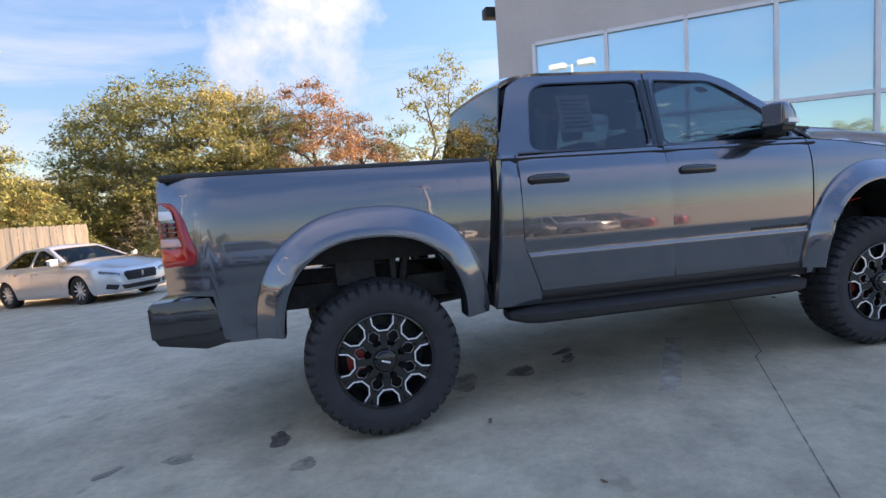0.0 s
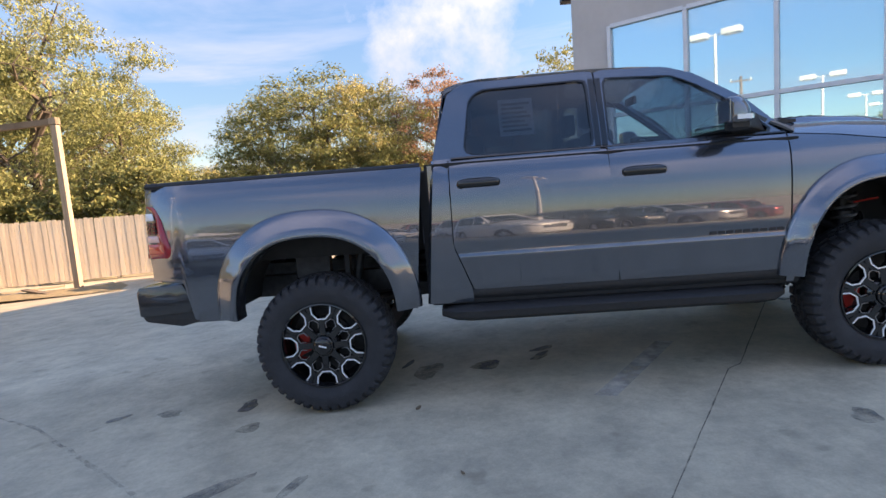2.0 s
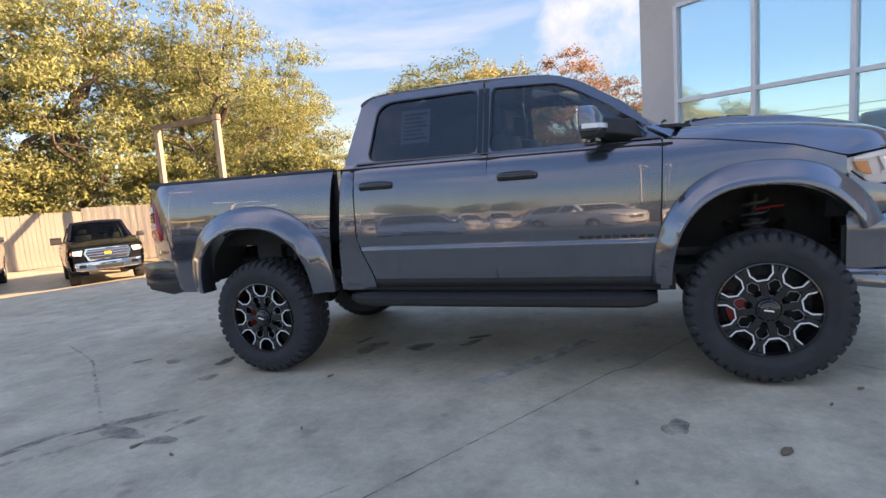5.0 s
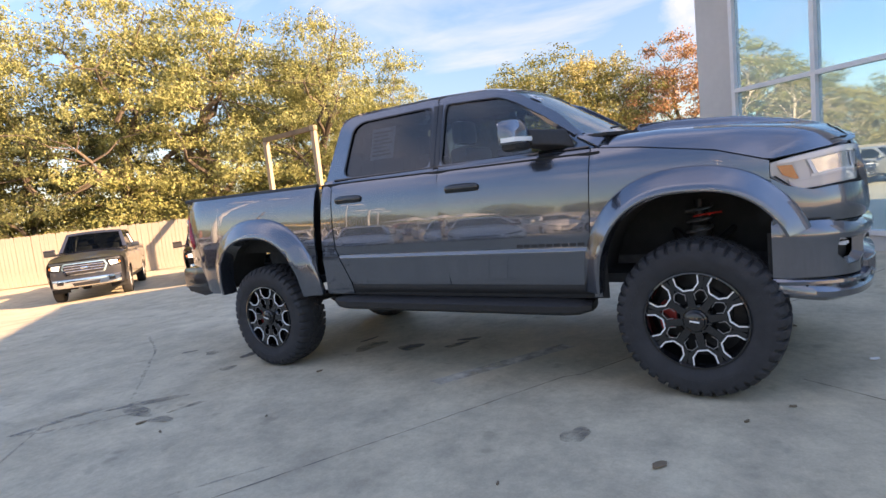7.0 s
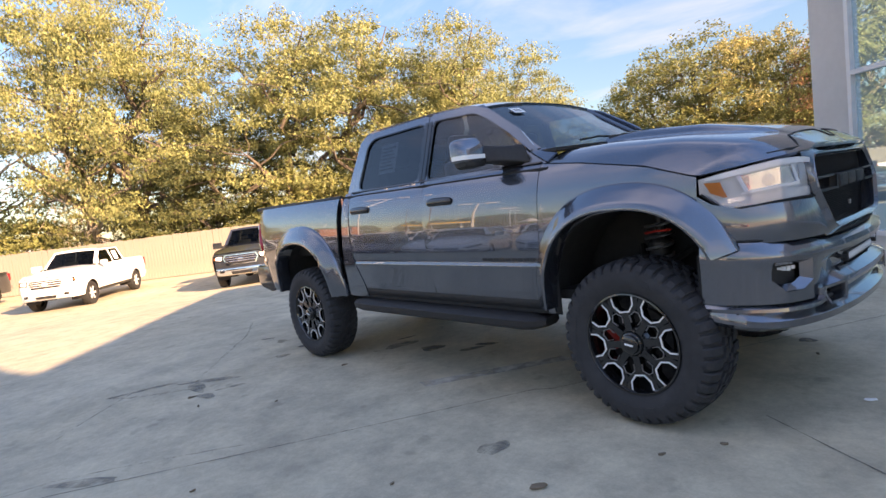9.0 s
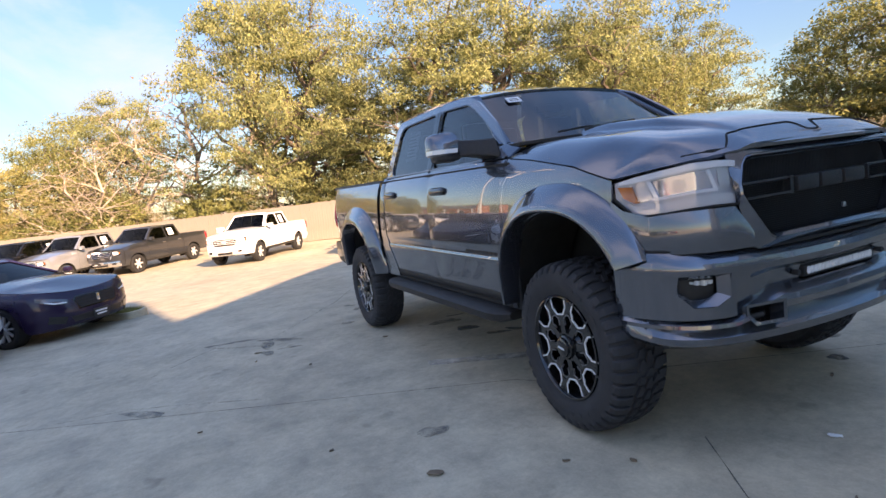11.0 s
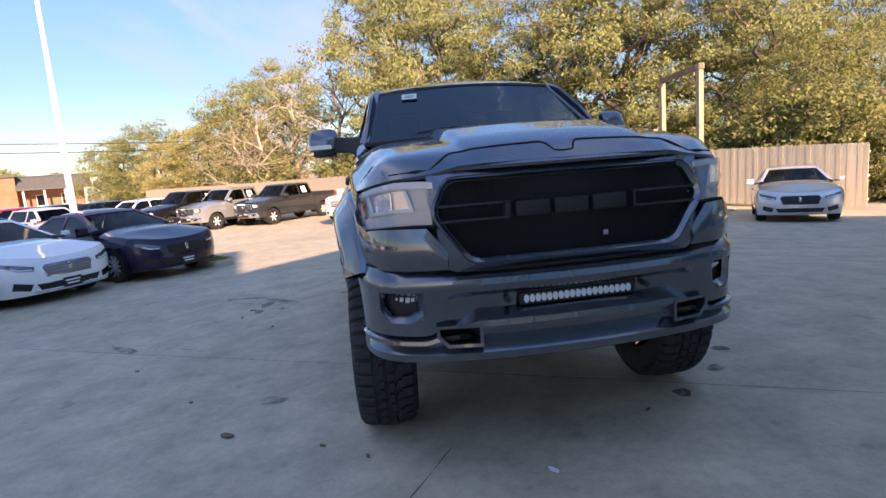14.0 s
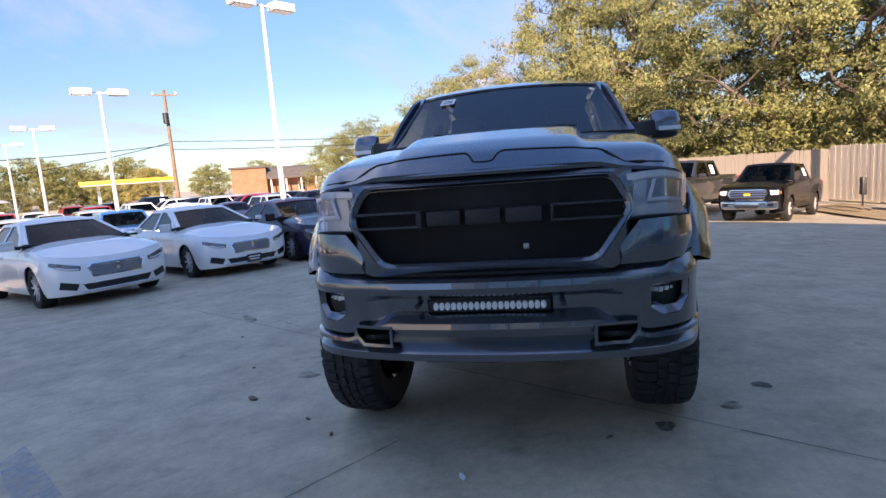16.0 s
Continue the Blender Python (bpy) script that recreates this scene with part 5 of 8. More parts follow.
        P("cowl_corner", bm, label="painted corner at the windscreen's foot", thick=0.014)
    bm = bmesh.new()
    pts = [shield(u / 0.80, v) for u, v in ((-0.60, 0.77), (-0.47, 0.77), (-0.47, 0.88), (-0.60, 0.88))]
    vs = [bm.verts.new((p[0] + 0.012, p[1], p[2] + 0.008)) for p in pts]
    bm.faces.new(vs)
    st = P("windscreen_sticker", bm, PAPER, "white paper sticker", thick=0.002, flat=True)
    bm = bmesh.new()
    for k in (0.36, 0.62):
        q = [Vector(pts[0]).lerp(Vector(pts[3]), k), Vector(pts[1]).lerp(Vector(pts[2]), k)]
        tube(bm, [q[0].lerp(q[1], 0.2) + Vector((0.014, 0, 0.009)), q[0].lerp(q[1], 0.8) + Vector((0.014, 0, 0.009))], 0.0022, 4)
    P("printed_bar", bm, BLACK_TRIM, parent=st, flat=True)
    for s, u0 in ((-1, -0.62), (1, 0.05)):
        bm = bmesh.new()
        a, b = Vector(shield(u0, 0.03)), Vector(shield(u0 + 0.55, 0.10))
        tube(bm, [a + Vector((0.03, 0, 0.03)), a.lerp(b, 0.5) + Vector((0.03, 0, 0.035)), b + Vector((0.02, 0, 0.02))], 0.008, 6)
        P("wiper", bm, BLACK_TRIM, "black wiper arm")
    bm = bmesh.new()
    grid(bm, [[(lerp(3.03, 3.34 - 0.16 * u * u, k), u * 0.84, 1.655 + 0.012 * (1 - u * u)) for k in (0, 0.5, 1)] for u in span(-1, 1, 10)])
    P("cowl", bm, BLACK_TRIM, "black cowl panel", thick=0.02)
    # rear window wall
    bm = bmesh.new()
    grid(bm, [[(lerp(0.80, 0.905, v), u * lerp(0.86, 0.665, v), lerp(1.52, 2.05, v)) for v in span(0, 1, 4)] for u in span(-1, 1, 8)])
    P("rear_window", bm, GLASS_DARK, "dark rear window", thick=0.01)
    bm = bmesh.new()
    box(bm, 0.77, 0.80, -0.93, 0.93, 0.62, 1.54)
    P("cab_back", bm, PAINT)
    bm = bmesh.new()
    box(bm, 0.715, 0.765, -0.90, 0.90, 0.62, 1.50)
    P("bed_front_wall", bm, DARK_UNDER)
    bm = bmesh.new()
    box(bm, -1.1, 0.72, -0.80, 0.80, 0.98, 1.02)
    P("bed_floor", bm, DARK_UNDER)
    bm = bmesh.new()
    rows = [[(-1.175 - 0.015 * math.sin(math.pi * k / 6) - 0.03 * (1 - (u * u)), u * 0.835, lerp(0.92, 1.535, k / 6)) for k in range(7)] for u in span(-1, 1, 8)]
    grid(bm, rows)
    P("tailgate", bm, label="grey tailgate", thick=0.04)
    # rear bumper
    for s in (-1, 1):
        bm = bmesh.new()
        prism(bm, [(-1.285, 0.655), (-1.29, 0.83), (-1.27, 0.865), (-0.96, 0.875), (-0.885, 0.72), (-0.93, 0.67)], 1, s * 0.55, s * 0.945, 0.02)
        rb = P("rear_bumper_corner", bm, PAINT_SHADED, "body-grey rear bumper corner, coloured darker for its shade, over a black step")
        bm = bmesh.new()
        prism(bm, [(-1.25, 0.62), (-1.275, 0.66), (-0.90, 0.68), (-0.84, 0.61), (-1.0, 0.575)], 1, s * 0.5, s * 0.93, 0.01)
        P("bumper_step", bm, BLACK_TRIM, parent=rb)
        bm = bmesh.new()
        prism(bm, [(-0.945, 0.88), (-0.885, 0.88), (-0.83, 0.66), (-0.885, 0.66)], 1, s * 0.6, s * 0.925, 0.004)
        P("bumper_gap_trim", bm, BLACK_TRIM, parent=rb)
    bm = bmesh.new()
    box(bm, -1.30, -1.05, -0.55, 0.55, 0.62, 0.86, 0.03)
    P("rear_bumper", bm)
    # bonnet with a raised centre
    bm = bmesh.new()
    rows = []
    us = [-1, -0.985, -0.965, -0.94, -0.91, -0.88, -0.84, -0.78, -0.64, -0.56, -0.525, -0.505, -0.49, -0.475, -0.46, -0.445, -0.42, -0.38, -0.25, -0.1, 0]
    us += [-u for u in us[-2::-1]]

    def bon(t, u):
        x0 = 3.33 - 0.20 * u * u
        x1 = interp(abs(u), [(0, 4.485), (0.12, 4.478), (0.62, 4.468), (0.74, 4.44), (0.85, 4.375), (0.93, 4.27), (0.97, 4.18), (1, 4.075)])
        x = lerp(x0, x1, t)
        edge = interp(x, [(3.1, 1.628), (3.5, 1.612), (3.9, 1.572), (4.2, 1.520), (4.4, 1.478), (4.5, 1.45)])
        mid = interp(x, [(3.1, 1.650), (3.5, 1.658), (3.9, 1.636), (4.2, 1.595), (4.38, 1.548), (4.5, 1.49)])
        z = lerp(mid, edge, abs(u) ** 2.2)
        dome = 1 / (1 + math.exp((abs(u) - 0.475) * 95))
        z += 0.054 * dome * interp(t, [(0, 1.0), (0.5, 0.80), (0.8, 0.35), (0.95, 0.0), (1, 0.0)])
        low = interp(x, [(3.09, 1.571), (3.4, 1.538), (3.8, 1.473), (4.06, 1.390), (4.18, 1.408), (4.3, 1.426), (4.42, 1.444), (4.5, 1.452)])
        roll = max(0.0, (abs(u) - 0.80) / 0.20) ** 2.0
        nose = max(0.0, (t - 0.86) / 0.14) ** 2.2 * interp(abs(u), [(0, 0.35), (0.55, 0.35), (0.68, 1.0), (1, 1)])
        z = lerp(z, low, min(1, max(roll, nose)))
        return (x, u * side_y(min(x, 4.06), low), z)
    for i in range(25):
        rows.append([bon(i / 24, u) for u in us])
    grid(bm, rows)
    hd = P("bonnet", bm, label="sculpted bonnet with a raised centre and twin vents", thick=0.02, angle=40)
    # shut line with a notch at the badge and a step over each lamp
    bm = bmesh.new()
    line = []
    for u in span(-0.86, 0.86, 72):
        t = interp(abs(u), [(0, 0.955), (0.045, 0.955), (0.085, 0.895), (0.56, 0.905), (0.67, 0.975), (1, 0.985)])
        x, y, z = bon(t, u)
        line.append((x + 0.002, y, z + 0.0095))
    tube(bm, line, 0.0055, 6)
    P("bonnet_shut_line", bm, DARK_UNDER, "dark bonnet shut line", parent=hd)
    for s in (-1, 1):
        bm = bmesh.new()
        prism(bm, [(3.26, s * 0.26), (3.30, s * 0.43), (3.56, s * 0.41), (3.66, s * 0.36), (3.60, s * 0.29)], 2, 1.660, 1.708, 0.006)
        vt = P("bonnet_vent", bm, BLACK_TRIM, "black bonnet vent", parent=hd)
        for k in range(4):
            bm = bmesh.new()
            x = 3.31 + 0.07 * k
            box(bm, x, x + 0.022, s * 0.345 - 0.06, s * 0.345 + 0.06, 1.707, 1.713)
            P("vent_slat", bm, BLACK_GLOSS, parent=vt, flat=True)
    # grille surround and lip
    def gx(z):
        return interp(z, [(1.0, 4.515), (1.1, 4.515), (1.28, 4.495), (1.45, 4.455), (1.5, 4.44)])
    inner = fillet([(-0.555, 1.425), (0.555, 1.425), (0.625, 1.285), (0.475, 1.075), (-0.475, 1.075), (-0.625, 1.285)], 0.04)
    mid_ = fillet([(-0.570, 1.438), (0.570, 1.438), (0.642, 1.285), (0.488, 1.062), (-0.488, 1.062), (-0.642, 1.285)], 0.04)
    outer = fillet([(-0.64, 1.478), (0.64, 1.478), (0.625, 1.24), (0.58, 1.03), (-0.58, 1.03), (-0.625, 1.24)], 0.02)

    def ring_x(bm, a, b, fa, fb, k=64):
        def res(poly):
            pts = [Vector(p) for p in poly]
            seg = [(pts[(i + 1) % len(pts)] - pts[i]).length for i in range(len(pts))]
            tot, out, i, acc = sum(seg), [], 0, 0.0
            for q in range(k):
                s_ = tot * q / k
                while acc + seg[i] < s_:
                    acc += seg[i]
                    i += 1
                out.append(pts[i].lerp(pts[(i + 1) % len(pts)], (s_ - acc) / seg[i]))
            return out
        A, B = res(a), res(b)
        grid(bm, [[(gx(p.y) + fa - 0.05 * p.x ** 2, p.x, p.y), (gx(q.y) + fb - 0.05 * q.x ** 2, q.x, q.y)] for p, q in zip(A, B)], close_u=True)
    bm = bmesh.new()
    ring_x(bm, mid_, inner, 0.03, 0.012)
    ring_x(bm, inner, inner, 0.012, -0.05)
    gr = P("grille", bm, PAINT, "body-coloured hexagonal grille frame over black mesh", thick=0.012)
    bm = bmesh.new()
    ring_x(bm, outer, mid_, 0.0, 0.026)
    P("grille_surround", bm, label="grey grille surround", thick=0.015)
    bm = bmesh.new()
    rows = [[(4.44 - 0.06 * u * u, u * 0.66, 1.03), (4.44 - 0.06 * u * u, u * 0.66, 1.47)] for u in span(-1, 1, 8)]
    grid(bm, rows)
    P("grille_backing", bm, MESH_BLACK, parent=gr, thick=0.01)
    bm = bmesh.new()
    for i in range(120):
        y = -0.62 + 1.24 * i / 119
        lim = interp(abs(y), [(0, 1), (0.48, 1), (0.62, 0.0)])
        z0, z1 = lerp(1.285, 1.075, min(1, lim + 0.05)), lerp(1.285, 1.425, min(1, lim + 0.3))
        box(bm, gx(1.25) - 0.055 - 0.05 * y * y, gx(1.25) - 0.052 - 0.05 * y * y, y - 0.0012, y + 0.0012, z0, z1)
    for i in range(36):
        z = 1.08 + 0.34 * i / 35
        w = interp(z, [(1.07, 0.475), (1.285, 0.62), (1.43, 0.555)])
        box(bm, gx(z) - 0.058, gx(z) - 0.055, -w, w, z - 0.0012, z + 0.0012)
    P("grille_mesh", bm, MESH_BLACK, "fine black grille mesh", parent=gr, flat=True)
    for s in (-1, 1):
        for z0, z1 in ((1.307, 1.318), (1.243, 1.254)):
            bm = bmesh.new()
            rows = [[(gx(z) + 0.006 - 0.05 * y * y, s * y, z) for z in (z0, z1)] for y in span(0.30, 0.625, 6)]
            grid(bm, rows)
            P("grille_bar", bm, STEEL_DARK, "dark grey grille bar", parent=gr, thick=0.03)
        bm = bmesh.new()
        box(bm, gx(1.28) - 0.02, gx(1.28) + 0.016, s * 0.292, s * 0.306, 1.243, 1.318, 0.005)
        P("bar_end", bm, STEEL_DARK, parent=gr)
    for y0, y1 in ((-0.262, -0.105), (-0.085, 0.075), (0.095, 0.258)):
        bm = bmesh.new()
        box(bm, gx(1.28) - 0.03, gx(1.28) + 0.022, y0, y1, 1.246, 1.316, 0.012)
        P("emblem_block", bm, BLACK_TRIM, "dark raised emblem block", parent=gr)
    bm = bmesh.new()
    box(bm, 4.452, 4.464, 0.165, 0.19, 1.12, 1.145, 0.004)
    P("sensor", bm, STEEL, parent=gr)
    bm = bmesh.new()
    rows = [[(4.50 - 0.10 * abs(u) ** 3 - 0.05 * k, u * 0.70, lerp(1.472, 1.502 - 0.03 * abs(u) ** 2, k)) for k in (0, 0.4, 0.8, 1)] for u in span(-1, 1, 14)]
    grid(bm, rows)
    P("bonnet_lip", bm, PAINT, thick=0.015)
    bm = bmesh.new()
    box(bm, 4.2, 4.43, -0.62, 0.62, 1.0, 1.44)
    box(bm, 4.0, 4.30, -0.80, 0.80, 1.03, 1.40)
    P("front_inner_frame", bm, DARK_UNDER)
    # front bumper
    path = [(4.06, 0.952), (4.13, 0.952), (4.22, 0.935), (4.31, 0.895), (4.39, 0.82), (4.45, 0.70), (4.495, 0.54), (4.525, 0.34), (4.538, 0.16)]
    full = [(x, -y) for x, y in path] + [(4.542, 0.0)] + [(x, y) for x, y in reversed(path)]
    prof = [(1.054, -0.055), (1.050, -0.030), (1.038, -0.012), (0.992, 0.032), (0.970, 0.037), (0.945, 0.030), (0.918, -0.014), (0.850, -0.026), (0.838, -0.012), (0.806, 0.040), (0.785, 0.042), (0.715, 0.004), (0.698, -0.006), (0.690, 0.002), (0.662, 0.036), (0.635, 0.034), (0.617, -0.008), (0.605, -0.08)]
    bm = bmesh.new()
    rows = []
    fine = []
    for i in range(len(full) - 1):
        a_, b_, c_, d_ = (Vector(full[min(max(j, 0), len(full) - 1)]) for j in (i - 1, i, i + 1, i + 2))
        for k in range(5):
            t = k / 5
            fine.append(0.5 * (2 * b_ + (c_ - a_) * t + (2 * a_ - 5 * b_ + 4 * c_ - d_) * t * t + (3 * b_ - a_ - 3 * c_ + d_) * t ** 3))
    fine.append(Vector(full[-1]))
    for i, p in enumerate(fine):
        d = (fine[min(i + 1, len(fine) - 1)] - fine[max(i - 1, 0)]).normalized()
        nrm = Vector((d.y, -d.x))
        drop = interp(abs(p.y), [(0, 1.0), (0.52, 1.0), (0.62, 0.0), (1, 0.0)])
        row = []
        k_end = interp(p.x, [(4.06, 0.2), (4.30, 0.5), (4.42, 1.0)])
        outer_ = interp(abs(p.y), [(0, 0.0), (0.47, 0.0), (0.68, 1.0), (1, 1.0)])
        for z, o in prof:
            if 0.84 < z < 0.93:
                o = lerp(o, 0.020, outer_)
            z = lerp(z, interp(z, [(0.60, 0.60), (0.69, 0.688), (0.715, 0.694), (0.785, 0.712), (0.806, 0.722), (0.838, 0.742), (0.850, 0.750), (0.918, 0.90), (0.94, 0.94), (1.1, 1.1)]), outer_)
            o = o * k_end if -0.04 < o else o
            zz = z - 0.028 * drop if z > 1.0 else z
            if z < 0.7 and p.x < 4.3:
                zz += (4.3 - p.x) * 0.15
            row.append((p.x + nrm.x * o, p.y + nrm.y * o, zz))
        rows.append(row)
    grid(bm, rows)
    bp = P("front_bumper", bm, label="painted front bumper with fog lamps, hooks and a light bar", angle=30)
    solid(bp, 0.014, 0)
    bm = bmesh.new()
    tube(bm, [(p.x - 0.004, p.y * 0.992, 1.056 - 0.028 * interp(abs(p.y), [(0, 1.0), (0.52, 1.0), (0.62, 0.0), (1, 0.0)])) for p in fine[2:-2]], 0.008, 6)
    P("bumper_gap", bm, DARK_UNDER, "dark seam over the bumper")
    cutter = bmesh.new()
    box(cutter, 4.4, 4.7, -0.285, 0.285, 0.842, 0.912)
    for s in (-1, 1):
        prism(cutter, [(s * 0.70, 0.945), (s * 0.885, 0.945), (s * 0.885, 0.86), (s * 0.84, 0.80), (s * 0.755, 0.80), (s * 0.70, 0.84)], 0, 4.15, 4.7)
        prism(cutter, [(s * 0.465, 0.785), (s * 0.645, 0.785), (s * 0.645, 0.75), (s * 0.605, 0.705), (s * 0.465, 0.705)], 0, 4.3, 4.7)
    cut(bp, cutter)
    bm = bmesh.new()
    rows = []
    for p in fine[4:-4]:
        rows.append([(p.x - 0.075, p.y * 0.985, z) for z in (0.66, 0.99)])
    grid(bm, rows)
    P("bumper_core", bm, DARK_UNDER, parent=bp, thick=0.02)
    for s in (-1, 1):
        bm = bmesh.new()
        o = [(0.70, 0.945), (0.885, 0.945), (0.885, 0.86), (0.84, 0.80), (0.755, 0.80), (0.70, 0.84)]

        def bx(y):
            return interp(y, [(0.45, 4.535), (0.54, 4.52), (0.70, 4.475), (0.82, 4.415), (0.895, 4.335), (0.95, 4.2)])
        ins = [((y - 0.79) * 0.74 + 0.79, (z - 0.885) * 0.66 + 0.885) for y, z in o]
        grid(bm, [[(bx(a[0]) + 0.006, s * a[0], a[1]), (bx(b[0]) - 0.035, s * b[0], b[1])] for a, b in zip(o, ins)], close_u=True)
        P("fog_bezel", bm, PAINT, parent=bp, thick=0.008)
        bm = bmesh.new()
        grid(bm, [[(bx(y) - 0.070, s * y, z) for z in (0.825, 0.93)] for y in span(0.71, 0.88, 5)])
        P("fog_pod", bm, BLACK_TRIM, "black fog lamp pod", parent=bp, thick=0.01)
        for y, w, z, hh in ((0.738, 0.010, 0.904, 0.009), (0.760, 0.012, 0.902, 0.012), (0.786, 0.011, 0.904, 0.010), (0.808, 0.006, 0.906, 0.006)):
            bm = bmesh.new()
            prism(bm, [(s * y - w, z - hh), (s * y + w * 0.6, z - hh), (s * y + w, z + hh), (s * y - w * 0.7, z + hh)], 0, bx(y) - 0.062, bx(y) - 0.040, 0.003)
            P("fog_lamp", bm, WHITE_LENS, "small clear fog lamp cell", parent=bp)
        bm = bmesh.new()
        tube(bm, [(4.36, s * 0.50, 0.725), (4.48, s * 0.50, 0.725), (4.51, s * 0.555, 0.735), (4.48, s * 0.61, 0.725), (4.36, s * 0.61, 0.725)], 0.014, 8)
        P("tow_hook", bm, BLACK_TRIM, "black tow hook", parent=bp)
        bm = bmesh.new()
        oo = [(0.455, 0.795), (0.655, 0.795), (0.655, 0.745), (0.61, 0.695), (0.455, 0.695)]
        ii = [(0.468, 0.783), (0.642, 0.783), (0.642, 0.751), (0.603, 0.708), (0.468, 0.708)]
        grid(bm, [[(bx(a[0]) + 0.027, s * a[0], a[1]), (bx(b[0]) + 0.024, s * b[0], b[1]), (bx(b[0]) - 0.04, s * b[0], b[1])] for a, b in zip(oo, ii)], close_u=True)
        P("hook_bezel", bm, PAINT, parent=bp, thick=0.006)
        bm = bmesh.new()
        cyl(bm, (4.515, s * 0.33, 0.885), (4.545, s * 0.33, 0.885), 0.013, None, 12)
        P("parking_sensor", bm, BLACK_TRIM, parent=bp)
    bm = bmesh.new()
    rows = [[(interp(abs(y), [(0, 4.556), (0.3, 4.545), (0.34, 4.53)]), y, z) for z in (0.622, 0.662)] for y in span(-0.30, 0.30, 8)]
    grid(bm, rows)
    P("skid_strip", bm, BLACK_TRIM, "dark lower bumper strip", parent=bp, thick=0.02)
    # light bar in the recess
    bm = bmesh.new()
    box(bm, 4.47, 4.532, -0.275, 0.275, 0.852, 0.906, 0.006)
    lb = P("light_bar", bm, BLACK_TRIM, "slim white LED light bar in a black housing")
    for k in range(19):
        bm = bmesh.new()
        y = -0.243 + 0.027 * k
        lathe(bm, [(0.0145, 0.0), (0.0138, 0.006), (0.009, 0.004), (0.005, 0.008), (0.0, 0.009)], 12, "Z", Matrix.Translation((4.530, y, 0.880)) @ Matrix.Rotation(math.pi / 2, 4, "Y") @ Matrix.Diagonal((1.35, 0.9, 1, 1)))
        P("led", bm, WHITE_LENS, parent=lb)
    # chassis
    for s in (-1, 1):
        bm = bmesh.new()
        box(bm, -1.1, 4.2, s * 0.42 - 0.045, s * 0.42 + 0.045, 0.66, 0.82, 0.01)
        P("frame_rail", bm, STEEL_DARK)
        bm = bmesh.new()
        tube(bm, [(0.12, s * 0.62, 0.50), (0.22, s * 0.56, 1.0)], 0.035, 10)
        P("rear_shock", bm, STEEL_DARK, "dark shock absorber")
        bm = bmesh.new()
        lathe(bm, [(0.05, 0.0), (0.065, 0.02), (0.065, 0.30), (0.05, 0.32)], 16, "Z", Matrix.Translation((3.66, s * 0.56, 0.72)))
        tube(bm, [(3.66, s * 0.58, 0.5), (3.66, s * 0.54, 1.18)], 0.03, 10)
        co_ = P("front_coilover", bm, STEEL_DARK, "front spring and shock absorber")
        bm = bmesh.new()
        tube(bm, [(3.66 + 0.074 * math.cos(q), s * 0.57 + 0.074 * math.sin(q), 0.74 + 0.40 * q / 37.7) for q in np.linspace(0, 37.7, 90)], 0.010, 6)
        P("coil_spring", bm, STEEL, "pale steel coil spring", parent=co_)
        for dx in (-0.22, 0.22):
            bm = bmesh.new()
            tube(bm, [(3.668 + dx, s * 0.40, 0.60), (3.668, s * 0.80, 0.46)], 0.03, 8)
            tube(bm, [(3.668 + dx * 0.8, s * 0.45, 0.98), (3.668, s * 0.78, 0.84)], 0.022, 8)
            P("control_arm", bm, STEEL_DARK, "steel suspension control arm")
        bm = bmesh.new()
        box(bm, 3.62, 3.72, s * 0.74, s * 0.80, 0.42, 0.88, 0.02)
        P("steering_knuckle", bm, STEEL)
        bm = bmesh.new()
        tube(bm, [(3.64, s * 0.70, 1.085), (3.72, s * 0.72, 1.10), (3.80, s * 0.70, 1.105)], 0.006, 6)
        P("brake_line", bm, RED_PAINT, "thin red line above the wheel")
        bm = bmesh.new()
        box(bm, -0.25, 0.0, s * 0.60, s * 0.66, 0.82, 1.0, 0.01)
        box(bm, 0.10, 0.14, s * 0.58, s * 0.64, 0.8, 1.05, 0.01)
        P("frame_bracket", bm, STEEL_DARK)
    bm = bmesh.new()
    tube(bm, [(0, -0.80, 0.44), (0, 0.80, 0.44)], 0.05, 12)
    lathe(bm, [(0.0, -0.12), (0.10, -0.09), (0.14, 0), (0.10, 0.09), (0, 0.12)], 20, "Y", Matrix.Translation((0, 0.0, 0.44)))
    P("rear_axle", bm, STEEL_DARK, "dark rear axle with a round differential")
    bm = bmesh.new()
    tube(bm, [(0.1, 0, 0.5), (2.2, 0.05, 0.7)], 0.04, 10)
    P("drive_shaft", bm, STEEL_DARK)
    bm = bmesh.new()
    box(bm, 0.5, 3.3, -0.85, 0.85, 0.70, 0.76)
    box(bm, 2.9, 4.12, -0.46, 0.46, 0.64, 1.34)
    P("underbody", bm, DARK_UNDER)
    # cabin inside
    for y in (-0.42, 0.42):
        for x, h in ((2.05, 0.0), (1.15, 0.02)):
            bm = bmesh.new()
            box(bm, x - 0.05, x + 0.45, y - 0.24, y + 0.24, 1.02, 1.22, 0.05)
            box(bm, x - 0.14, x + 0.02, y - 0.23, y + 0.23, 1.15, 1.72 + h, 0.05)
            P("seat", bm, SEAT, "dark leather seat")
            bm = bmesh.new()
            box(bm, x - 0.16, x - 0.06, y - 0.13, y + 0.13, 1.75 + h, 1.93 + h, 0.035)
            P("head_rest", bm, SEAT)
    bm = bmesh.new()
    box(bm, 2.62, 3.05, -0.80, 0.80, 1.25, 1.60, 0.06)
    P("dashboard", bm, SEAT)
    bm = bmesh.new()
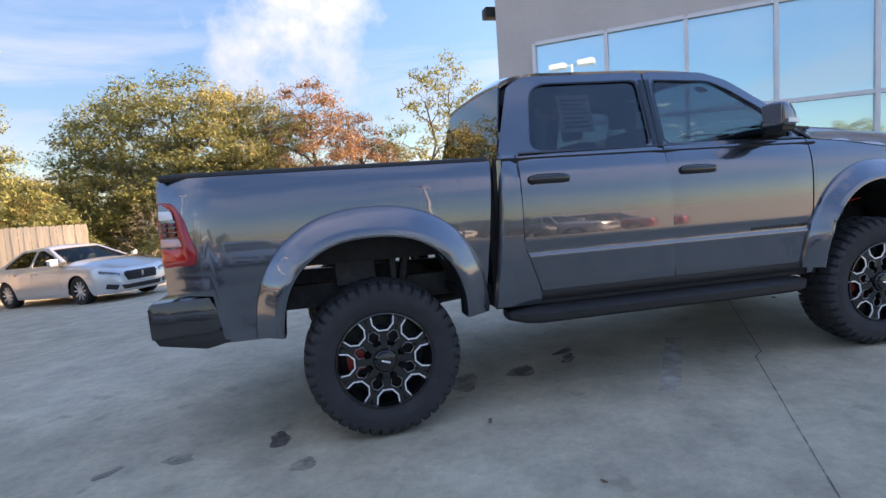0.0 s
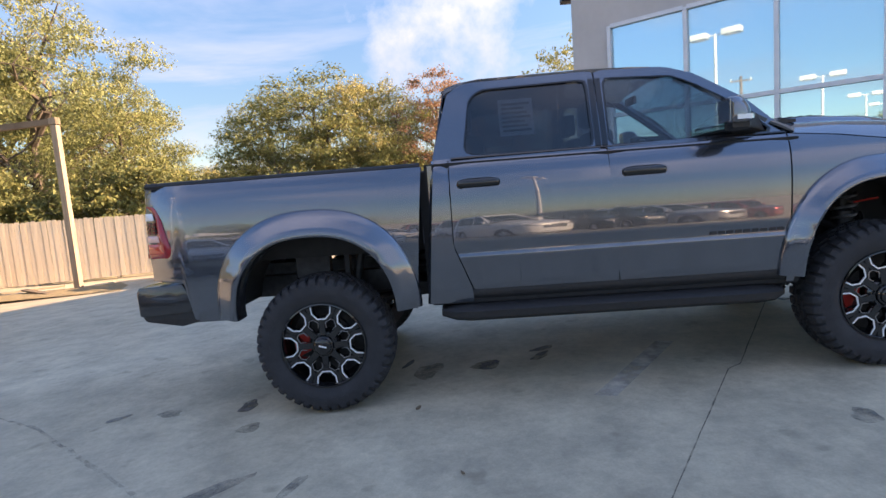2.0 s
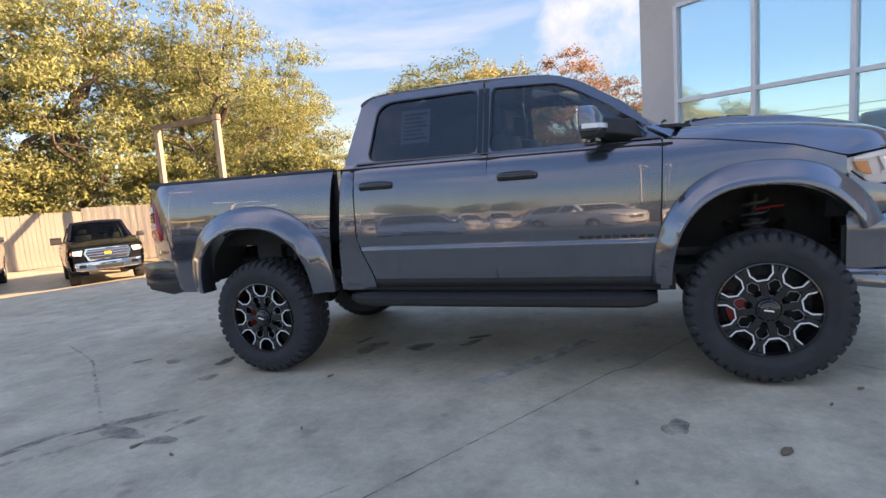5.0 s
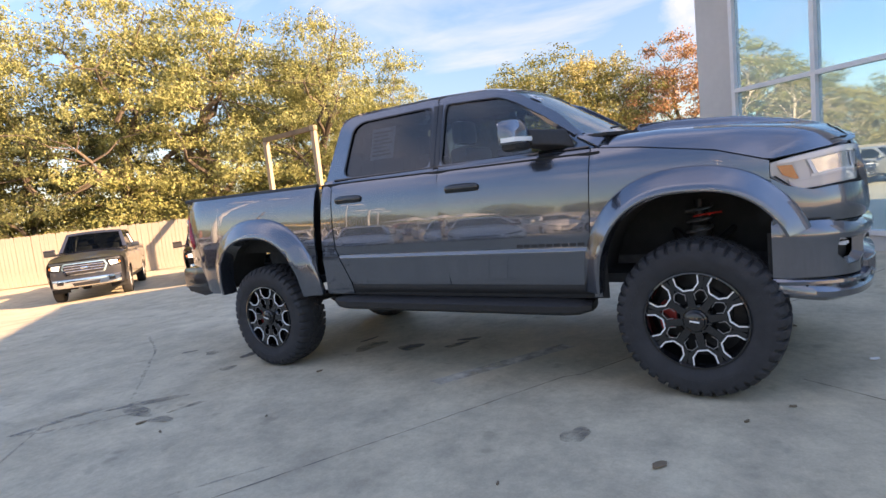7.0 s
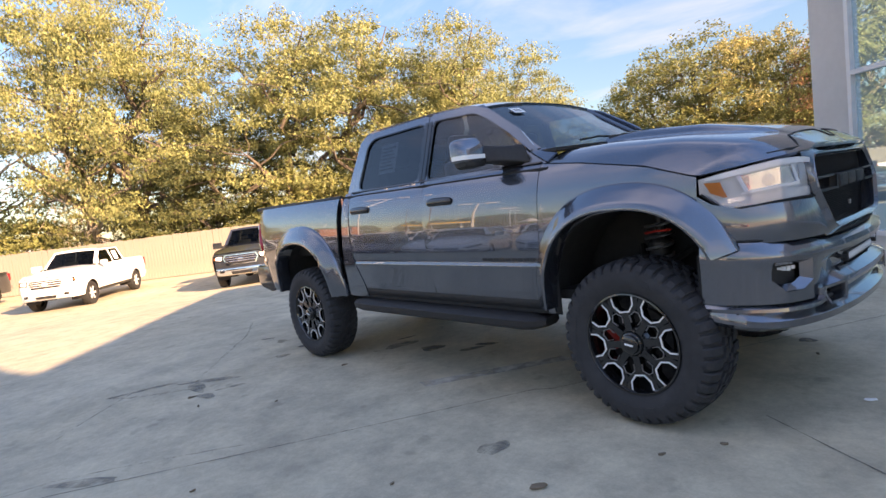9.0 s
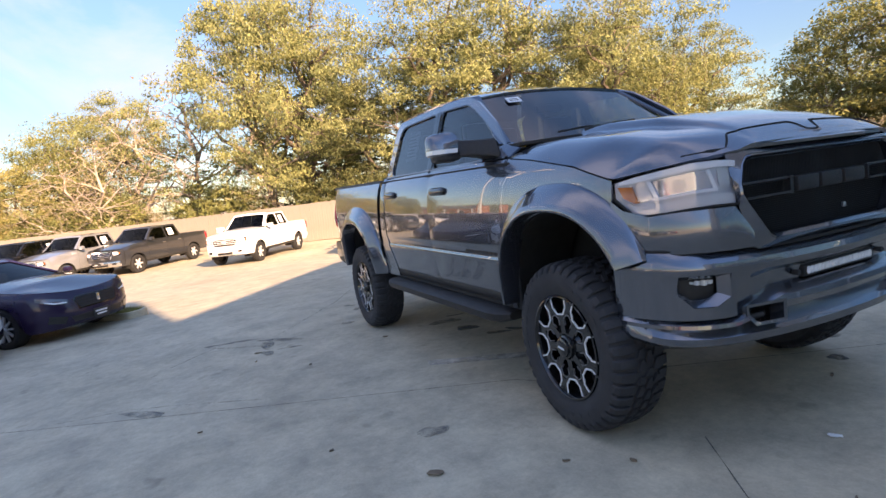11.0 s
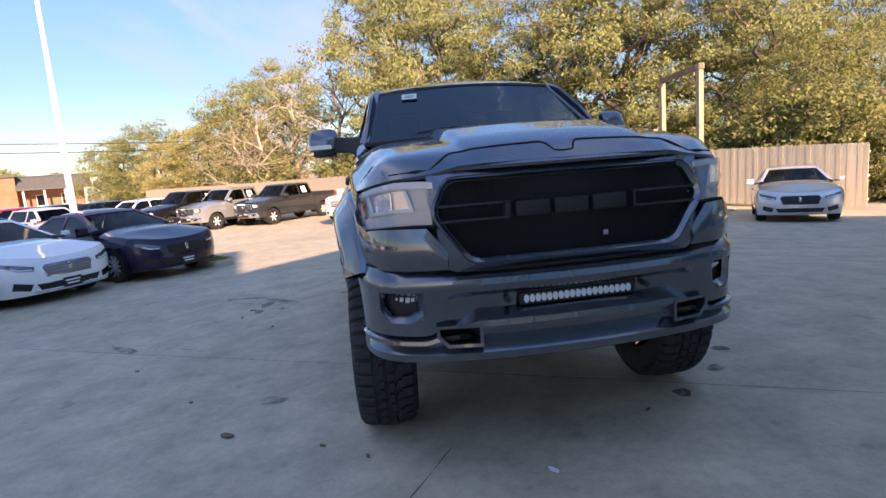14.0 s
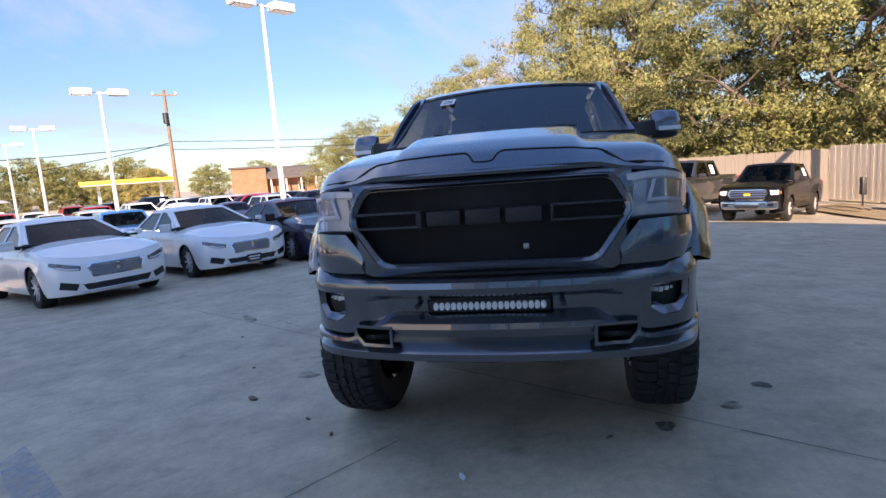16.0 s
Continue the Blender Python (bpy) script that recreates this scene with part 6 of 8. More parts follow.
    lathe(bm, [(0.17 + 0.014 * math.cos(t), 0.014 * math.sin(t)) for t in np.linspace(0, 2 * math.pi, 9)], 28, "Z", Matrix.Translation((2.50, 0.40, 1.52)) @ Matrix.Rotation(radians(-62), 4, "Y"))
    P("steering_wheel", bm, SEAT)
    bm = bmesh.new()
    box(bm, 0.82, 3.1, -0.86, 0.86, 0.98, 1.02)
    P("cabin_floor", bm, SEAT)
    bm = bmesh.new()
    box(bm, 2.36, 2.39, -0.11, 0.11, 1.93, 1.99, 0.01)
    P("inside_mirror", bm, BLACK_TRIM)
    bm = bmesh.new()
    grid(bm, [[(x, -(glass_y(x, z) - 0.02), z) for z in (1.70, 1.95)] for x in (1.27, 1.50)])
    pp = P("window_paper", bm, PAPER, "printed paper sheet inside the rear window", thick=0.002)
    bm = bmesh.new()
    for k in range(7):
        z = 1.73 + 0.03 * k
        box(bm, 1.29, 1.48 - 0.02 * (k % 3), -(glass_y(1.4, z) - 0.015), -(glass_y(1.4, z) - 0.017), z, z + 0.012)
    P("printed_bar", bm, STEEL_DARK, parent=pp, flat=True)
    wheel_set(T, [(-0.012, -1, 0.397, 0.0, 0.0), (-0.012, 1, 0.435, 0.5, 0.0), (3.66, -1, 0.50, 0.17, radians(-3)), (3.66, 1, 0.548, 0.3, radians(-3))])
    return T


pickup()


# ---- parked vehicles ----
def paint(name, col, metal=0.0, rough=0.3):
    return flake_paint(name, col, rough, metal)


P_WHITE = mat("white_car_paint", (0.80, 0.80, 0.79), 0.3, coat=1.0)
P_PEARL = mat("pearl_white_paint", (0.84, 0.84, 0.83), 0.3, coat=1.0)
P_SILVER = paint("silver_car_paint", (0.56, 0.57, 0.59), 0.45)
P_GUNMETAL = paint("mid_silver_car_paint", (0.30, 0.31, 0.33), 0.5)
P_GREY = paint("dark_grey_car_paint", (0.050, 0.052, 0.058), 0.6)
P_BLACK = mat("black_car_paint", (0.006, 0.006, 0.007), 0.2, coat=0.35, spec=0.2)
P_NAVY = mat("dark_violet_blue_paint", (0.020, 0.012, 0.036), 0.2, coat=0.4, spec=0.3)
P_BLUE = paint("bright_blue_paint", (0.025, 0.15, 0.42), 0.4)
P_RED = paint("red_car_paint", (0.36, 0.015, 0.015), 0.4)
GLASS_CAR = glass("dark_car_glass", (0.05, 0.055, 0.06), ior=1.4)
GLASS_CAR2 = glass("car_windscreen", (0.10, 0.13, 0.13), ior=1.22, gloss=0.5)
MESH_SILVER = mat("silver_mesh_grille", (0.22, 0.23, 0.25), 0.4, 0.6, var=0.4, scale=60, bump=0.6, bscale=160)
RUBBER_PLAIN = mat("road_tyre_rubber", (0.015, 0.015, 0.016), 0.75, var=0.3, scale=15)
ALLOY = mat("silver_alloy", (0.66, 0.67, 0.69), 0.32, 0.45)

SPECS = {
    "pickup": dict(fo=0.94, wb=3.67, ro=1.20, W=1.0, sill=0.50, R=0.405, arch=0.49, lo=0.42, sh=[(-5, 1.33), (-3.0, 1.33), (-2.5, 1.30), (-0.6, 1.30), (0.3, 1.24), (1.0, 1.13)], cowl=1.34, crown=0.05, lip=1.15, belt=1.31, roof=1.93, ws=-0.66, rf=-1.32, rr=-2.82, rb=-2.99, rw=0.70, bp=-2.02, doors=(-0.68, -1.86, -2.90), bed=-3.02),
    "small": dict(fo=0.93, wb=3.26, ro=1.15, W=0.945, sill=0.46, R=0.375, arch=0.455, lo=0.38, sh=[(-5, 1.22), (-2.7, 1.22), (-2.3, 1.17), (-0.6, 1.17), (0.3, 1.12), (1.0, 1.03)], cowl=1.20, crown=0.045, lip=1.04, belt=1.18, roof=1.78, ws=-0.60, rf=-1.25, rr=-2.55, rb=-2.72, rw=0.64, bp=-1.86, doors=(-0.62, -1.70, -2.62), bed=-2.76),
    "sedan": dict(fo=0.98, wb=2.90, ro=1.10, W=0.955, sill=0.28, R=0.335, arch=0.385, lo=0.20, sh=[(-4.2, 0.99), (-3.0, 1.0), (-2.4, 0.97), (-0.7, 0.94), (0.0, 0.90), (0.6, 0.83), (1.0, 0.74)], cowl=1.0, crown=0.035, lip=0.74, belt=0.965, roof=1.465, ws=-0.50, rf=-1.45, rr=-2.45, rb=-3.30, rw=0.56, bp=-1.82, doors=(-0.62, -1.72, -2.62), bed=None),
    "suv": dict(fo=0.93, wb=2.85, ro=0.98, W=0.95, sill=0.36, R=0.365, arch=0.425, lo=0.28, sh=[(-4.2, 1.10), (-3.0, 1.10), (-0.7, 1.06), (0.2, 1.02), (0.6, 0.98), (1.0, 0.90)], cowl=1.12, crown=0.05, lip=0.95, belt=1.09, roof=1.70, ws=-0.55, rf=-1.25, rr=-3.20, rb=-3.68, rw=0.62, bp=-1.80, doors=(-0.62, -1.68, -2.70), bed=None),
}


def car_wheel(R, truck):
    """A road wheel facing +y: tyre and a spoked alloy."""
    bm = bmesh.new()
    k = 0.62 if truck else 0.70
    lathe(bm, [(R * k, 0.0), (R * (k + 0.06), 0.012), (R * 0.90, 0.018), (R * 0.97, 0.006), (R, -0.02), (R, -0.19), (R * 0.96, -0.22), (R * k, -0.22)], 32)
    tyre = part("tyre", bm, RUBBER_PLAIN)
    bm = bmesh.new()
    lathe(bm, [(R * k + 0.004, 0.004), (R * k - 0.012, 0.006), (R * k - 0.02, -0.02), (R * k - 0.03, -0.15), (0, -0.15)], 32)
    rim = part("rim", bm, STEEL_DARK)
    bm = bmesh.new()
    n = 6 if truck else 10
    lathe(bm, [(0, 0.0), (R * 0.13, 0.0), (R * 0.17, -0.015), (R * 0.17, -0.05)], 16)
    for i in range(n):
        box(bm, R * 0.12, R * k - 0.006, -0.035, -0.004, -R * (0.085 if truck else 0.045), R * (0.085 if truck else 0.045), 0.0, Matrix.Rotation(2 * math.pi * i / n, 4, "Y"))
    spk = part("spokes", bm, ALLOY, flat=True)
    out = (tyre.data, rim.data, spk.data)
    for o in (tyre, rim, spk):
        bpy.data.objects.remove(o)
    return out


CAR_WHEELS = {k: car_wheel(v["R"], k in ("pickup", "small")) for k, v in SPECS.items()}


def car(name, style, body, label, category, look_="chrome", plate=False):
    """A parked vehicle with its front axle's centre over the origin, heading +x."""
    S = SPECS[style]
    T = thing(name, Matrix.Identity(4), label, category)
    W, wb, x1, x0 = S["W"], S["wb"], S["fo"], -S["wb"] - S["ro"]
    truck = S["bed"] is not None

    def P(nm, bm, m=body, lab="", parent=T, thick=0.0, angle=35, flat=False):
        ob = part(nm, bm, m, parent, lab, angle, flat)
        if thick:
            solid(ob, thick, 0)
            e = ob.modifiers.new("edges", "EDGE_SPLIT")
            e.split_angle = radians(max(angle, 32))
        return ob

    def sh(x):
        return interp(x, S["sh"])

    def plan(x):
        f = max(0.0, (x - x1 + 0.62) / 0.62)
        r = max(0.0, (x0 + 0.5 - x) / 0.5)
        return W * (1 - (0.0 if not truck else 0.16) * f ** 2.6 - 0.10 * r ** 2.5)

    def sy(x, z):
        h = (z - S["sill"]) / (sh(x) - S["sill"])
        return plan(x) * interp(h, [(-0.3, 0.93), (0, 0.955), (0.25, 0.985), (0.55, 1.0), (0.8, 0.985), (0.93, 0.955), (1.0, 0.90)])

    def low(x):
        z = S["sill"] if -wb - 0.2 < x < 0.2 else S["lo"] + (S["sill"] - S["lo"]) * 0.5
        for c in (0.0, -wb):
            u = abs(x - c) / S["arch"]
            if u < 1:
                z = max(z, S["R"] - 0.02 + S["arch"] * (1 - u ** 2.1) ** (1 / 2.1))
        return z
    d0, d1, d2 = S["doors"]
    D, PW = (x1 - S["arch"] - 0.05, 2.35) if not truck else (0.26, 3.0)
    ends = [("front_wing", d0 + 0.004, x1 - (0.26 if truck else D)), ("front_door", d1 + 0.004, d0 - 0.004), ("rear_door", d2 + 0.004, d1 - 0.004), ("bed_side" if truck else "rear_wing", x0 + 0.02, (S["bed"] if truck else d2 - 0.004))]
    if truck:
        ends.append(("cab_corner", S["bed"] + 0.02, d2 - 0.004))
    for s in (-1, 1):
        panels = {}
        for nm, a, b in ends:
            xs = set(span(a, b, 8))
            for c in (0.0, -wb):
                for t in np.linspace(0, math.pi, 19):
                    q = c + S["arch"] * 0.999 * math.cos(t)
                    if a < q < b:
                        xs.add(q)
            bm = bmesh.new()
            rows = []
            for x in sorted(xs):
                zl, zh = low(x), sh(x)
                rows.append([(x, s * sy(x, lerp(zl, zh, j / 9)), lerp(zl, zh, j / 9)) for j in range(10)])
            grid(bm, rows)
            panels[nm] = P(nm, bm, thick=0.012)
        for nm in ("front_door", "rear_door"):
            hx = (d1 if nm == "front_door" else d2) + 0.16
            z = lerp(S["sill"], sh(hx), 0.80)
            bm = bmesh.new()
            box(bm, hx - 0.10, hx + 0.10, s * sy(hx, z), s * (sy(hx, z) + 0.03), z - 0.013, z + 0.013, 0.006)
            P("handle", bm, CHROME if look_ == "chrome" else body, "door handle", panels[nm])
        bm = bmesh.new()
        grid(bm, [[(x, s * (W * 0.915), z) for z in (S["sill"] + 0.02, S["belt"] - 0.04)] for x in (d2 - 0.1, d0 + 0.1)])
        P("door_jamb", bm, DARK_UNDER, thick=0.01)
        bm = bmesh.new()
        rows = [[(x, s * W * 0.97, S["sill"] + 0.02), (x, s * W * 0.94, S["sill"] - 0.07), (x, s * W * 0.86, S["sill"] - 0.09)] for x in (-wb + S["arch"] + 0.02, -S["arch"] - 0.02)]
        grid(bm, rows)
        P("sill", bm, BLACK_TRIM if truck else body, thick=0.01)
        for c in (0.0, -wb):
            bm = bmesh.new()
            o = arch_pts(c, S["R"] - 0.03, S["arch"] + 0.015, S["arch"] + 0.02, 2.1, 190, -10, 15)
            grid(bm, [[(x, s * (W * 0.93), z), (x, s * W * 0.5, z)] for x, z in o])
            P("wheel_liner", bm, DARK_UNDER, thick=0.008)
            w = new("wheel", CAR_WHEELS[style][1])
            w.parent = T
            w.matrix_basis = Matrix.Translation((c, s * W * 0.955, S["R"])) @ (Matrix.Rotation(math.pi, 4, "Z") if s < 0 else Matrix.Identity(4))
            for nm, me in (("tyre", CAR_WHEELS[style][0]), ("spokes", CAR_WHEELS[style][2])):
                q = new(nm, me)
                q.parent = w
        # side glass
        zt, zb = S["roof"] - 0.055, S["belt"]

        def gy(x, z):
            return s * (lerp(W * 0.915, S["rw"] + 0.03, min(1.1, max(0, (z - zb) / (zt - zb)))))
        ws, rf, rr, rb, bp = S["ws"], S["rf"], S["rr"], S["rb"], S["bp"]

        def xf(z):
            return lerp(ws - 0.02, rf, (z - zb) / (zt - zb))

        def xr(z):
            return lerp(rb + 0.02, rr, (z - zb) / (zt - zb))
        m = 0.05
        fo_ = [(bp, zb - 0.02), (xf(zb) + 0.03, zb - 0.02), (xf(lerp(zb, zt, 0.55)) + 0.02, lerp(zb, zt, 0.56)), (xf(zt), zt), (bp, zt)]
        fi_ = [(bp + 0.035, zb + 0.02), (xf(zb) - 0.22, zb + 0.02), (xf(lerp(zb, zt, 0.5)) - 0.06, lerp(zb, zt, 0.5)), (xf(zt) - 0.10, zt - m), (bp + 0.035, zt - m)]
        ro_ = [(xr(zb), zb - 0.02), (bp, zb - 0.02), (bp, zt), (xr(zt), zt), (xr(lerp(zb, zt, 0.5)), lerp(zb, zt, 0.5))]
        ri_ = [(xr(zb) + (0.10 if truck else 0.30), zb + 0.03), (bp - 0.035, zb + 0.03), (bp - 0.035, zt - m), (xr(zt) + (0.06 if truck else 0.03), zt - m), (xr(lerp(zb, zt, 0.5)) + (0.08 if truck else 0.12), lerp(zb, zt, 0.5))]
        for o, w_, nm in ((fillet(fo_, 0.03), fillet(fi_, 0.04), "front_window_frame"), (fillet(ro_, 0.03), fillet(ri_, 0.05), "rear_window_frame")):
            bm = bmesh.new()
            ring(bm, o, w_, gy, 40)
            fr = P(nm, bm, thick=0.015)
            bm = bmesh.new()
            bm.faces.new([bm.verts.new((p[0], gy(*p) - s * 0.006, p[1])) for p in w_])
            bmesh.ops.triangulate(bm, faces=bm.faces)
            P("window_glass", bm, GLASS_CAR, parent=fr, flat=True).visible_shadow = False
            if truck and nm == "rear_window_frame" and s > 0:
                bm = bmesh.new()
                cx = (xr(lerp(zb, zt, 0.5)) + bp) / 2
                grid(bm, [[(x, gy(x, z) + 0.004, z) for z in (zb + 0.10, zt - 0.14)] for x in (cx - 0.10, cx + 0.24)])
                P("window_sticker", bm, PAPER, "white price sheet in the window", parent=fr, thick=0.003)
            if look_ == "chrome" and not truck:
                bm = bmesh.new()
                tube(bm, [(p[0], gy(*p) + s * 0.006, p[1]) for p in w_] + [(w_[0][0], gy(*w_[0]) + s * 0.006, w_[0][1])], 0.008, 5)
                P("window_trim", bm, CHROME, parent=fr)
        # mirror
        mx, mz = ws - 0.12, zb + 0.08
        bm = bmesh.new()
        k = 1.25 if truck else 1.0
        box(bm, mx - 0.06 * k, mx + 0.06 * k, s * (W + 0.03), s * (W + 0.03 + (0.17 if truck else 0.12) * k), mz - 0.05 * k, mz + (0.065 if truck else 0.05) * k, 0.03)
        mr = P("door_mirror", bm, BLACK_TRIM if style == "small" else body, angle=50)
        bm = bmesh.new()
        box(bm, mx - 0.03, mx + 0.05, s * W * 0.86, s * (W + 0.06), mz - 0.07, mz - 0.03, 0.01)
        P("mirror_arm", bm, BLACK_TRIM, parent=mr)
        # tail lamp
        bm = bmesh.new()
        zc = sh(x0) - 0.20
        box(bm, x0 - 0.015, x0 + (0.12 if truck else 0.26), s * (plan(x0) - (0.16 if truck else 0.36)), s * (plan(x0 + 0.1) + 0.0), zc - (0.18 if truck else 0.07), zc + (0.14 if truck else 0.06), 0.02)
        P("tail_lamp", bm, RED_LENS, "red tail lamp")
    # shape of the nose
    def lean(h):
        return interp(h, [(0, 0.86), (0.08, 0.95), (0.28, 1.0), (0.5, 0.99), (0.75, 0.945), (0.92, 0.88), (1, 0.82)])

    def top_th(q):
        return lerp(S["lip"], sh(x1 - D) - 0.004, q ** 2.2)

    def top_z(y):
        return top_th(min(1.0, abs(y) / (W * 0.90)) ** (PW / 2))

    def fx(y, z):
        if not truck:
            q = min(0.999, abs(y) / sy(x1 - D, min(z, sh(x1 - D))))
            return x1 - D + D * lean((z - S["lo"]) / (top_th(q ** (PW / 2)) - S["lo"])) * (1 - q ** PW) ** (1 / PW)
        u = min(1.0, abs(y) / (W * 0.92))
        return x1 - 0.17 * u ** 3 - 0.05 * max(0, z - S["lip"] * 0.72) ** 1.2 - 0.12 * max(0, S["lo"] + 0.14 - z)

    # bonnet
    bm = bmesh.new()
    rows = []
    us = [-1, -0.96, -0.88, -0.72, -0.5, -0.25, 0, 0.25, 0.5, 0.72, 0.88, 0.96, 1]
    for i in range(15):
        t = i / 14
        row = []
        for u in us:
            xa, xb = S["ws"] + 0.06 - 0.14 * u * u, x1 - 0.06 - 0.22 * abs(u) ** 3
            tip = S["lip"]
            if not truck:
                tip = top_z(u * W * 0.905)
                xb = fx(u * W * 0.905, tip) + 0.004
            x = lerp(xa, xb, t)
            z = interp(t, [(0, S["cowl"]), (0.5, lerp(S["cowl"], sh(0.35) + 0.05, 0.6)), (0.85, tip + (0.055 if not truck else 0.05)), (1, tip)]) + S["crown"] * (1 - u * u) * (1 - t * (0.95 if not truck else 0.6))
            e = abs(u) ** 5
            row.append((x, u * plan(x) * 0.905, lerp(z, min(z, sh(x) + 0.004), e)))
        rows.append(row)
    grid(bm, rows)
    P("bonnet", bm, thick=0.015, angle=40)

    # front end
    bm = bmesh.new()
    rows = []
    if truck:
        for u in [-1, -0.97, -0.9, -0.8, -0.65, -0.5, -0.3, -0.1, 0.1, 0.3, 0.5, 0.65, 0.8, 0.9, 0.97, 1]:
            y = u * plan(x1 - 0.26) * 0.985
            rows.append([(fx(y, z) - (0.25 * max(0, abs(u) - 0.9) / 0.1), y, z) for z in span(S["lo"], S["lip"] - 0.01, 10)])
    else:
        for th in np.linspace(-math.pi / 2, math.pi / 2, 33):
            c_, s_ = abs(math.cos(th)) ** (2 / PW), math.copysign(abs(math.sin(th)) ** (2 / PW), math.sin(th))
            zt_ = top_th(abs(math.sin(th)))
            row = []
            for j in range(13):
                z = lerp(S["lo"] if abs(s_) < 0.999 else S["lo"] + 0.04, zt_, j / 12)
                row.append((x1 - D + D * lean(j / 12) * c_, s_ * sy(x1 - D, min(z, sh(x1 - D))), z))
            rows.append(row)
    grid(bm, rows)
    P("front_panel", bm, lab="painted front panel", thick=0.015, angle=45)

    def face(nm, poly, off, m, lab="", parent=T, thick=0.012, mirror=None):
        """A patch laid over the front: outline in y, z."""
        bm = bmesh.new()
        q = [(p[0] * (mirror or 1), p[1]) for p in poly]
        cy, cz = sum(p[0] for p in q) / len(q), sum(p[1] for p in q) / len(q)
        rings = [[((p[0] - cy) * k + cy, (p[1] - cz) * k + cz) for p in q] for k in (1, 0.66, 0.33)]
        v = grid(bm, [[(fx(y, z) + off, y, z) for y, z in r] for r in rings], close_v=True)
        bm.faces.new(v[-1])
        return P(nm, bm, m, lab, parent, thick, 30)

    def dense(poly, k=4):
        out = []
        for i in range(len(poly)):
            a, b = Vector(poly[i]), Vector(poly[(i + 1) % len(poly)])
            out += [tuple(a.lerp(b, j / k)) for j in range(k)]
        return out
    L = S["lip"]
    ht = L - S["lo"]
    if truck:
        gp = [(-0.50, L - 0.05), (0.50, L - 0.05), (0.56, L - 0.17), (0.47, L - 0.38), (-0.47, L - 0.38), (-0.56, L - 0.17)]
        bright = CHROME if look_ == "chrome" else body
        g = face("grille", dense(gp), 0.03, bright, "grille with a bright surround")
        face("grille_mesh", dense([(y * 0.92, (z - L + 0.21) * 0.80 + L - 0.21) for y, z in gp]), 0.042, MESH_BLACK, parent=g)
        for dz in (-0.13, -0.20, -0.27):
            bm = bmesh.new()
            ww = interp(dz, [(-0.36, 0.42), (-0.17, 0.50), (-0.05, 0.45)])
            tube(bm, [(fx(y, L + dz) + 0.054, y, L + dz) for y in span(-ww, ww, 6)], 0.011 if style == "pickup" else 0.016, 6)
            P("grille_bar", bm, bright, parent=g)
        bm = bmesh.new()
        box(bm, x1 + 0.045, x1 + 0.07, -0.09, 0.09, L - 0.235, L - 0.165, 0.02)
        P("emblem", bm, bright if style == "pickup" else YELLOW_SIGN, parent=g)
        zb0, zb1 = S["lo"] + 0.02, S["lo"] + 0.26
        bm = bmesh.new()
        rows = []
        for u in [-1, -0.96, -0.88, -0.7, -0.5, -0.25, 0, 0.25, 0.5, 0.7, 0.88, 0.96, 1]:
            y = u * W * 0.93
            bx = fx(y, zb1) + 0.07 - 0.3 * max(0, abs(u) - 0.86) / 0.14
            rows.append([(bx - 0.05, y, zb1), (bx, y, zb1 - 0.02), (bx + 0.015, y, lerp(zb0, zb1, 0.5)), (bx - 0.01, y, zb0 + 0.03), (bx - 0.06, y, zb0)])
        grid(bm, rows)
        bb = P("front_bumper", bm, CHROME if look_ == "chrome" else body, "front bumper", thick=0.015)
        face("lower_intake", dense([(-0.34, zb0 + 0.12), (0.34, zb0 + 0.12), (0.30, zb0 + 0.03), (-0.30, zb0 + 0.03)]), 0.095, BLACK_TRIM, parent=bb)
        for s in (-1, 1):
            face("fog_lamp", dense([(0.55, zb0 + 0.17), (0.70, zb0 + 0.17), (0.70, zb0 + 0.09), (0.55, zb0 + 0.09)], 3), 0.10, BLACK_GLOSS, parent=bb, mirror=s)
            h = face("head_lamp", dense([(0.55, L - 0.06), (0.86, L - 0.07), (0.88, L - 0.22), (0.60, L - 0.25)]), 0.02, BLACK_GLOSS, "head lamp", mirror=s)
            face("lens", dense([(0.58, L - 0.085), (0.80, L - 0.09), (0.81, L - 0.20), (0.62, L - 0.225)], 3), 0.034, WHITE_LENS, parent=h, mirror=s)
            face("amber_lens", dense([(0.835, L - 0.12), (0.86, L - 0.12), (0.865, L - 0.18), (0.835, L - 0.18)], 3), 0.034, ORANGE_LENS, parent=h, mirror=s)
    else:
        gp = [(-0.38, L - 0.075), (0.38, L - 0.075), (0.43, L - 0.13), (0.37, L - 0.29), (-0.37, L - 0.29), (-0.43, L - 0.13)] if style == "sedan" else [(-0.42, L - 0.10), (0.42, L - 0.10), (0.40, L - 0.30), (-0.40, L - 0.30)]
        bright = CHROME if look_ == "chrome" else BLACK_GLOSS
        g = face("grille", dense(gp), 0.008, bright, "grille with a bright surround")
        cz = sum(p[1] for p in gp) / len(gp)
        face("grille_mesh", dense([(y * 0.94, (z - cz) * 0.84 + cz) for y, z in gp]), 0.018, MESH_SILVER if look_ == "chrome" else MESH_BLACK, parent=g)
        for k in range(3):
            bm = bmesh.new()
            z = cz - 0.05 + 0.05 * k
            ww = 0.36 if style == "sedan" else 0.38
            ww = min(ww, interp(z, sorted((p[1], p[0]) for p in gp if p[0] > 0)) * 0.93)
            tube(bm, [(fx(y, z) + 0.024, y, z) for y in span(-ww, ww, 6)], 0.004, 5)
            P("grille_bar", bm, bright, parent=g)
        bm = bmesh.new()
        box(bm, fx(0, cz) + 0.02, fx(0, cz) + 0.038, -0.028, 0.028, cz - 0.06, cz + 0.06, 0.008)
        P("emblem", bm, CHROME, parent=g)
        zl = S["lo"]
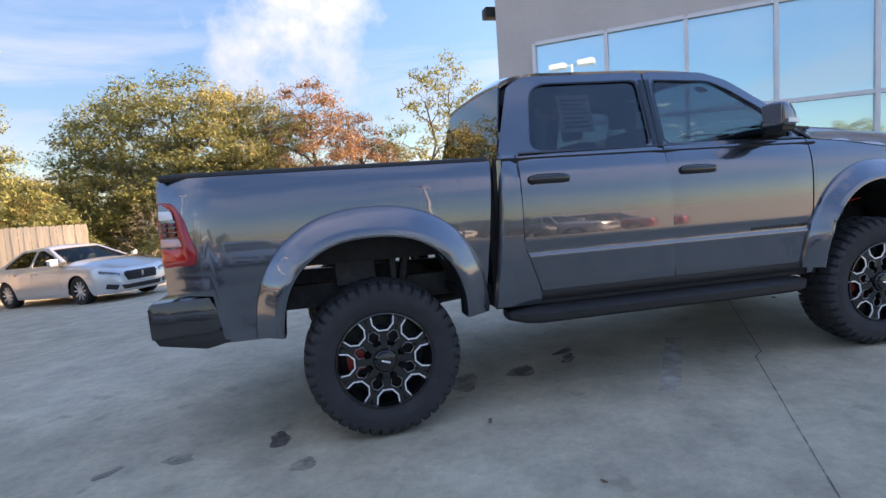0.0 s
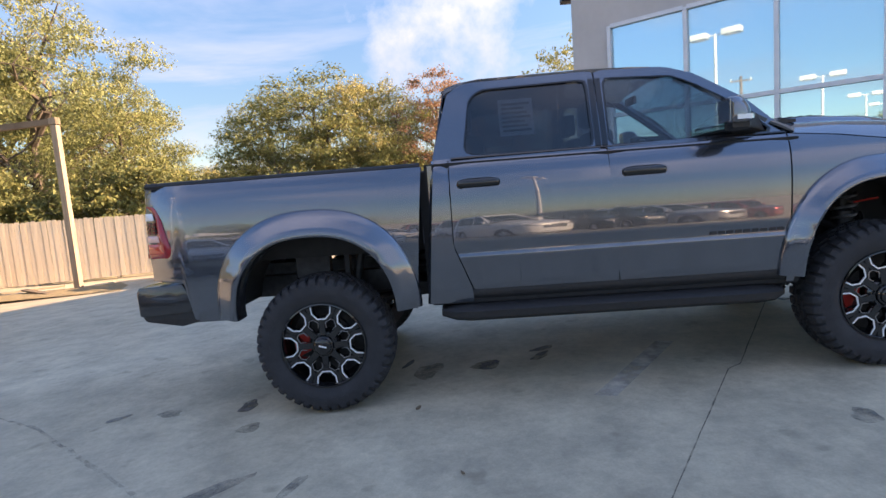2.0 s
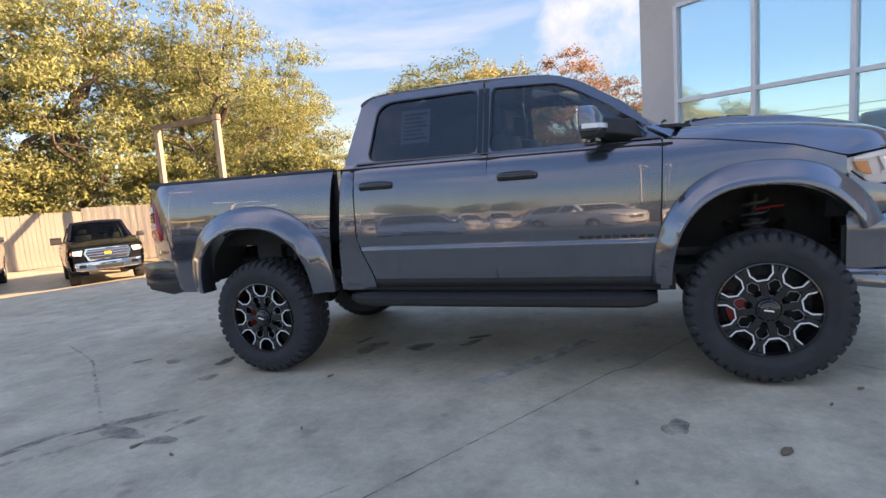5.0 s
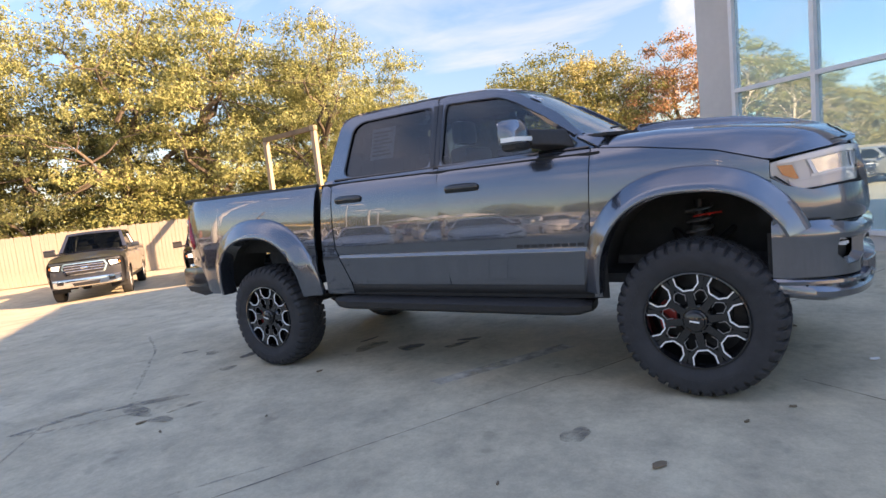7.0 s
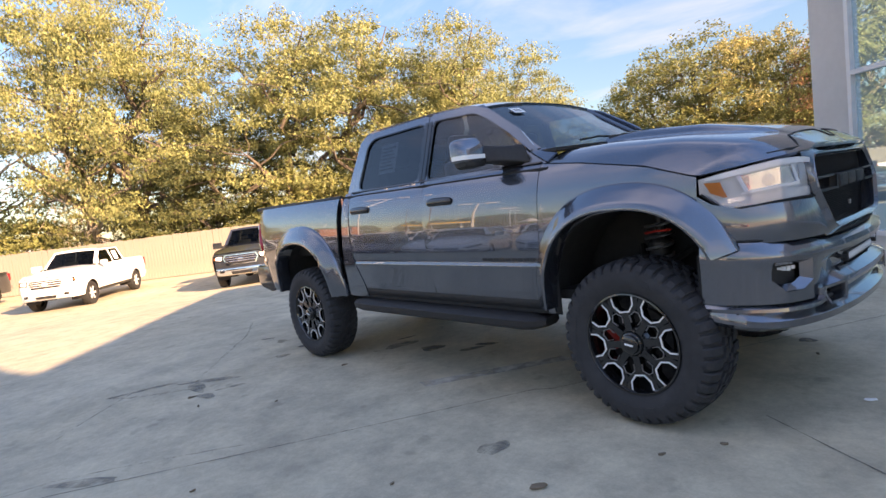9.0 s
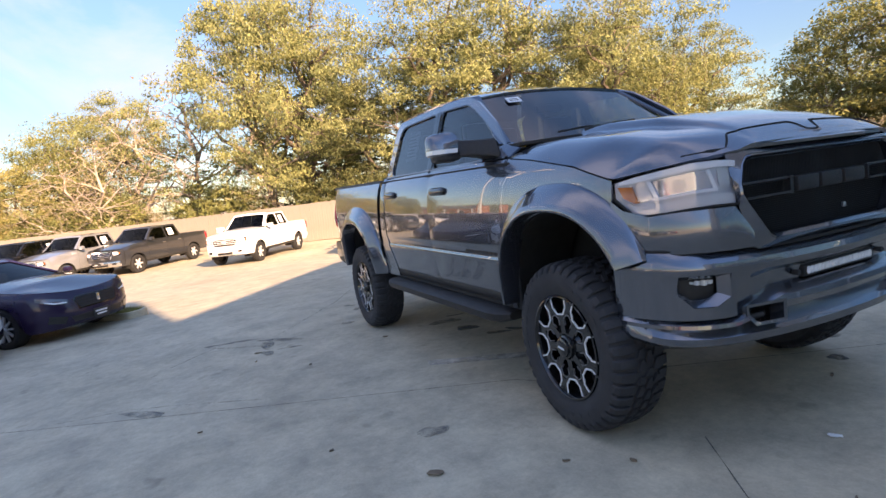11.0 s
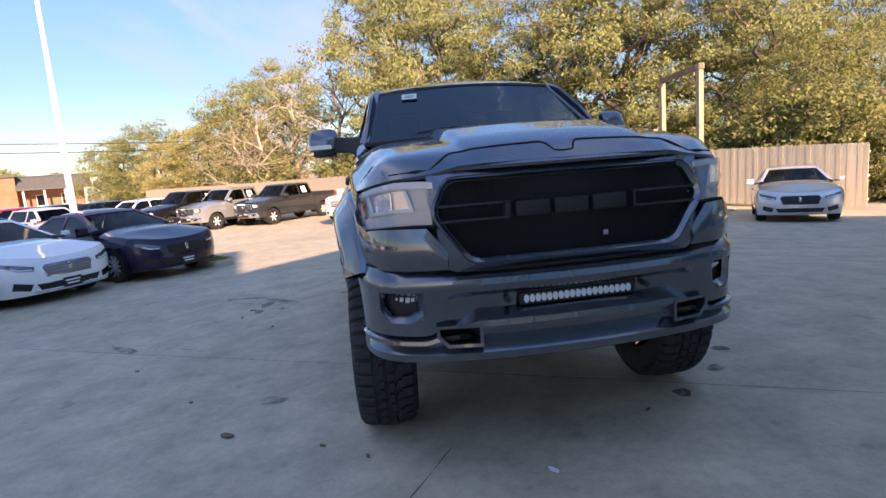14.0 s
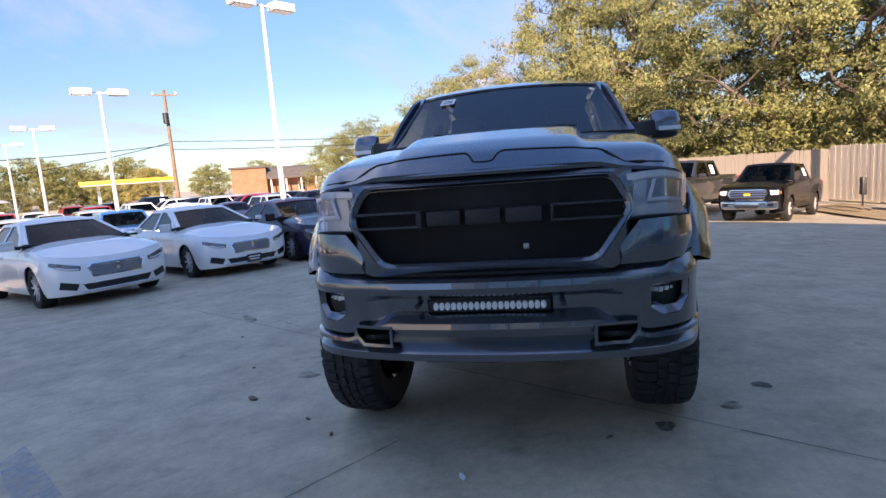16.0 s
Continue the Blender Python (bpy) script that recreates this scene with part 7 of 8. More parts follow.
        li = face("lower_intake", dense([(-0.52, zl + 0.16), (0.52, zl + 0.16), (0.46, zl + 0.06), (-0.46, zl + 0.06)]), 0.008, BLACK_TRIM, "black lower intake")
        for s in (-1, 1):
            face("fog_bezel", dense([(0.56, zl + 0.17), (0.78, zl + 0.23), (0.80, zl + 0.12), (0.60, zl + 0.07)], 3), 0.010, BLACK_GLOSS, "dark fog lamp bezel", mirror=s)
            h = face("head_lamp", dense([(0.50, L - 0.10), (0.66, L - 0.055), (0.86, L + 0.005), (0.87, L - 0.05), (0.70, L - 0.145), (0.52, L - 0.165)]), 0.010, LAMP_DARK, "slim dark head lamp with a pale light strip", mirror=s)
            face("lens", dense([(0.535, L - 0.135), (0.70, L - 0.122), (0.80, L - 0.075), (0.80, L - 0.085), (0.70, L - 0.136), (0.535, L - 0.150)], 3), 0.020, WHITE_LENS, parent=h, mirror=s)
        if look_ == "chrome":
            bm = bmesh.new()
            tube(bm, [(fx(y, zl + 0.06) + 0.02, y, zl + 0.05) for y in span(-0.55, 0.55, 8)], 0.010, 6)
            P("lower_trim", bm, CHROME, parent=li)
    if plate:
        bm = bmesh.new()
        pz = S["lo"] + (0.14 if truck else 0.11)
        box(bm, fx(0, pz) + 0.02, fx(0, pz) + 0.03, -0.155, 0.155, pz - 0.078, pz + 0.078, 0.004)
        pl = P("number_plate", bm, BLACK_TRIM, "dark dealer plate with pale bars")
        for k, (a, b) in enumerate(((-0.12, 0.12), (-0.10, 0.10))):
            bm = bmesh.new()
            box(bm, fx(0, pz) + 0.030, fx(0, pz) + 0.033, a, b, pz + 0.015 - 0.05 * k, pz + 0.04 - 0.05 * k)
            P("plate_bar", bm, PAPER, parent=pl, flat=True)
    # cabin
    ws, rf, rr, rb, rw, zt, zb = S["ws"], S["rf"], S["rr"], S["rb"], S["rw"], S["roof"], S["belt"]
    bm = bmesh.new()
    rows = []
    for x in span(rr - 0.06, rf + 0.06, 10):
        e = (0.03 if truck else 0.050) * (abs(2 * (x - (rr + rf) / 2) / (rf - rr)) ** 2.4)
        rows.append([(x, (rw + 0.035) * u, zt - e - 0.055 * abs(u) ** 2.6) for u in (-1, -0.93, -0.8, -0.4, 0, 0.4, 0.8, 0.93, 1)])
    grid(bm, rows)
    P("roof", bm, thick=0.02, angle=50)
    def pane(xa, xb, za, u, v, up=0.0):
        sg = 1 if xa > xb else -1
        return (lerp(xa, xb, v) - sg * 0.13 * u * u * (1 - v * 0.7) + sg * up * 0.4, u * lerp(W * 0.86, rw + 0.02, v), lerp(za, zt - (0.045 if truck else 0.085), v) + (0.03 if truck else 0.018) * (1 - u * u) * v + up)
    for s in (-1, 1):
        bm = bmesh.new()
        grid(bm, [[pane(ws + 0.06, rf + 0.05, S["cowl"] + 0.02, s * u, v, up) for u, up in ((0.925, 0.004), (0.94, 0.014), (0.98, 0.016), (1.035, 0.004))] for v in span(0.02, 1, 8)])
        P("windscreen_pillar", bm, thick=0.012, angle=50)
    bm = bmesh.new()
    grid(bm, [[pane(ws + 0.06, rf + 0.05, S["cowl"] + 0.02, u, v, 0.010) for v in (0.90, 0.95, 1.02)] for u in span(-1, 1, 10)])
    P("roof_header", bm, thick=0.012, angle=50)
    for nm, xa, xb, gm, za in (("windscreen", ws + 0.06, rf + 0.05, GLASS_CAR2, S["cowl"] + 0.02), ("rear_window", rb - 0.02, rr - 0.05, GLASS_CAR, zb + (0.02 if style != "sedan" else 0.05))):
        bm = bmesh.new()
        grid(bm, [[pane(xa, xb, za, u, v) for v in span(0, 1, 5)] for u in span(-1, 1, 10)])
        P(nm, bm, gm).visible_shadow = False
    bm = bmesh.new()
    box(bm, rb + 0.05, ws - 0.15, -W * 0.84, W * 0.84, S["sill"], zb - 0.06)
    P("cabin_floor", bm, SEAT)
    for y in (-0.38, 0.38):
        for k in (0.30, 0.74):
            x = lerp(ws, rb, k)
            bm = bmesh.new()
            box(bm, x - 0.32, x - 0.18, y - 0.22, y + 0.22, zb - 0.3, zb + 0.20, 0.05)
            box(bm, x - 0.34, x - 0.24, y - 0.12, y + 0.12, zb + 0.22, zb + 0.38, 0.03)
            P("seat", bm, SEAT)
    bm = bmesh.new()
    grid(bm, [[(lerp(ws + 0.10 - 0.14 * u * u, ws - 0.1 - 0.1 * u * u, k), u * W * 0.86, S["cowl"] + 0.006) for k in (0, 1)] for u in span(-1, 1, 8)])
    P("cowl", bm, BLACK_TRIM, thick=0.01)
    # rear
    bm = bmesh.new()
    rows = []
    for u in [-1, -0.95, -0.8, -0.4, 0, 0.4, 0.8, 0.95, 1]:
        rows.append([(x0 - 0.05 * (1 - u * u) + 0.05 * max(0, (z - S["lo"] - 0.3)) * (0 if truck else 1), u * plan(x0) * 0.93, z) for z in span(S["lo"] + 0.05, sh(x0), 6)])
    grid(bm, rows)
    P("tailgate" if truck or style == "suv" else "rear_panel", bm, thick=0.03)
    if truck:
        bm = bmesh.new()
        box(bm, x0 + 0.05, S["bed"], -W * 0.86, W * 0.86, 0.80, 0.84)
        P("bed_floor", bm, DARK_UNDER)
        bm = bmesh.new()
        box(bm, rb - 0.06, rb - 0.02, -W * 0.9, W * 0.9, S["sill"], zb + 0.01)
        P("cab_back", bm)
        bm = bmesh.new()
        box(bm, x0 - 0.16, x0, -W * 0.86, W * 0.86, 0.55, 0.74, 0.03)
        P("rear_bumper", bm, CHROME if look_ == "chrome" else body)
    else:
        bm = bmesh.new()
        xa = rb + 0.02 if style == "sedan" else rr
        if style == "sedan":
            grid(bm, [[(lerp(xa, x0, t), u * plan(lerp(xa, x0, t)) * 0.905, lerp(zb + 0.06, sh(x0) + 0.02, t) + 0.02 * (1 - u * u) - 0.03 * abs(u) ** 6) for u in span(-1, 1, 10)] for t in span(0, 1, 5)])
            P("boot_lid", bm, thick=0.015)
    bm = bmesh.new()
    box(bm, -wb - 0.4, 0.4, -W * 0.8, W * 0.8, S["sill"] - 0.06, S["sill"] + 0.04)
    box(bm, -0.45, 0.5, -W * 0.45, W * 0.45, S["sill"] - 0.04, S["lip"] - 0.1)
    P("underbody", bm, DARK_UNDER)
    return T


def park(ob, x, y, heading, label="", group=""):
    """Sets a vehicle down with its front axle's centre at x, y, following the fall of the ground."""
    a = radians(heading)
    d = Vector((math.cos(a), math.sin(a), 0))
    wb = 3.2
    p0, p1 = Vector((x, y, gz(x, y))), Vector((x - d.x * wb, y - d.y * wb, gz(x - d.x * wb, y - d.y * wb)))
    pitch = -math.atan2(p0.z - p1.z, wb)
    ob.matrix_basis = Matrix.Translation(p0) @ Matrix.Rotation(a, 4, "Z") @ Matrix.Rotation(pitch, 4, "Y")
    if label:
        tagged(ob, label)
    if group:
        tagged(ob, group=group)
    return ob


def another(src, x, y, heading, label, group):
    return park(copy_thing(src, Matrix.Identity(4)), x, y, heading, label, group)


ROW, LOT = "row of parked trucks and cars", "cars in the car park"
white_truck = park(car("pickup_truck", "pickup", P_WHITE, "white crew cab pickup parked before the fence", "truck", "body", True), -17.9, -0.8, -35, group=ROW)
grey_truck = park(car("pickup_truck", "pickup", P_GREY, "dark grey pickup with chrome grille and bumper in the sun", "truck", "chrome", True), -22.2, -5.4, -39, group=ROW)
silver_truck = park(car("pickup_truck", "pickup", P_GUNMETAL, "silver pickup parked beside a dark grey one", "truck", "chrome"), -22.2, -8.1, -37, group=ROW)
black_truck = park(car("pickup_truck", "pickup", P_BLACK, "black pickup in the row before the fence", "truck", "chrome"), -22.4, -10.2, -38, group=ROW)
two_tone = park(car("pickup_truck", "pickup", P_GREY, "charcoal pickup with a bright chrome grille and bumper", "truck", "chrome", True), -13.2, 3.9, -35.5, group=ROW)
small_truck = park(car("pickup_truck", "small", P_BLACK, "black compact pickup with a chrome bar grille", "truck", "chrome"), -10.4, 6.05, -34, group=ROW)
small_truck.scale = (0.92, 0.92, 0.92)
white_suv = park(car("suv", "suv", P_WHITE, "white sport utility car in the row", "car", "body"), -23.3, -12.8, -38, group=ROW)
dark_suv = park(car("suv", "suv", P_BLACK, "black sport utility car in the row", "car", "chrome"), -24.2, -15.4, -38, group=ROW)
red_suv = park(car("suv", "suv", P_RED, "red sport utility car in the row", "car", "body"), -26.0, -20.6, -38, group=ROW)
blue_suv = park(car("suv", "suv", P_BLUE, "bright blue hatchback behind the white sedans", "car", "body"), -9.5, -13.7, 50, group=LOT)
silver_suv = park(car("suv", "suv", P_SILVER, "silver sport utility car in the car park", "car", "body"), -6.6, -15.0, 50, group=LOT)
white_sedan = park(car("sedan", "sedan", P_PEARL, "white luxury sedan with a dark dealer plate", "car", "chrome", True), -3.70, -6.43, 57, group=LOT)
plated = park(car("sedan", "sedan", P_PEARL, "white luxury sedan with a chrome mesh grille", "car", "chrome"), -1.24, -7.5, 62, group=LOT)
navy_sedan = park(car("sedan", "sedan", P_NAVY, "dark violet-blue sedan with a dark dealer plate", "car", "body", True), -5.40, -4.98, 52, group=LOT)
silver_sedan = park(car("sedan", "sedan", P_SILVER, "silver sedan parked before the tan fence", "car", "body"), -4.9, 9.6, -37, group=LOT)
silver_sedan.scale = (0.92, 0.92, 0.92)
for src_, x_, y_, a_, lab_ in ((white_suv, 2.6, -11.8, 52, "white sport utility car in the car park"), (dark_suv, 5.4, -13.0, 52, "black sport utility car in the car park"), (silver_suv, 8.1, -14.2, 52, "silver sport utility car in the car park"),
                               (red_suv, 10.9, -15.4, 52, "red sport utility car in the car park"), (white_sedan, -1.2, -13.4, 56, "white luxury sedan with a dark dealer plate"), (navy_sedan, 1.4, -17.6, 52, "dark violet-blue sedan in the car park")):
    another(src_, x_, y_, a_, lab_, LOT)
another(dark_suv, -25.1, -18.0, -38, "black sport utility car in the row", ROW)
another(silver_suv, -26.9, -23.2, -38, "silver sport utility car in the row", ROW)
another(dark_suv, -27.8, -25.8, -38, "black sport utility car in the row", ROW)
another(white_suv, -28.7, -28.4, -38, "white sport utility car in the row", ROW)
another(black_truck, -29.6, -31.0, -38, "black pickup at the end of the row", ROW)


# ---- marks on the paving ----
def flat_mark(name, outline, m, label, category, lift=0.004, kind="", group=""):
    """A thin patch that follows the ground."""
    bm = bmesh.new()
    cx, cy = sum(p[0] for p in outline) / len(outline), sum(p[1] for p in outline) / len(outline)
    rings = [[((x - cx) * k + cx, (y - cy) * k + cy) for x, y in outline] for k in (1.0, 0.5)]
    v = grid(bm, [[(x, y, gz(x, y) + lift) for x, y in r] for r in rings], close_v=True)
    bm.faces.new(v[-1])
    return tagged(part(name, bm, m, None, label), category=category, kind=kind, group=group)


def blot(seed, x, y, rx, ry, spin=0.0, k=18):
    rnd = random.Random(seed)
    ph = [rnd.uniform(0, 6.28) for _ in range(3)]
    out = []
    for i in range(k):
        a = 2 * math.pi * i / k
        r = 1 + 0.18 * math.sin(2 * a + ph[0]) + 0.12 * math.sin(3 * a + ph[1]) + 0.08 * math.sin(5 * a + ph[2])
        px_, py_ = rx * r * math.cos(a), ry * r * math.sin(a)
        out.append((x + px_ * math.cos(spin) - py_ * math.sin(spin), y + px_ * math.sin(spin) + py_ * math.cos(spin)))
    return out


def streak(name, pts, w, m, label, category, kind="structure", lift=0.003, seed=1):
    """A narrow wandering line on the ground."""
    rnd = random.Random(seed)
    fine = []
    for i in range(len(pts) - 1):
        a, b = Vector(pts[i]), Vector(pts[i + 1])
        n = max(2, int((b - a).length / 0.12))
        fine += [a.lerp(b, j / n) for j in range(n)]
    fine.append(Vector(pts[-1]))
    rows = []
    for i, p in enumerate(fine):
        d = (fine[min(i + 1, len(fine) - 1)] - fine[max(i - 1, 0)]).normalized()
        s = Vector((-d.y, d.x))
        q = p + s * rnd.uniform(-0.25, 0.25) * w
        h = w * 0.5 * rnd.uniform(0.6, 1.25)
        rows.append([(q.x + s.x * o, q.y + s.y * o, gz(q.x, q.y) + lift) for o in (-h, h)])
    bm = bmesh.new()
    grid(bm, rows)
    return tagged(part(name, bm, m, None, label), category=category, kind=kind)


WET = worn("damp_stain", (0.19, 0.18, 0.16), 8, 0.34, 0.80)
FAINT = worn("faint_old_stain", (0.25, 0.235, 0.21), 9, 0.42, 0.95)
for i, (x, y, rx, ry, m) in enumerate((
        (1.08, -0.31, 0.13, 0.09, STAIN), (1.56, -0.02, 0.10, 0.05, STAIN), (1.52, -0.20, 0.12, 0.045, STAIN), (0.62, -0.34, 0.15, 0.12, WET),
        (-0.68, -0.75, 0.10, 0.07, STAIN), (-1.26, -0.78, 0.10, 0.06, WET), (-0.53, -1.14, 0.09, 0.06, WET), (-1.64, -0.80, 0.08, 0.04, WET),
        (0.44, -0.13, 0.09, 0.03, STAIN), (3.10, -1.62, 0.09, 0.075, WET), (-0.38, -2.12, 0.22, 0.07, WET), (0.02, -2.17, 0.11, 0.06, WET),
        (-0.50, -1.95, 0.30, 0.06, WET), (0.0, -1.92, 0.12, 0.04, WET), (3.76, 1.24, 0.05, 0.06, STAIN), (3.45, 1.5, 0.05, 0.05, STAIN), (4.02, 0.84, 0.05, 0.06, STAIN),
        (1.05, -3.31, 0.25, 0.06, WET), (-0.95, -2.45, 0.28, 0.05, WET))):
    flat_mark("oil_stain" if m is STAIN else "damp_stain", blot(i, x, y, rx, ry, 0.4 * (i % 5)), m, "dark oil drip stain on the concrete" if m is STAIN else "faint dark stain on the concrete", "stain", 0.0035 + 0.0006 * (i % 4), group="stains on the paving")
streak("joint", [(2.86, -0.72), (2.74, -0.80), (1.80, -2.30), (0.6, -4.2), (-0.6, -6.1)], 0.008, CRACK, "thin sawn joint in the concrete", "joint", seed=2)
streak("joint", [(4.19, -0.58), (4.64, -0.88), (5.3, -1.32), (6.2, -1.9)], 0.007, CRACK, "thin sawn joint in the concrete", "joint", seed=3)
streak("joint", [(2.86, -0.72), (3.6, 0.45), (5.0, 2.66)], 0.008, CRACK, "thin sawn joint in the concrete", "joint", seed=4)
streak("crack", [(-3.3, -0.3), (-2.3, -0.8), (-1.5, -1.4), (-0.62, -2.05)], 0.03, FAINT, "dotted dark drip line over the concrete", "crack", seed=5)
streak("crack", [(-0.3, -2.08), (-0.79, -2.59), (-1.1, -2.75)], 0.05, FAINT, "dark seepage streak over the concrete", "crack", seed=6)
streak("crack", [(0.55, -4.26), (0.81, -3.42), (1.16, -2.9), (1.55, -2.41)], 0.022, FAINT, "dark hairline crack in the concrete", "crack", seed=7)
streak("crack", [(-0.1, -3.4), (-0.65, -2.9), (-1.05, -2.5), (-0.63, -1.96)], 0.022, FAINT, "dark hairline crack in the concrete", "crack", seed=8)
flat_mark("worn_paint_mark", [(1.76, -1.06), (1.90, -1.10), (2.62, -0.12), (2.48, -0.08)], OLD_LINE, "worn pale remains of a bay line", "paint mark", 0.003)
flat_mark("worn_blue_mark", [(4.28, -2.98), (4.52, -2.90), (5.05, -2.15), (4.85, -2.1)], BLUE_LINE, "worn blue paint mark on the concrete", "paint mark", 0.003)
_dr = random.Random(9)
for i, (x, y, s) in enumerate(((0.60, -1.04, 0.03), (0.26, -2.32, 0.022), (-0.09, -2.26, 0.04), (3.58, -1.82, 0.05), (4.13, -1.01, 0.02), (3.92, -1.25, 0.018), (4.16, 0.54, 0.02), (4.58, -0.17, 0.03), (2.9, -2.2, 0.015), (1.9, -2.9, 0.015), (0.9, -1.9, 0.015), (4.9, -0.6, 0.012))):
    bm = bmesh.new()
    o = blot(50 + i, 0, 0, s, s * 0.42, _dr.uniform(0, 3), 9)
    prism(bm, o, 2, 0.0, 0.008)
    for v in bm.verts:
        v.co.z += 0.25 * abs(v.co.x) * _dr.uniform(0, 1)
    ob = part("dry_leaf", bm, PAPER if i == 7 else TIMBER_DARK, None, "small dark curled leaf on the concrete")
    tagged(ob, category="litter", group="litter on the paving")
    ob.matrix_basis = Matrix.Translation((x, y, gz(x, y) + 0.003))

# ---- planted island at the bay end ----
def island():
    root = thing("planting_island", Matrix.Identity(4), "kerbed island of dry straw-coloured grass at the bay end", "planting bed")
    o = fillet([(-9.6, -5.35), (-5.75, -3.55), (-5.45, -3.85), (-6.0, -4.5), (-9.2, -6.4)], 0.35, 6)
    cx, cy = -7.2, -4.6
    bm = bmesh.new()
    inner = [((x - cx) * 0.93 + cx, (y - cy) * 0.90 + cy) for x, y in o]
    grid(bm, [[(x, y, gz(x, y) - 0.05), (x, y, gz(x, y) + 0.12), (a, b, gz(a, b) + 0.12), (a, b, gz(a, b) - 0.02)] for (x, y), (a, b) in zip(o, inner)], close_u=True)
    part("kerb", bm, CONCRETE, root, "pale concrete kerb", angle=30)
    bm = bmesh.new()
    v = grid(bm, [[((x - cx) * k + cx, (y - cy) * k + cy, gz(x, y) + 0.08 + 0.05 * (1 - k)) for x, y in inner] for k in (1.0, 0.6, 0.2)], close_v=True)
    bm.faces.new(v[-1])
    part("soil", bm, MULCH, root)
    rnd = random.Random(4)
    co, fc = [], []
    for i in range(5200):
        a, b = rnd.choice(inner)
        k = math.sqrt(rnd.random())
        x, y = (a - cx) * k + cx + rnd.gauss(0, 0.05), (b - cy) * k + cy + rnd.gauss(0, 0.05)
        z = gz(x, y) + 0.08
        h, an = rnd.uniform(0.03, 0.09), rnd.uniform(0, 6.28)
        w = 0.006
        n = len(co)
        dx, dy = math.cos(an), math.sin(an)
        co += [(x - dx * w, y - dy * w, z), (x + dx * w, y + dy * w, z), (x + dy * h * 0.5, y - dx * h * 0.5, z + h)]
        fc.append((n, n + 1, n + 2))
    me = bpy.data.meshes.new("grass")
    me.from_pydata(co, [], fc)
    me.materials.append(GRASS)
    g = new("grass", me)
    g.parent = root
    tagged(g, kind="stuff")


island()


# ---- bits at the foot of the timber frame ----
def gate_clutter():
    z = gz(-11, 10)
    bm = bmesh.new()
    o = [(-15.6, 8.9), (-7.7, 8.6), (-8.5, 10.2), (-9.6, 11.6), (-16.0, 10.9)]
    grid(bm, [[(x, y, gz(x, y) + 0.004), (x, y, gz(x, y) + 0.006)] for x, y in o], close_u=True)
    bm.faces.new([bm.verts.new((x, y, gz(x, y) + 0.006)) for x, y in o])
    tagged(part("dirt_patch", bm, MULCH, None, "bare sandy dirt before the fence"), category="ground", kind="structure")
    bm = bmesh.new()
    prism(bm, [(0, -0.12), (2.4, 0.02), (2.35, 0.16), (-0.05, 0.06)], 2, 0.0, 0.04)
    b = part("loose_board", bm, TIMBER, None, "loose timber board lying on the dirt")
    tagged(b, category="board")
    b.matrix_basis = Matrix.Translation((-13.2, 10.1, z + 0.04)) @ Matrix.Rotation(0.5, 4, "Z")
    bm = bmesh.new()
    prism(bm, [(0, -0.1), (2.0, -0.1), (2.0, 0.06), (0, 0.06)], 2, 0.0, 0.04)
    b = part("loose_board", bm, TIMBER_DARK, None, "dark loose board lying across another")
    tagged(b, category="board")
    b.matrix_basis = Matrix.Translation((-11.8, 10.6, z + 0.085)) @ Matrix.Rotation(-0.6, 4, "Z")
    bm = bmesh.new()
    tube(bm, [(-13.3 + 0.9 * math.cos(a) * (1 + 0.1 * a), 9.6 + 0.35 * math.sin(a), z + 0.05 + 0.004 * a) for a in np.linspace(0, 7.5, 40)], 0.018, 6)
    tagged(part("hose", bm, TIMBER_DARK, None, "coiled garden hose on the dirt"), category="hose")
    bm = bmesh.new()
    box(bm, -14.75, -14.55, 10.75, 10.9, z + 0.35, z + 0.95, 0.01)
    cyl(bm, (-14.65, 10.82, z - 0.1), (-14.65, 10.82, z + 0.4), 0.03)
    tagged(part("utility_box", bm, STEEL_DARK, None, "small grey utility box on a short post"), category="box")


gate_clutter()


# ---- lamp posts, utility pole and the far side of the road ----
street_lamp((-12.21, -9.41), 7.72 - gz(-12.21, -9.41), "tall white lamp post with two square heads", 1.02, 1.25)
street_lamp((-17.1, -20.78), 6.4 - gz(-17.1, -20.78), "white twin-head car park lamp post", 0.9, 1.25)
street_lamp((-24.8, -32.97), 6.15 + 0.85, "white twin-head car park lamp post", 0.8, 1.25)
street_lamp((-32.9, -44.5), 6.24 + 0.85, "white twin-head car park lamp post", 0.8, 1.3)
street_lamp((3.5, -17.0), 8.3, "tall white lamp post with two square heads", 0.3, 1.25)


def utility_pole(x, y, h):
    root = thing("utility_pole", Matrix.Translation((x, y, -0.9)), "weathered wooden utility pole with a transformer", "utility pole")
    bm = bmesh.new()
    cyl(bm, (0, 0, 0), (0, 0, h), 0.19, 0.12, 10)
    part("pole", bm, POLE_WOOD, root)
    bm = bmesh.new()
    box(bm, -0.06, 0.06, -1.0, 1.0, h - 0.5, h - 0.38, 0.0, Matrix.Rotation(0.6, 4, "Z"))
    part("cross_arm", bm, POLE_WOOD, root)
    bm = bmesh.new()
    cyl(bm, (0.32, 0.1, h - 2.9), (0.32, 0.1, h - 2.0), 0.24, 0.24, 14)
    part("transformer", bm, STEEL_DARK, root, "grey transformer can")
    for k in range(3):
        bm = bmesh.new()
        q = Matrix.Rotation(0.6, 3, "Z") @ Vector((0, -0.9 + 0.9 * k, h - 0.38))
        cyl(bm, q, q + Vector((0, 0, 0.2)), 0.05, 0.03, 8)
        part("insulator", bm, POLE_WHITE, root)


utility_pole(-37.4, -32.2, 11.0)


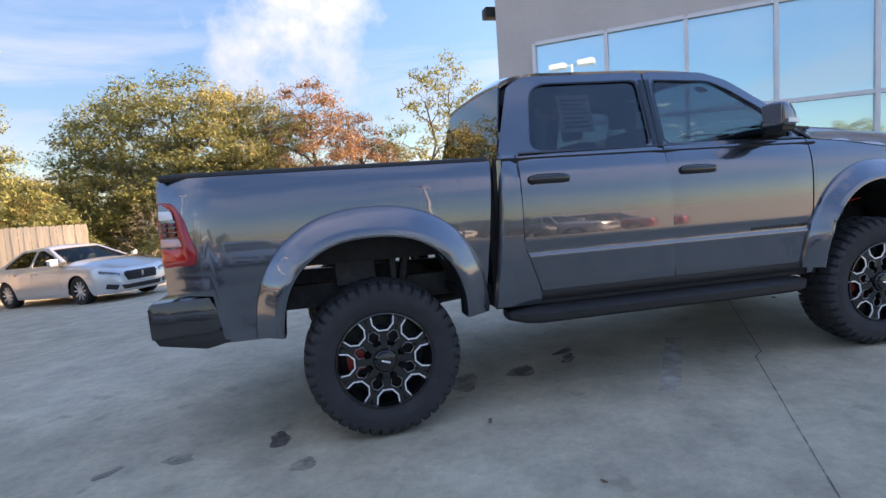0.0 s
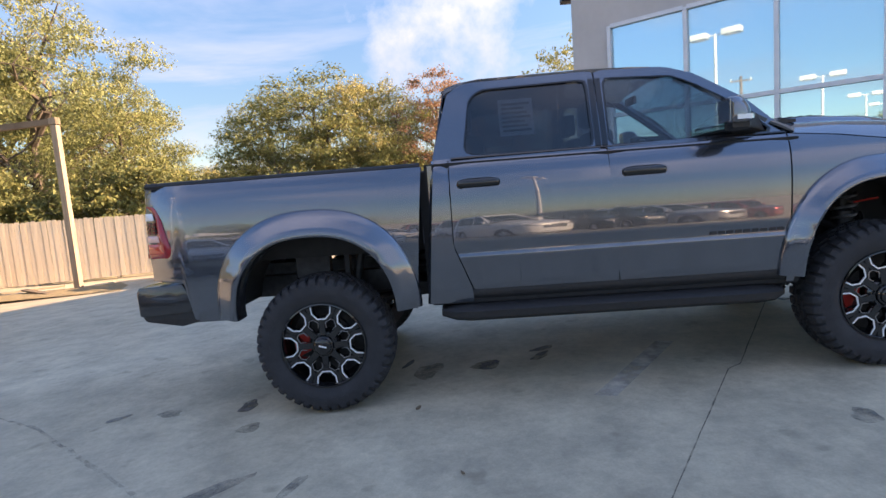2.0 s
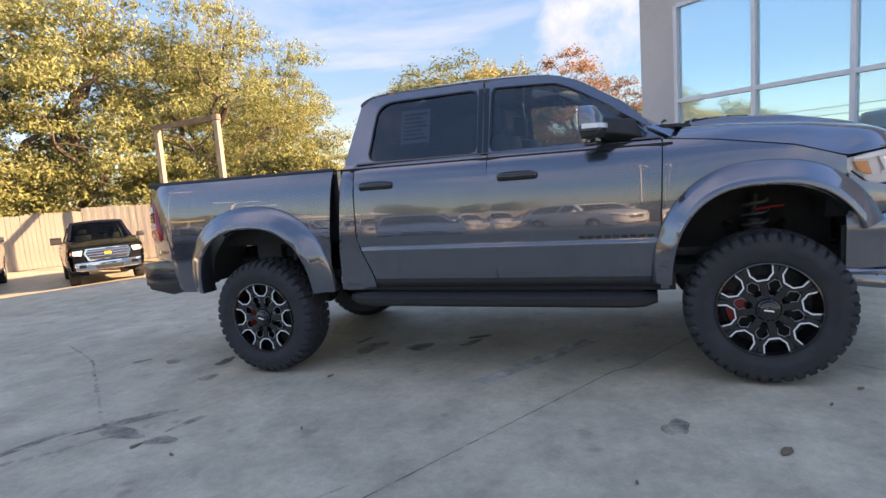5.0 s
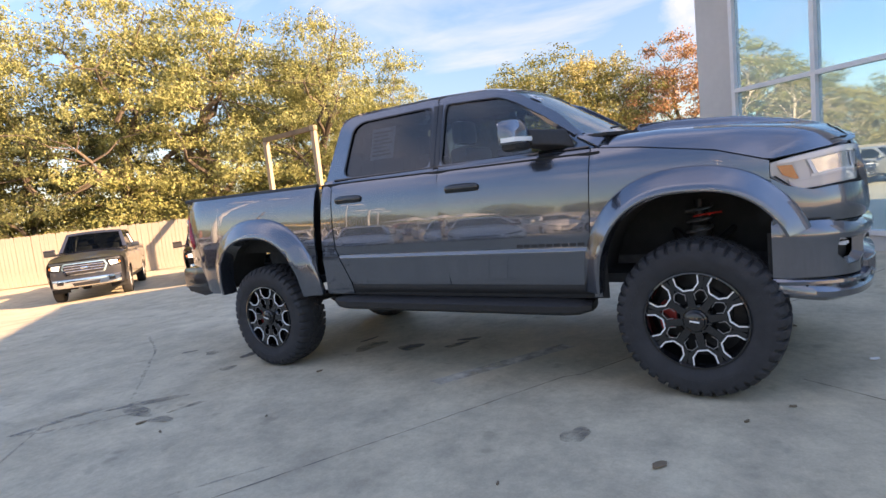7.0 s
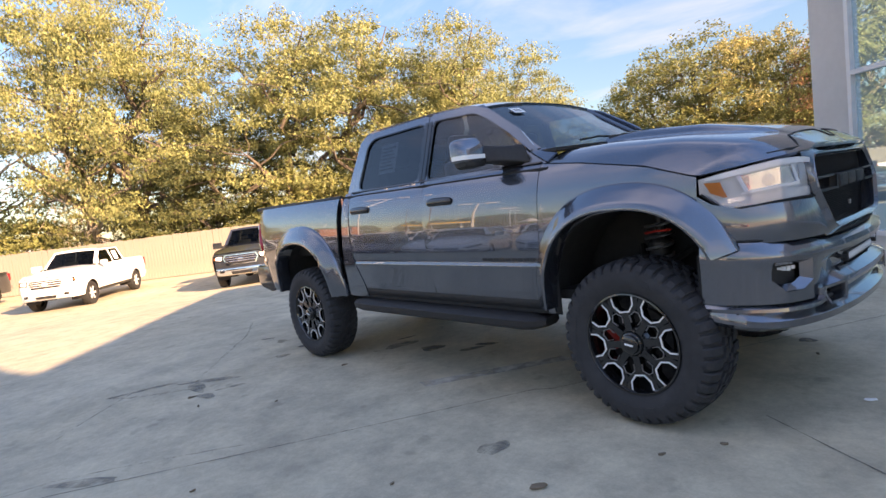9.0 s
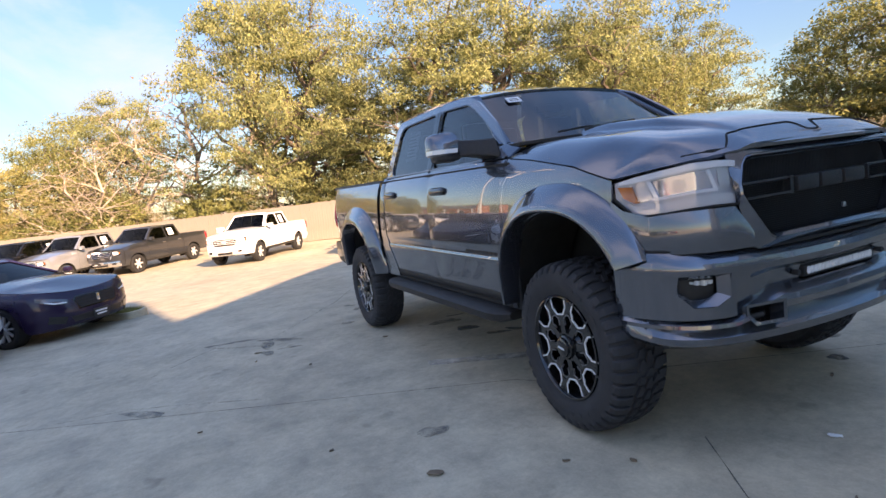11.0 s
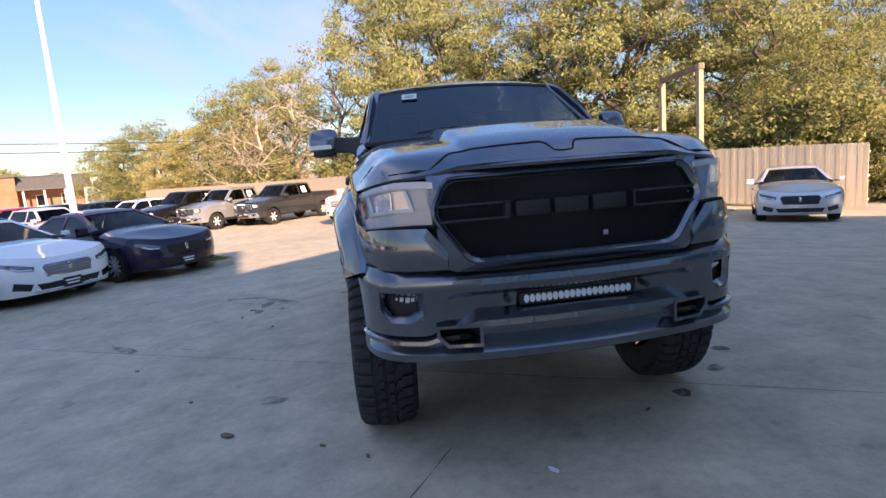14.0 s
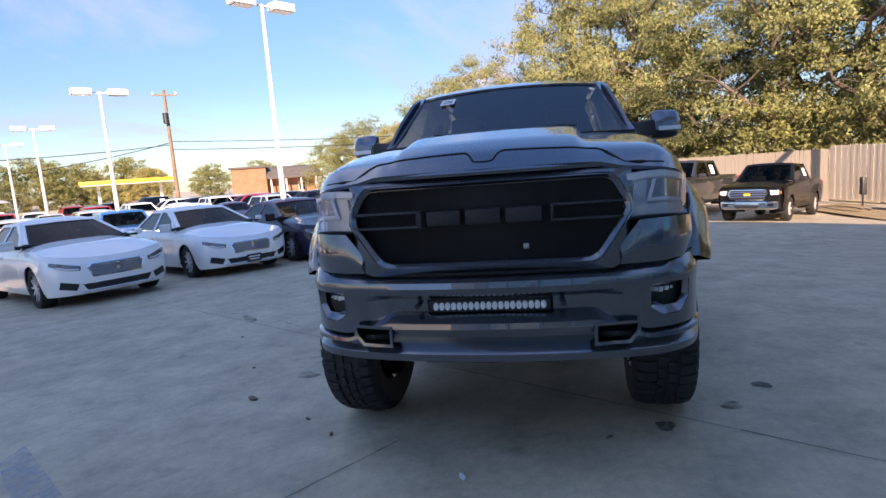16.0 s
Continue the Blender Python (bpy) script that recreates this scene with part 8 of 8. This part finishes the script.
def wire(a, b, sag, label):
    bm = bmesh.new()
    a, b = Vector(a), Vector(b)
    tube(bm, [a.lerp(b, t) - Vector((0, 0, 4 * sag * t * (1 - t))) for t in span(0, 1, 14)], 0.034, 5)
    tagged(part("overhead_wire", bm, BLACK_TRIM, None, label), category="wire", group="overhead wires")


wire((-37.4, -32.2, 5.7), (-52.0, -4.0, 5.2), 0.3, "black overhead cable between poles")
wire((-37.4, -32.2, 5.0), (-52.0, -4.0, 4.6), 0.3, "black overhead cable between poles")
wire((-37.4, -32.2, 5.4), (-24.0, -52.0, 5.0), 0.4, "black overhead cable between poles")
wire((-37.4, -32.2, 5.6), (-31.0, -42.0, 3.6), 0.2, "black overhead cable between poles")


def canopy():
    a = math.atan2(-44.3 + 51.19, -53.33 + 47.57)
    root = thing("fuel_canopy", Matrix.Translation((-50.5, -47.9, -0.9)) @ Matrix.Rotation(a, 4, "Z"), "yellow-edged flat canopy on slim columns across the road", "canopy")
    bm = bmesh.new()
    box(bm, -4.8, 4.8, -3.0, 3.0, 3.55, 3.93, 0.03)
    part("fascia", bm, YELLOW_SIGN, root)
    bm = bmesh.new()
    box(bm, -4.7, 4.7, -2.9, 2.9, 3.45, 3.55)
    part("soffit", bm, POLE_WHITE, root)
    for x in (-3.2, 3.2):
        bm = bmesh.new()
        box(bm, x - 0.15, x + 0.15, -0.15, 0.15, 0, 3.5)
        part("column", bm, POLE_WHITE, root)


canopy()


def house():
    """Single-storey brick house with a low hipped roof and a columned porch."""
    p, q = Vector((-65.6, -44.0, 0)), Vector((-71.0, -33.5, 0))
    d = (q - p).normalized()
    root = thing("brick_house", Matrix.Translation((*((p + q) / 2).xy, -0.9)) @ Matrix.Rotation(math.atan2(d.y, d.x), 4, "Z"), "low red-brick house with a dark roof and porch", "house")
    L = (q - p).length
    bm = bmesh.new()
    box(bm, -L / 2, -1.2, -0.3, 6, 0, 4.6)
    part("wall", bm, BRICK_FAR, root, "red brick gable block", flat=True)
    bm = bmesh.new()
    box(bm, -1.2, L / 2, 1.5, 6, 0, 3.0)
    part("wall", bm, BRICK_FAR, root, "red brick wall behind the porch", flat=True)
    bm = bmesh.new()
    prism(bm, [(-0.9, 2.9), (6.5, 2.9), (6.5, 3.1), (3.4, 4.7), (1.5, 4.4), (-0.9, 3.1)], 0, -1.3, L / 2 + 0.6)
    part("roof", bm, ROOF_FAR, root, flat=True)
    bm = bmesh.new()
    box(bm, -L / 2 - 0.3, -1.0, -0.6, 6.4, 4.6, 4.85)
    part("roof", bm, ROOF_FAR, root, flat=True)
    for k in range(4):
        bm = bmesh.new()
        x = -0.6 + k * (L / 2 + 0.4) / 3
        cyl(bm, (x, -0.5, 0), (x, -0.5, 2.95), 0.14, 0.12, 10)
        part("porch_column", bm, POLE_WHITE, root)
    for x in (0.6, 3.2):
        bm = bmesh.new()
        box(bm, x, x + 1.0, 1.46, 1.52, 0.9, 2.3)
        w = part("window", bm, POLE_WHITE, root, flat=True)
        bm = bmesh.new()
        box(bm, x + 0.08, x + 0.92, 1.44, 1.47, 0.98, 2.22)
        part("pane", bm, BLACK_GLOSS, w, flat=True)
    bm = bmesh.new()
    box(bm, 2.0, 2.9, 1.45, 1.52, 0.0, 2.1)
    part("door", bm, TIMBER_DARK, root, flat=True)


house()


def shed(x, y, spin, w, label):
    root = thing("sales_tent", Matrix.Translation((x, y, -0.85)) @ Matrix.Rotation(spin, 4, "Z"), label, "tent")
    bm = bmesh.new()
    v = [bm.verts.new(p) for p in ((-w, -w, 2.3), (w, -w, 2.3), (w, w, 2.3), (-w, w, 2.3))]
    t = bm.verts.new((0, 0, 3.3))
    for i in range(4):
        bm.faces.new((v[i], v[(i + 1) % 4], t))
    ob = part("canopy", bm, POLE_WHITE, root, flat=True)
    solid(ob, 0.03)
    for a, b in ((-1, -1), (1, -1), (1, 1), (-1, 1)):
        bm = bmesh.new()
        cyl(bm, (a * w * 0.96, b * w * 0.96, 0), (a * w * 0.96, b * w * 0.96, 2.32), 0.04, 0.04, 8)
        part("leg", bm, POLE_WHITE, root)


shed(-27.0, -43.0, 0.4, 2.4, "white peaked canopy tent on four legs")
shed(-22.0, -44.0, 0.4, 2.4, "white peaked canopy tent on four legs")

# ---- cars further off ----
_cr = random.Random(21)
_pool = ((white_suv, "white"), (dark_suv, "black"), (silver_suv, "silver"), (red_suv, "red"), (white_sedan, "white"), (silver_sedan, "silver"), (navy_sedan, "dark blue"))
for line in range(3):
    x0_, y0_ = -14.5 - 5.6 * line, -20.5 - 7.2 * line
    for k in range(9):
        src_, word = _cr.choice(_pool)
        x_, y_ = x0_ - 2.1 * (k - 4) * 0.78, y0_ + 2.75 * (k - 4) * 0.62
        if math.hypot(x_ + 17.1, y_ + 20.8) < 2.8:
            continue
        another(src_, x_, y_, 50 + _cr.uniform(-1.5, 1.5), word + (" sedan" if "sedan" in src_.name else " sport utility car") + " parked in a far row", LOT)
another(silver_suv, -14.0, -19.0, 50, "silver sport utility car in the car park", LOT)
another(white_suv, -12.6, -13.0, 50, "white sport utility car in the car park", LOT)
for k, (src_, word) in enumerate(((silver_sedan, "silver sedan"), (white_suv, "white sport utility car"), (red_suv, "red sport utility car"), (navy_sedan, "dark blue sedan"), (white_sedan, "white sedan"), (dark_suv, "black sport utility car"), (silver_suv, "silver sport utility car"))):
    another(src_, -6.5 + 2.9 * k, -19.5 - 0.4 * k, 78, word + " in the sun across the car park", LOT)
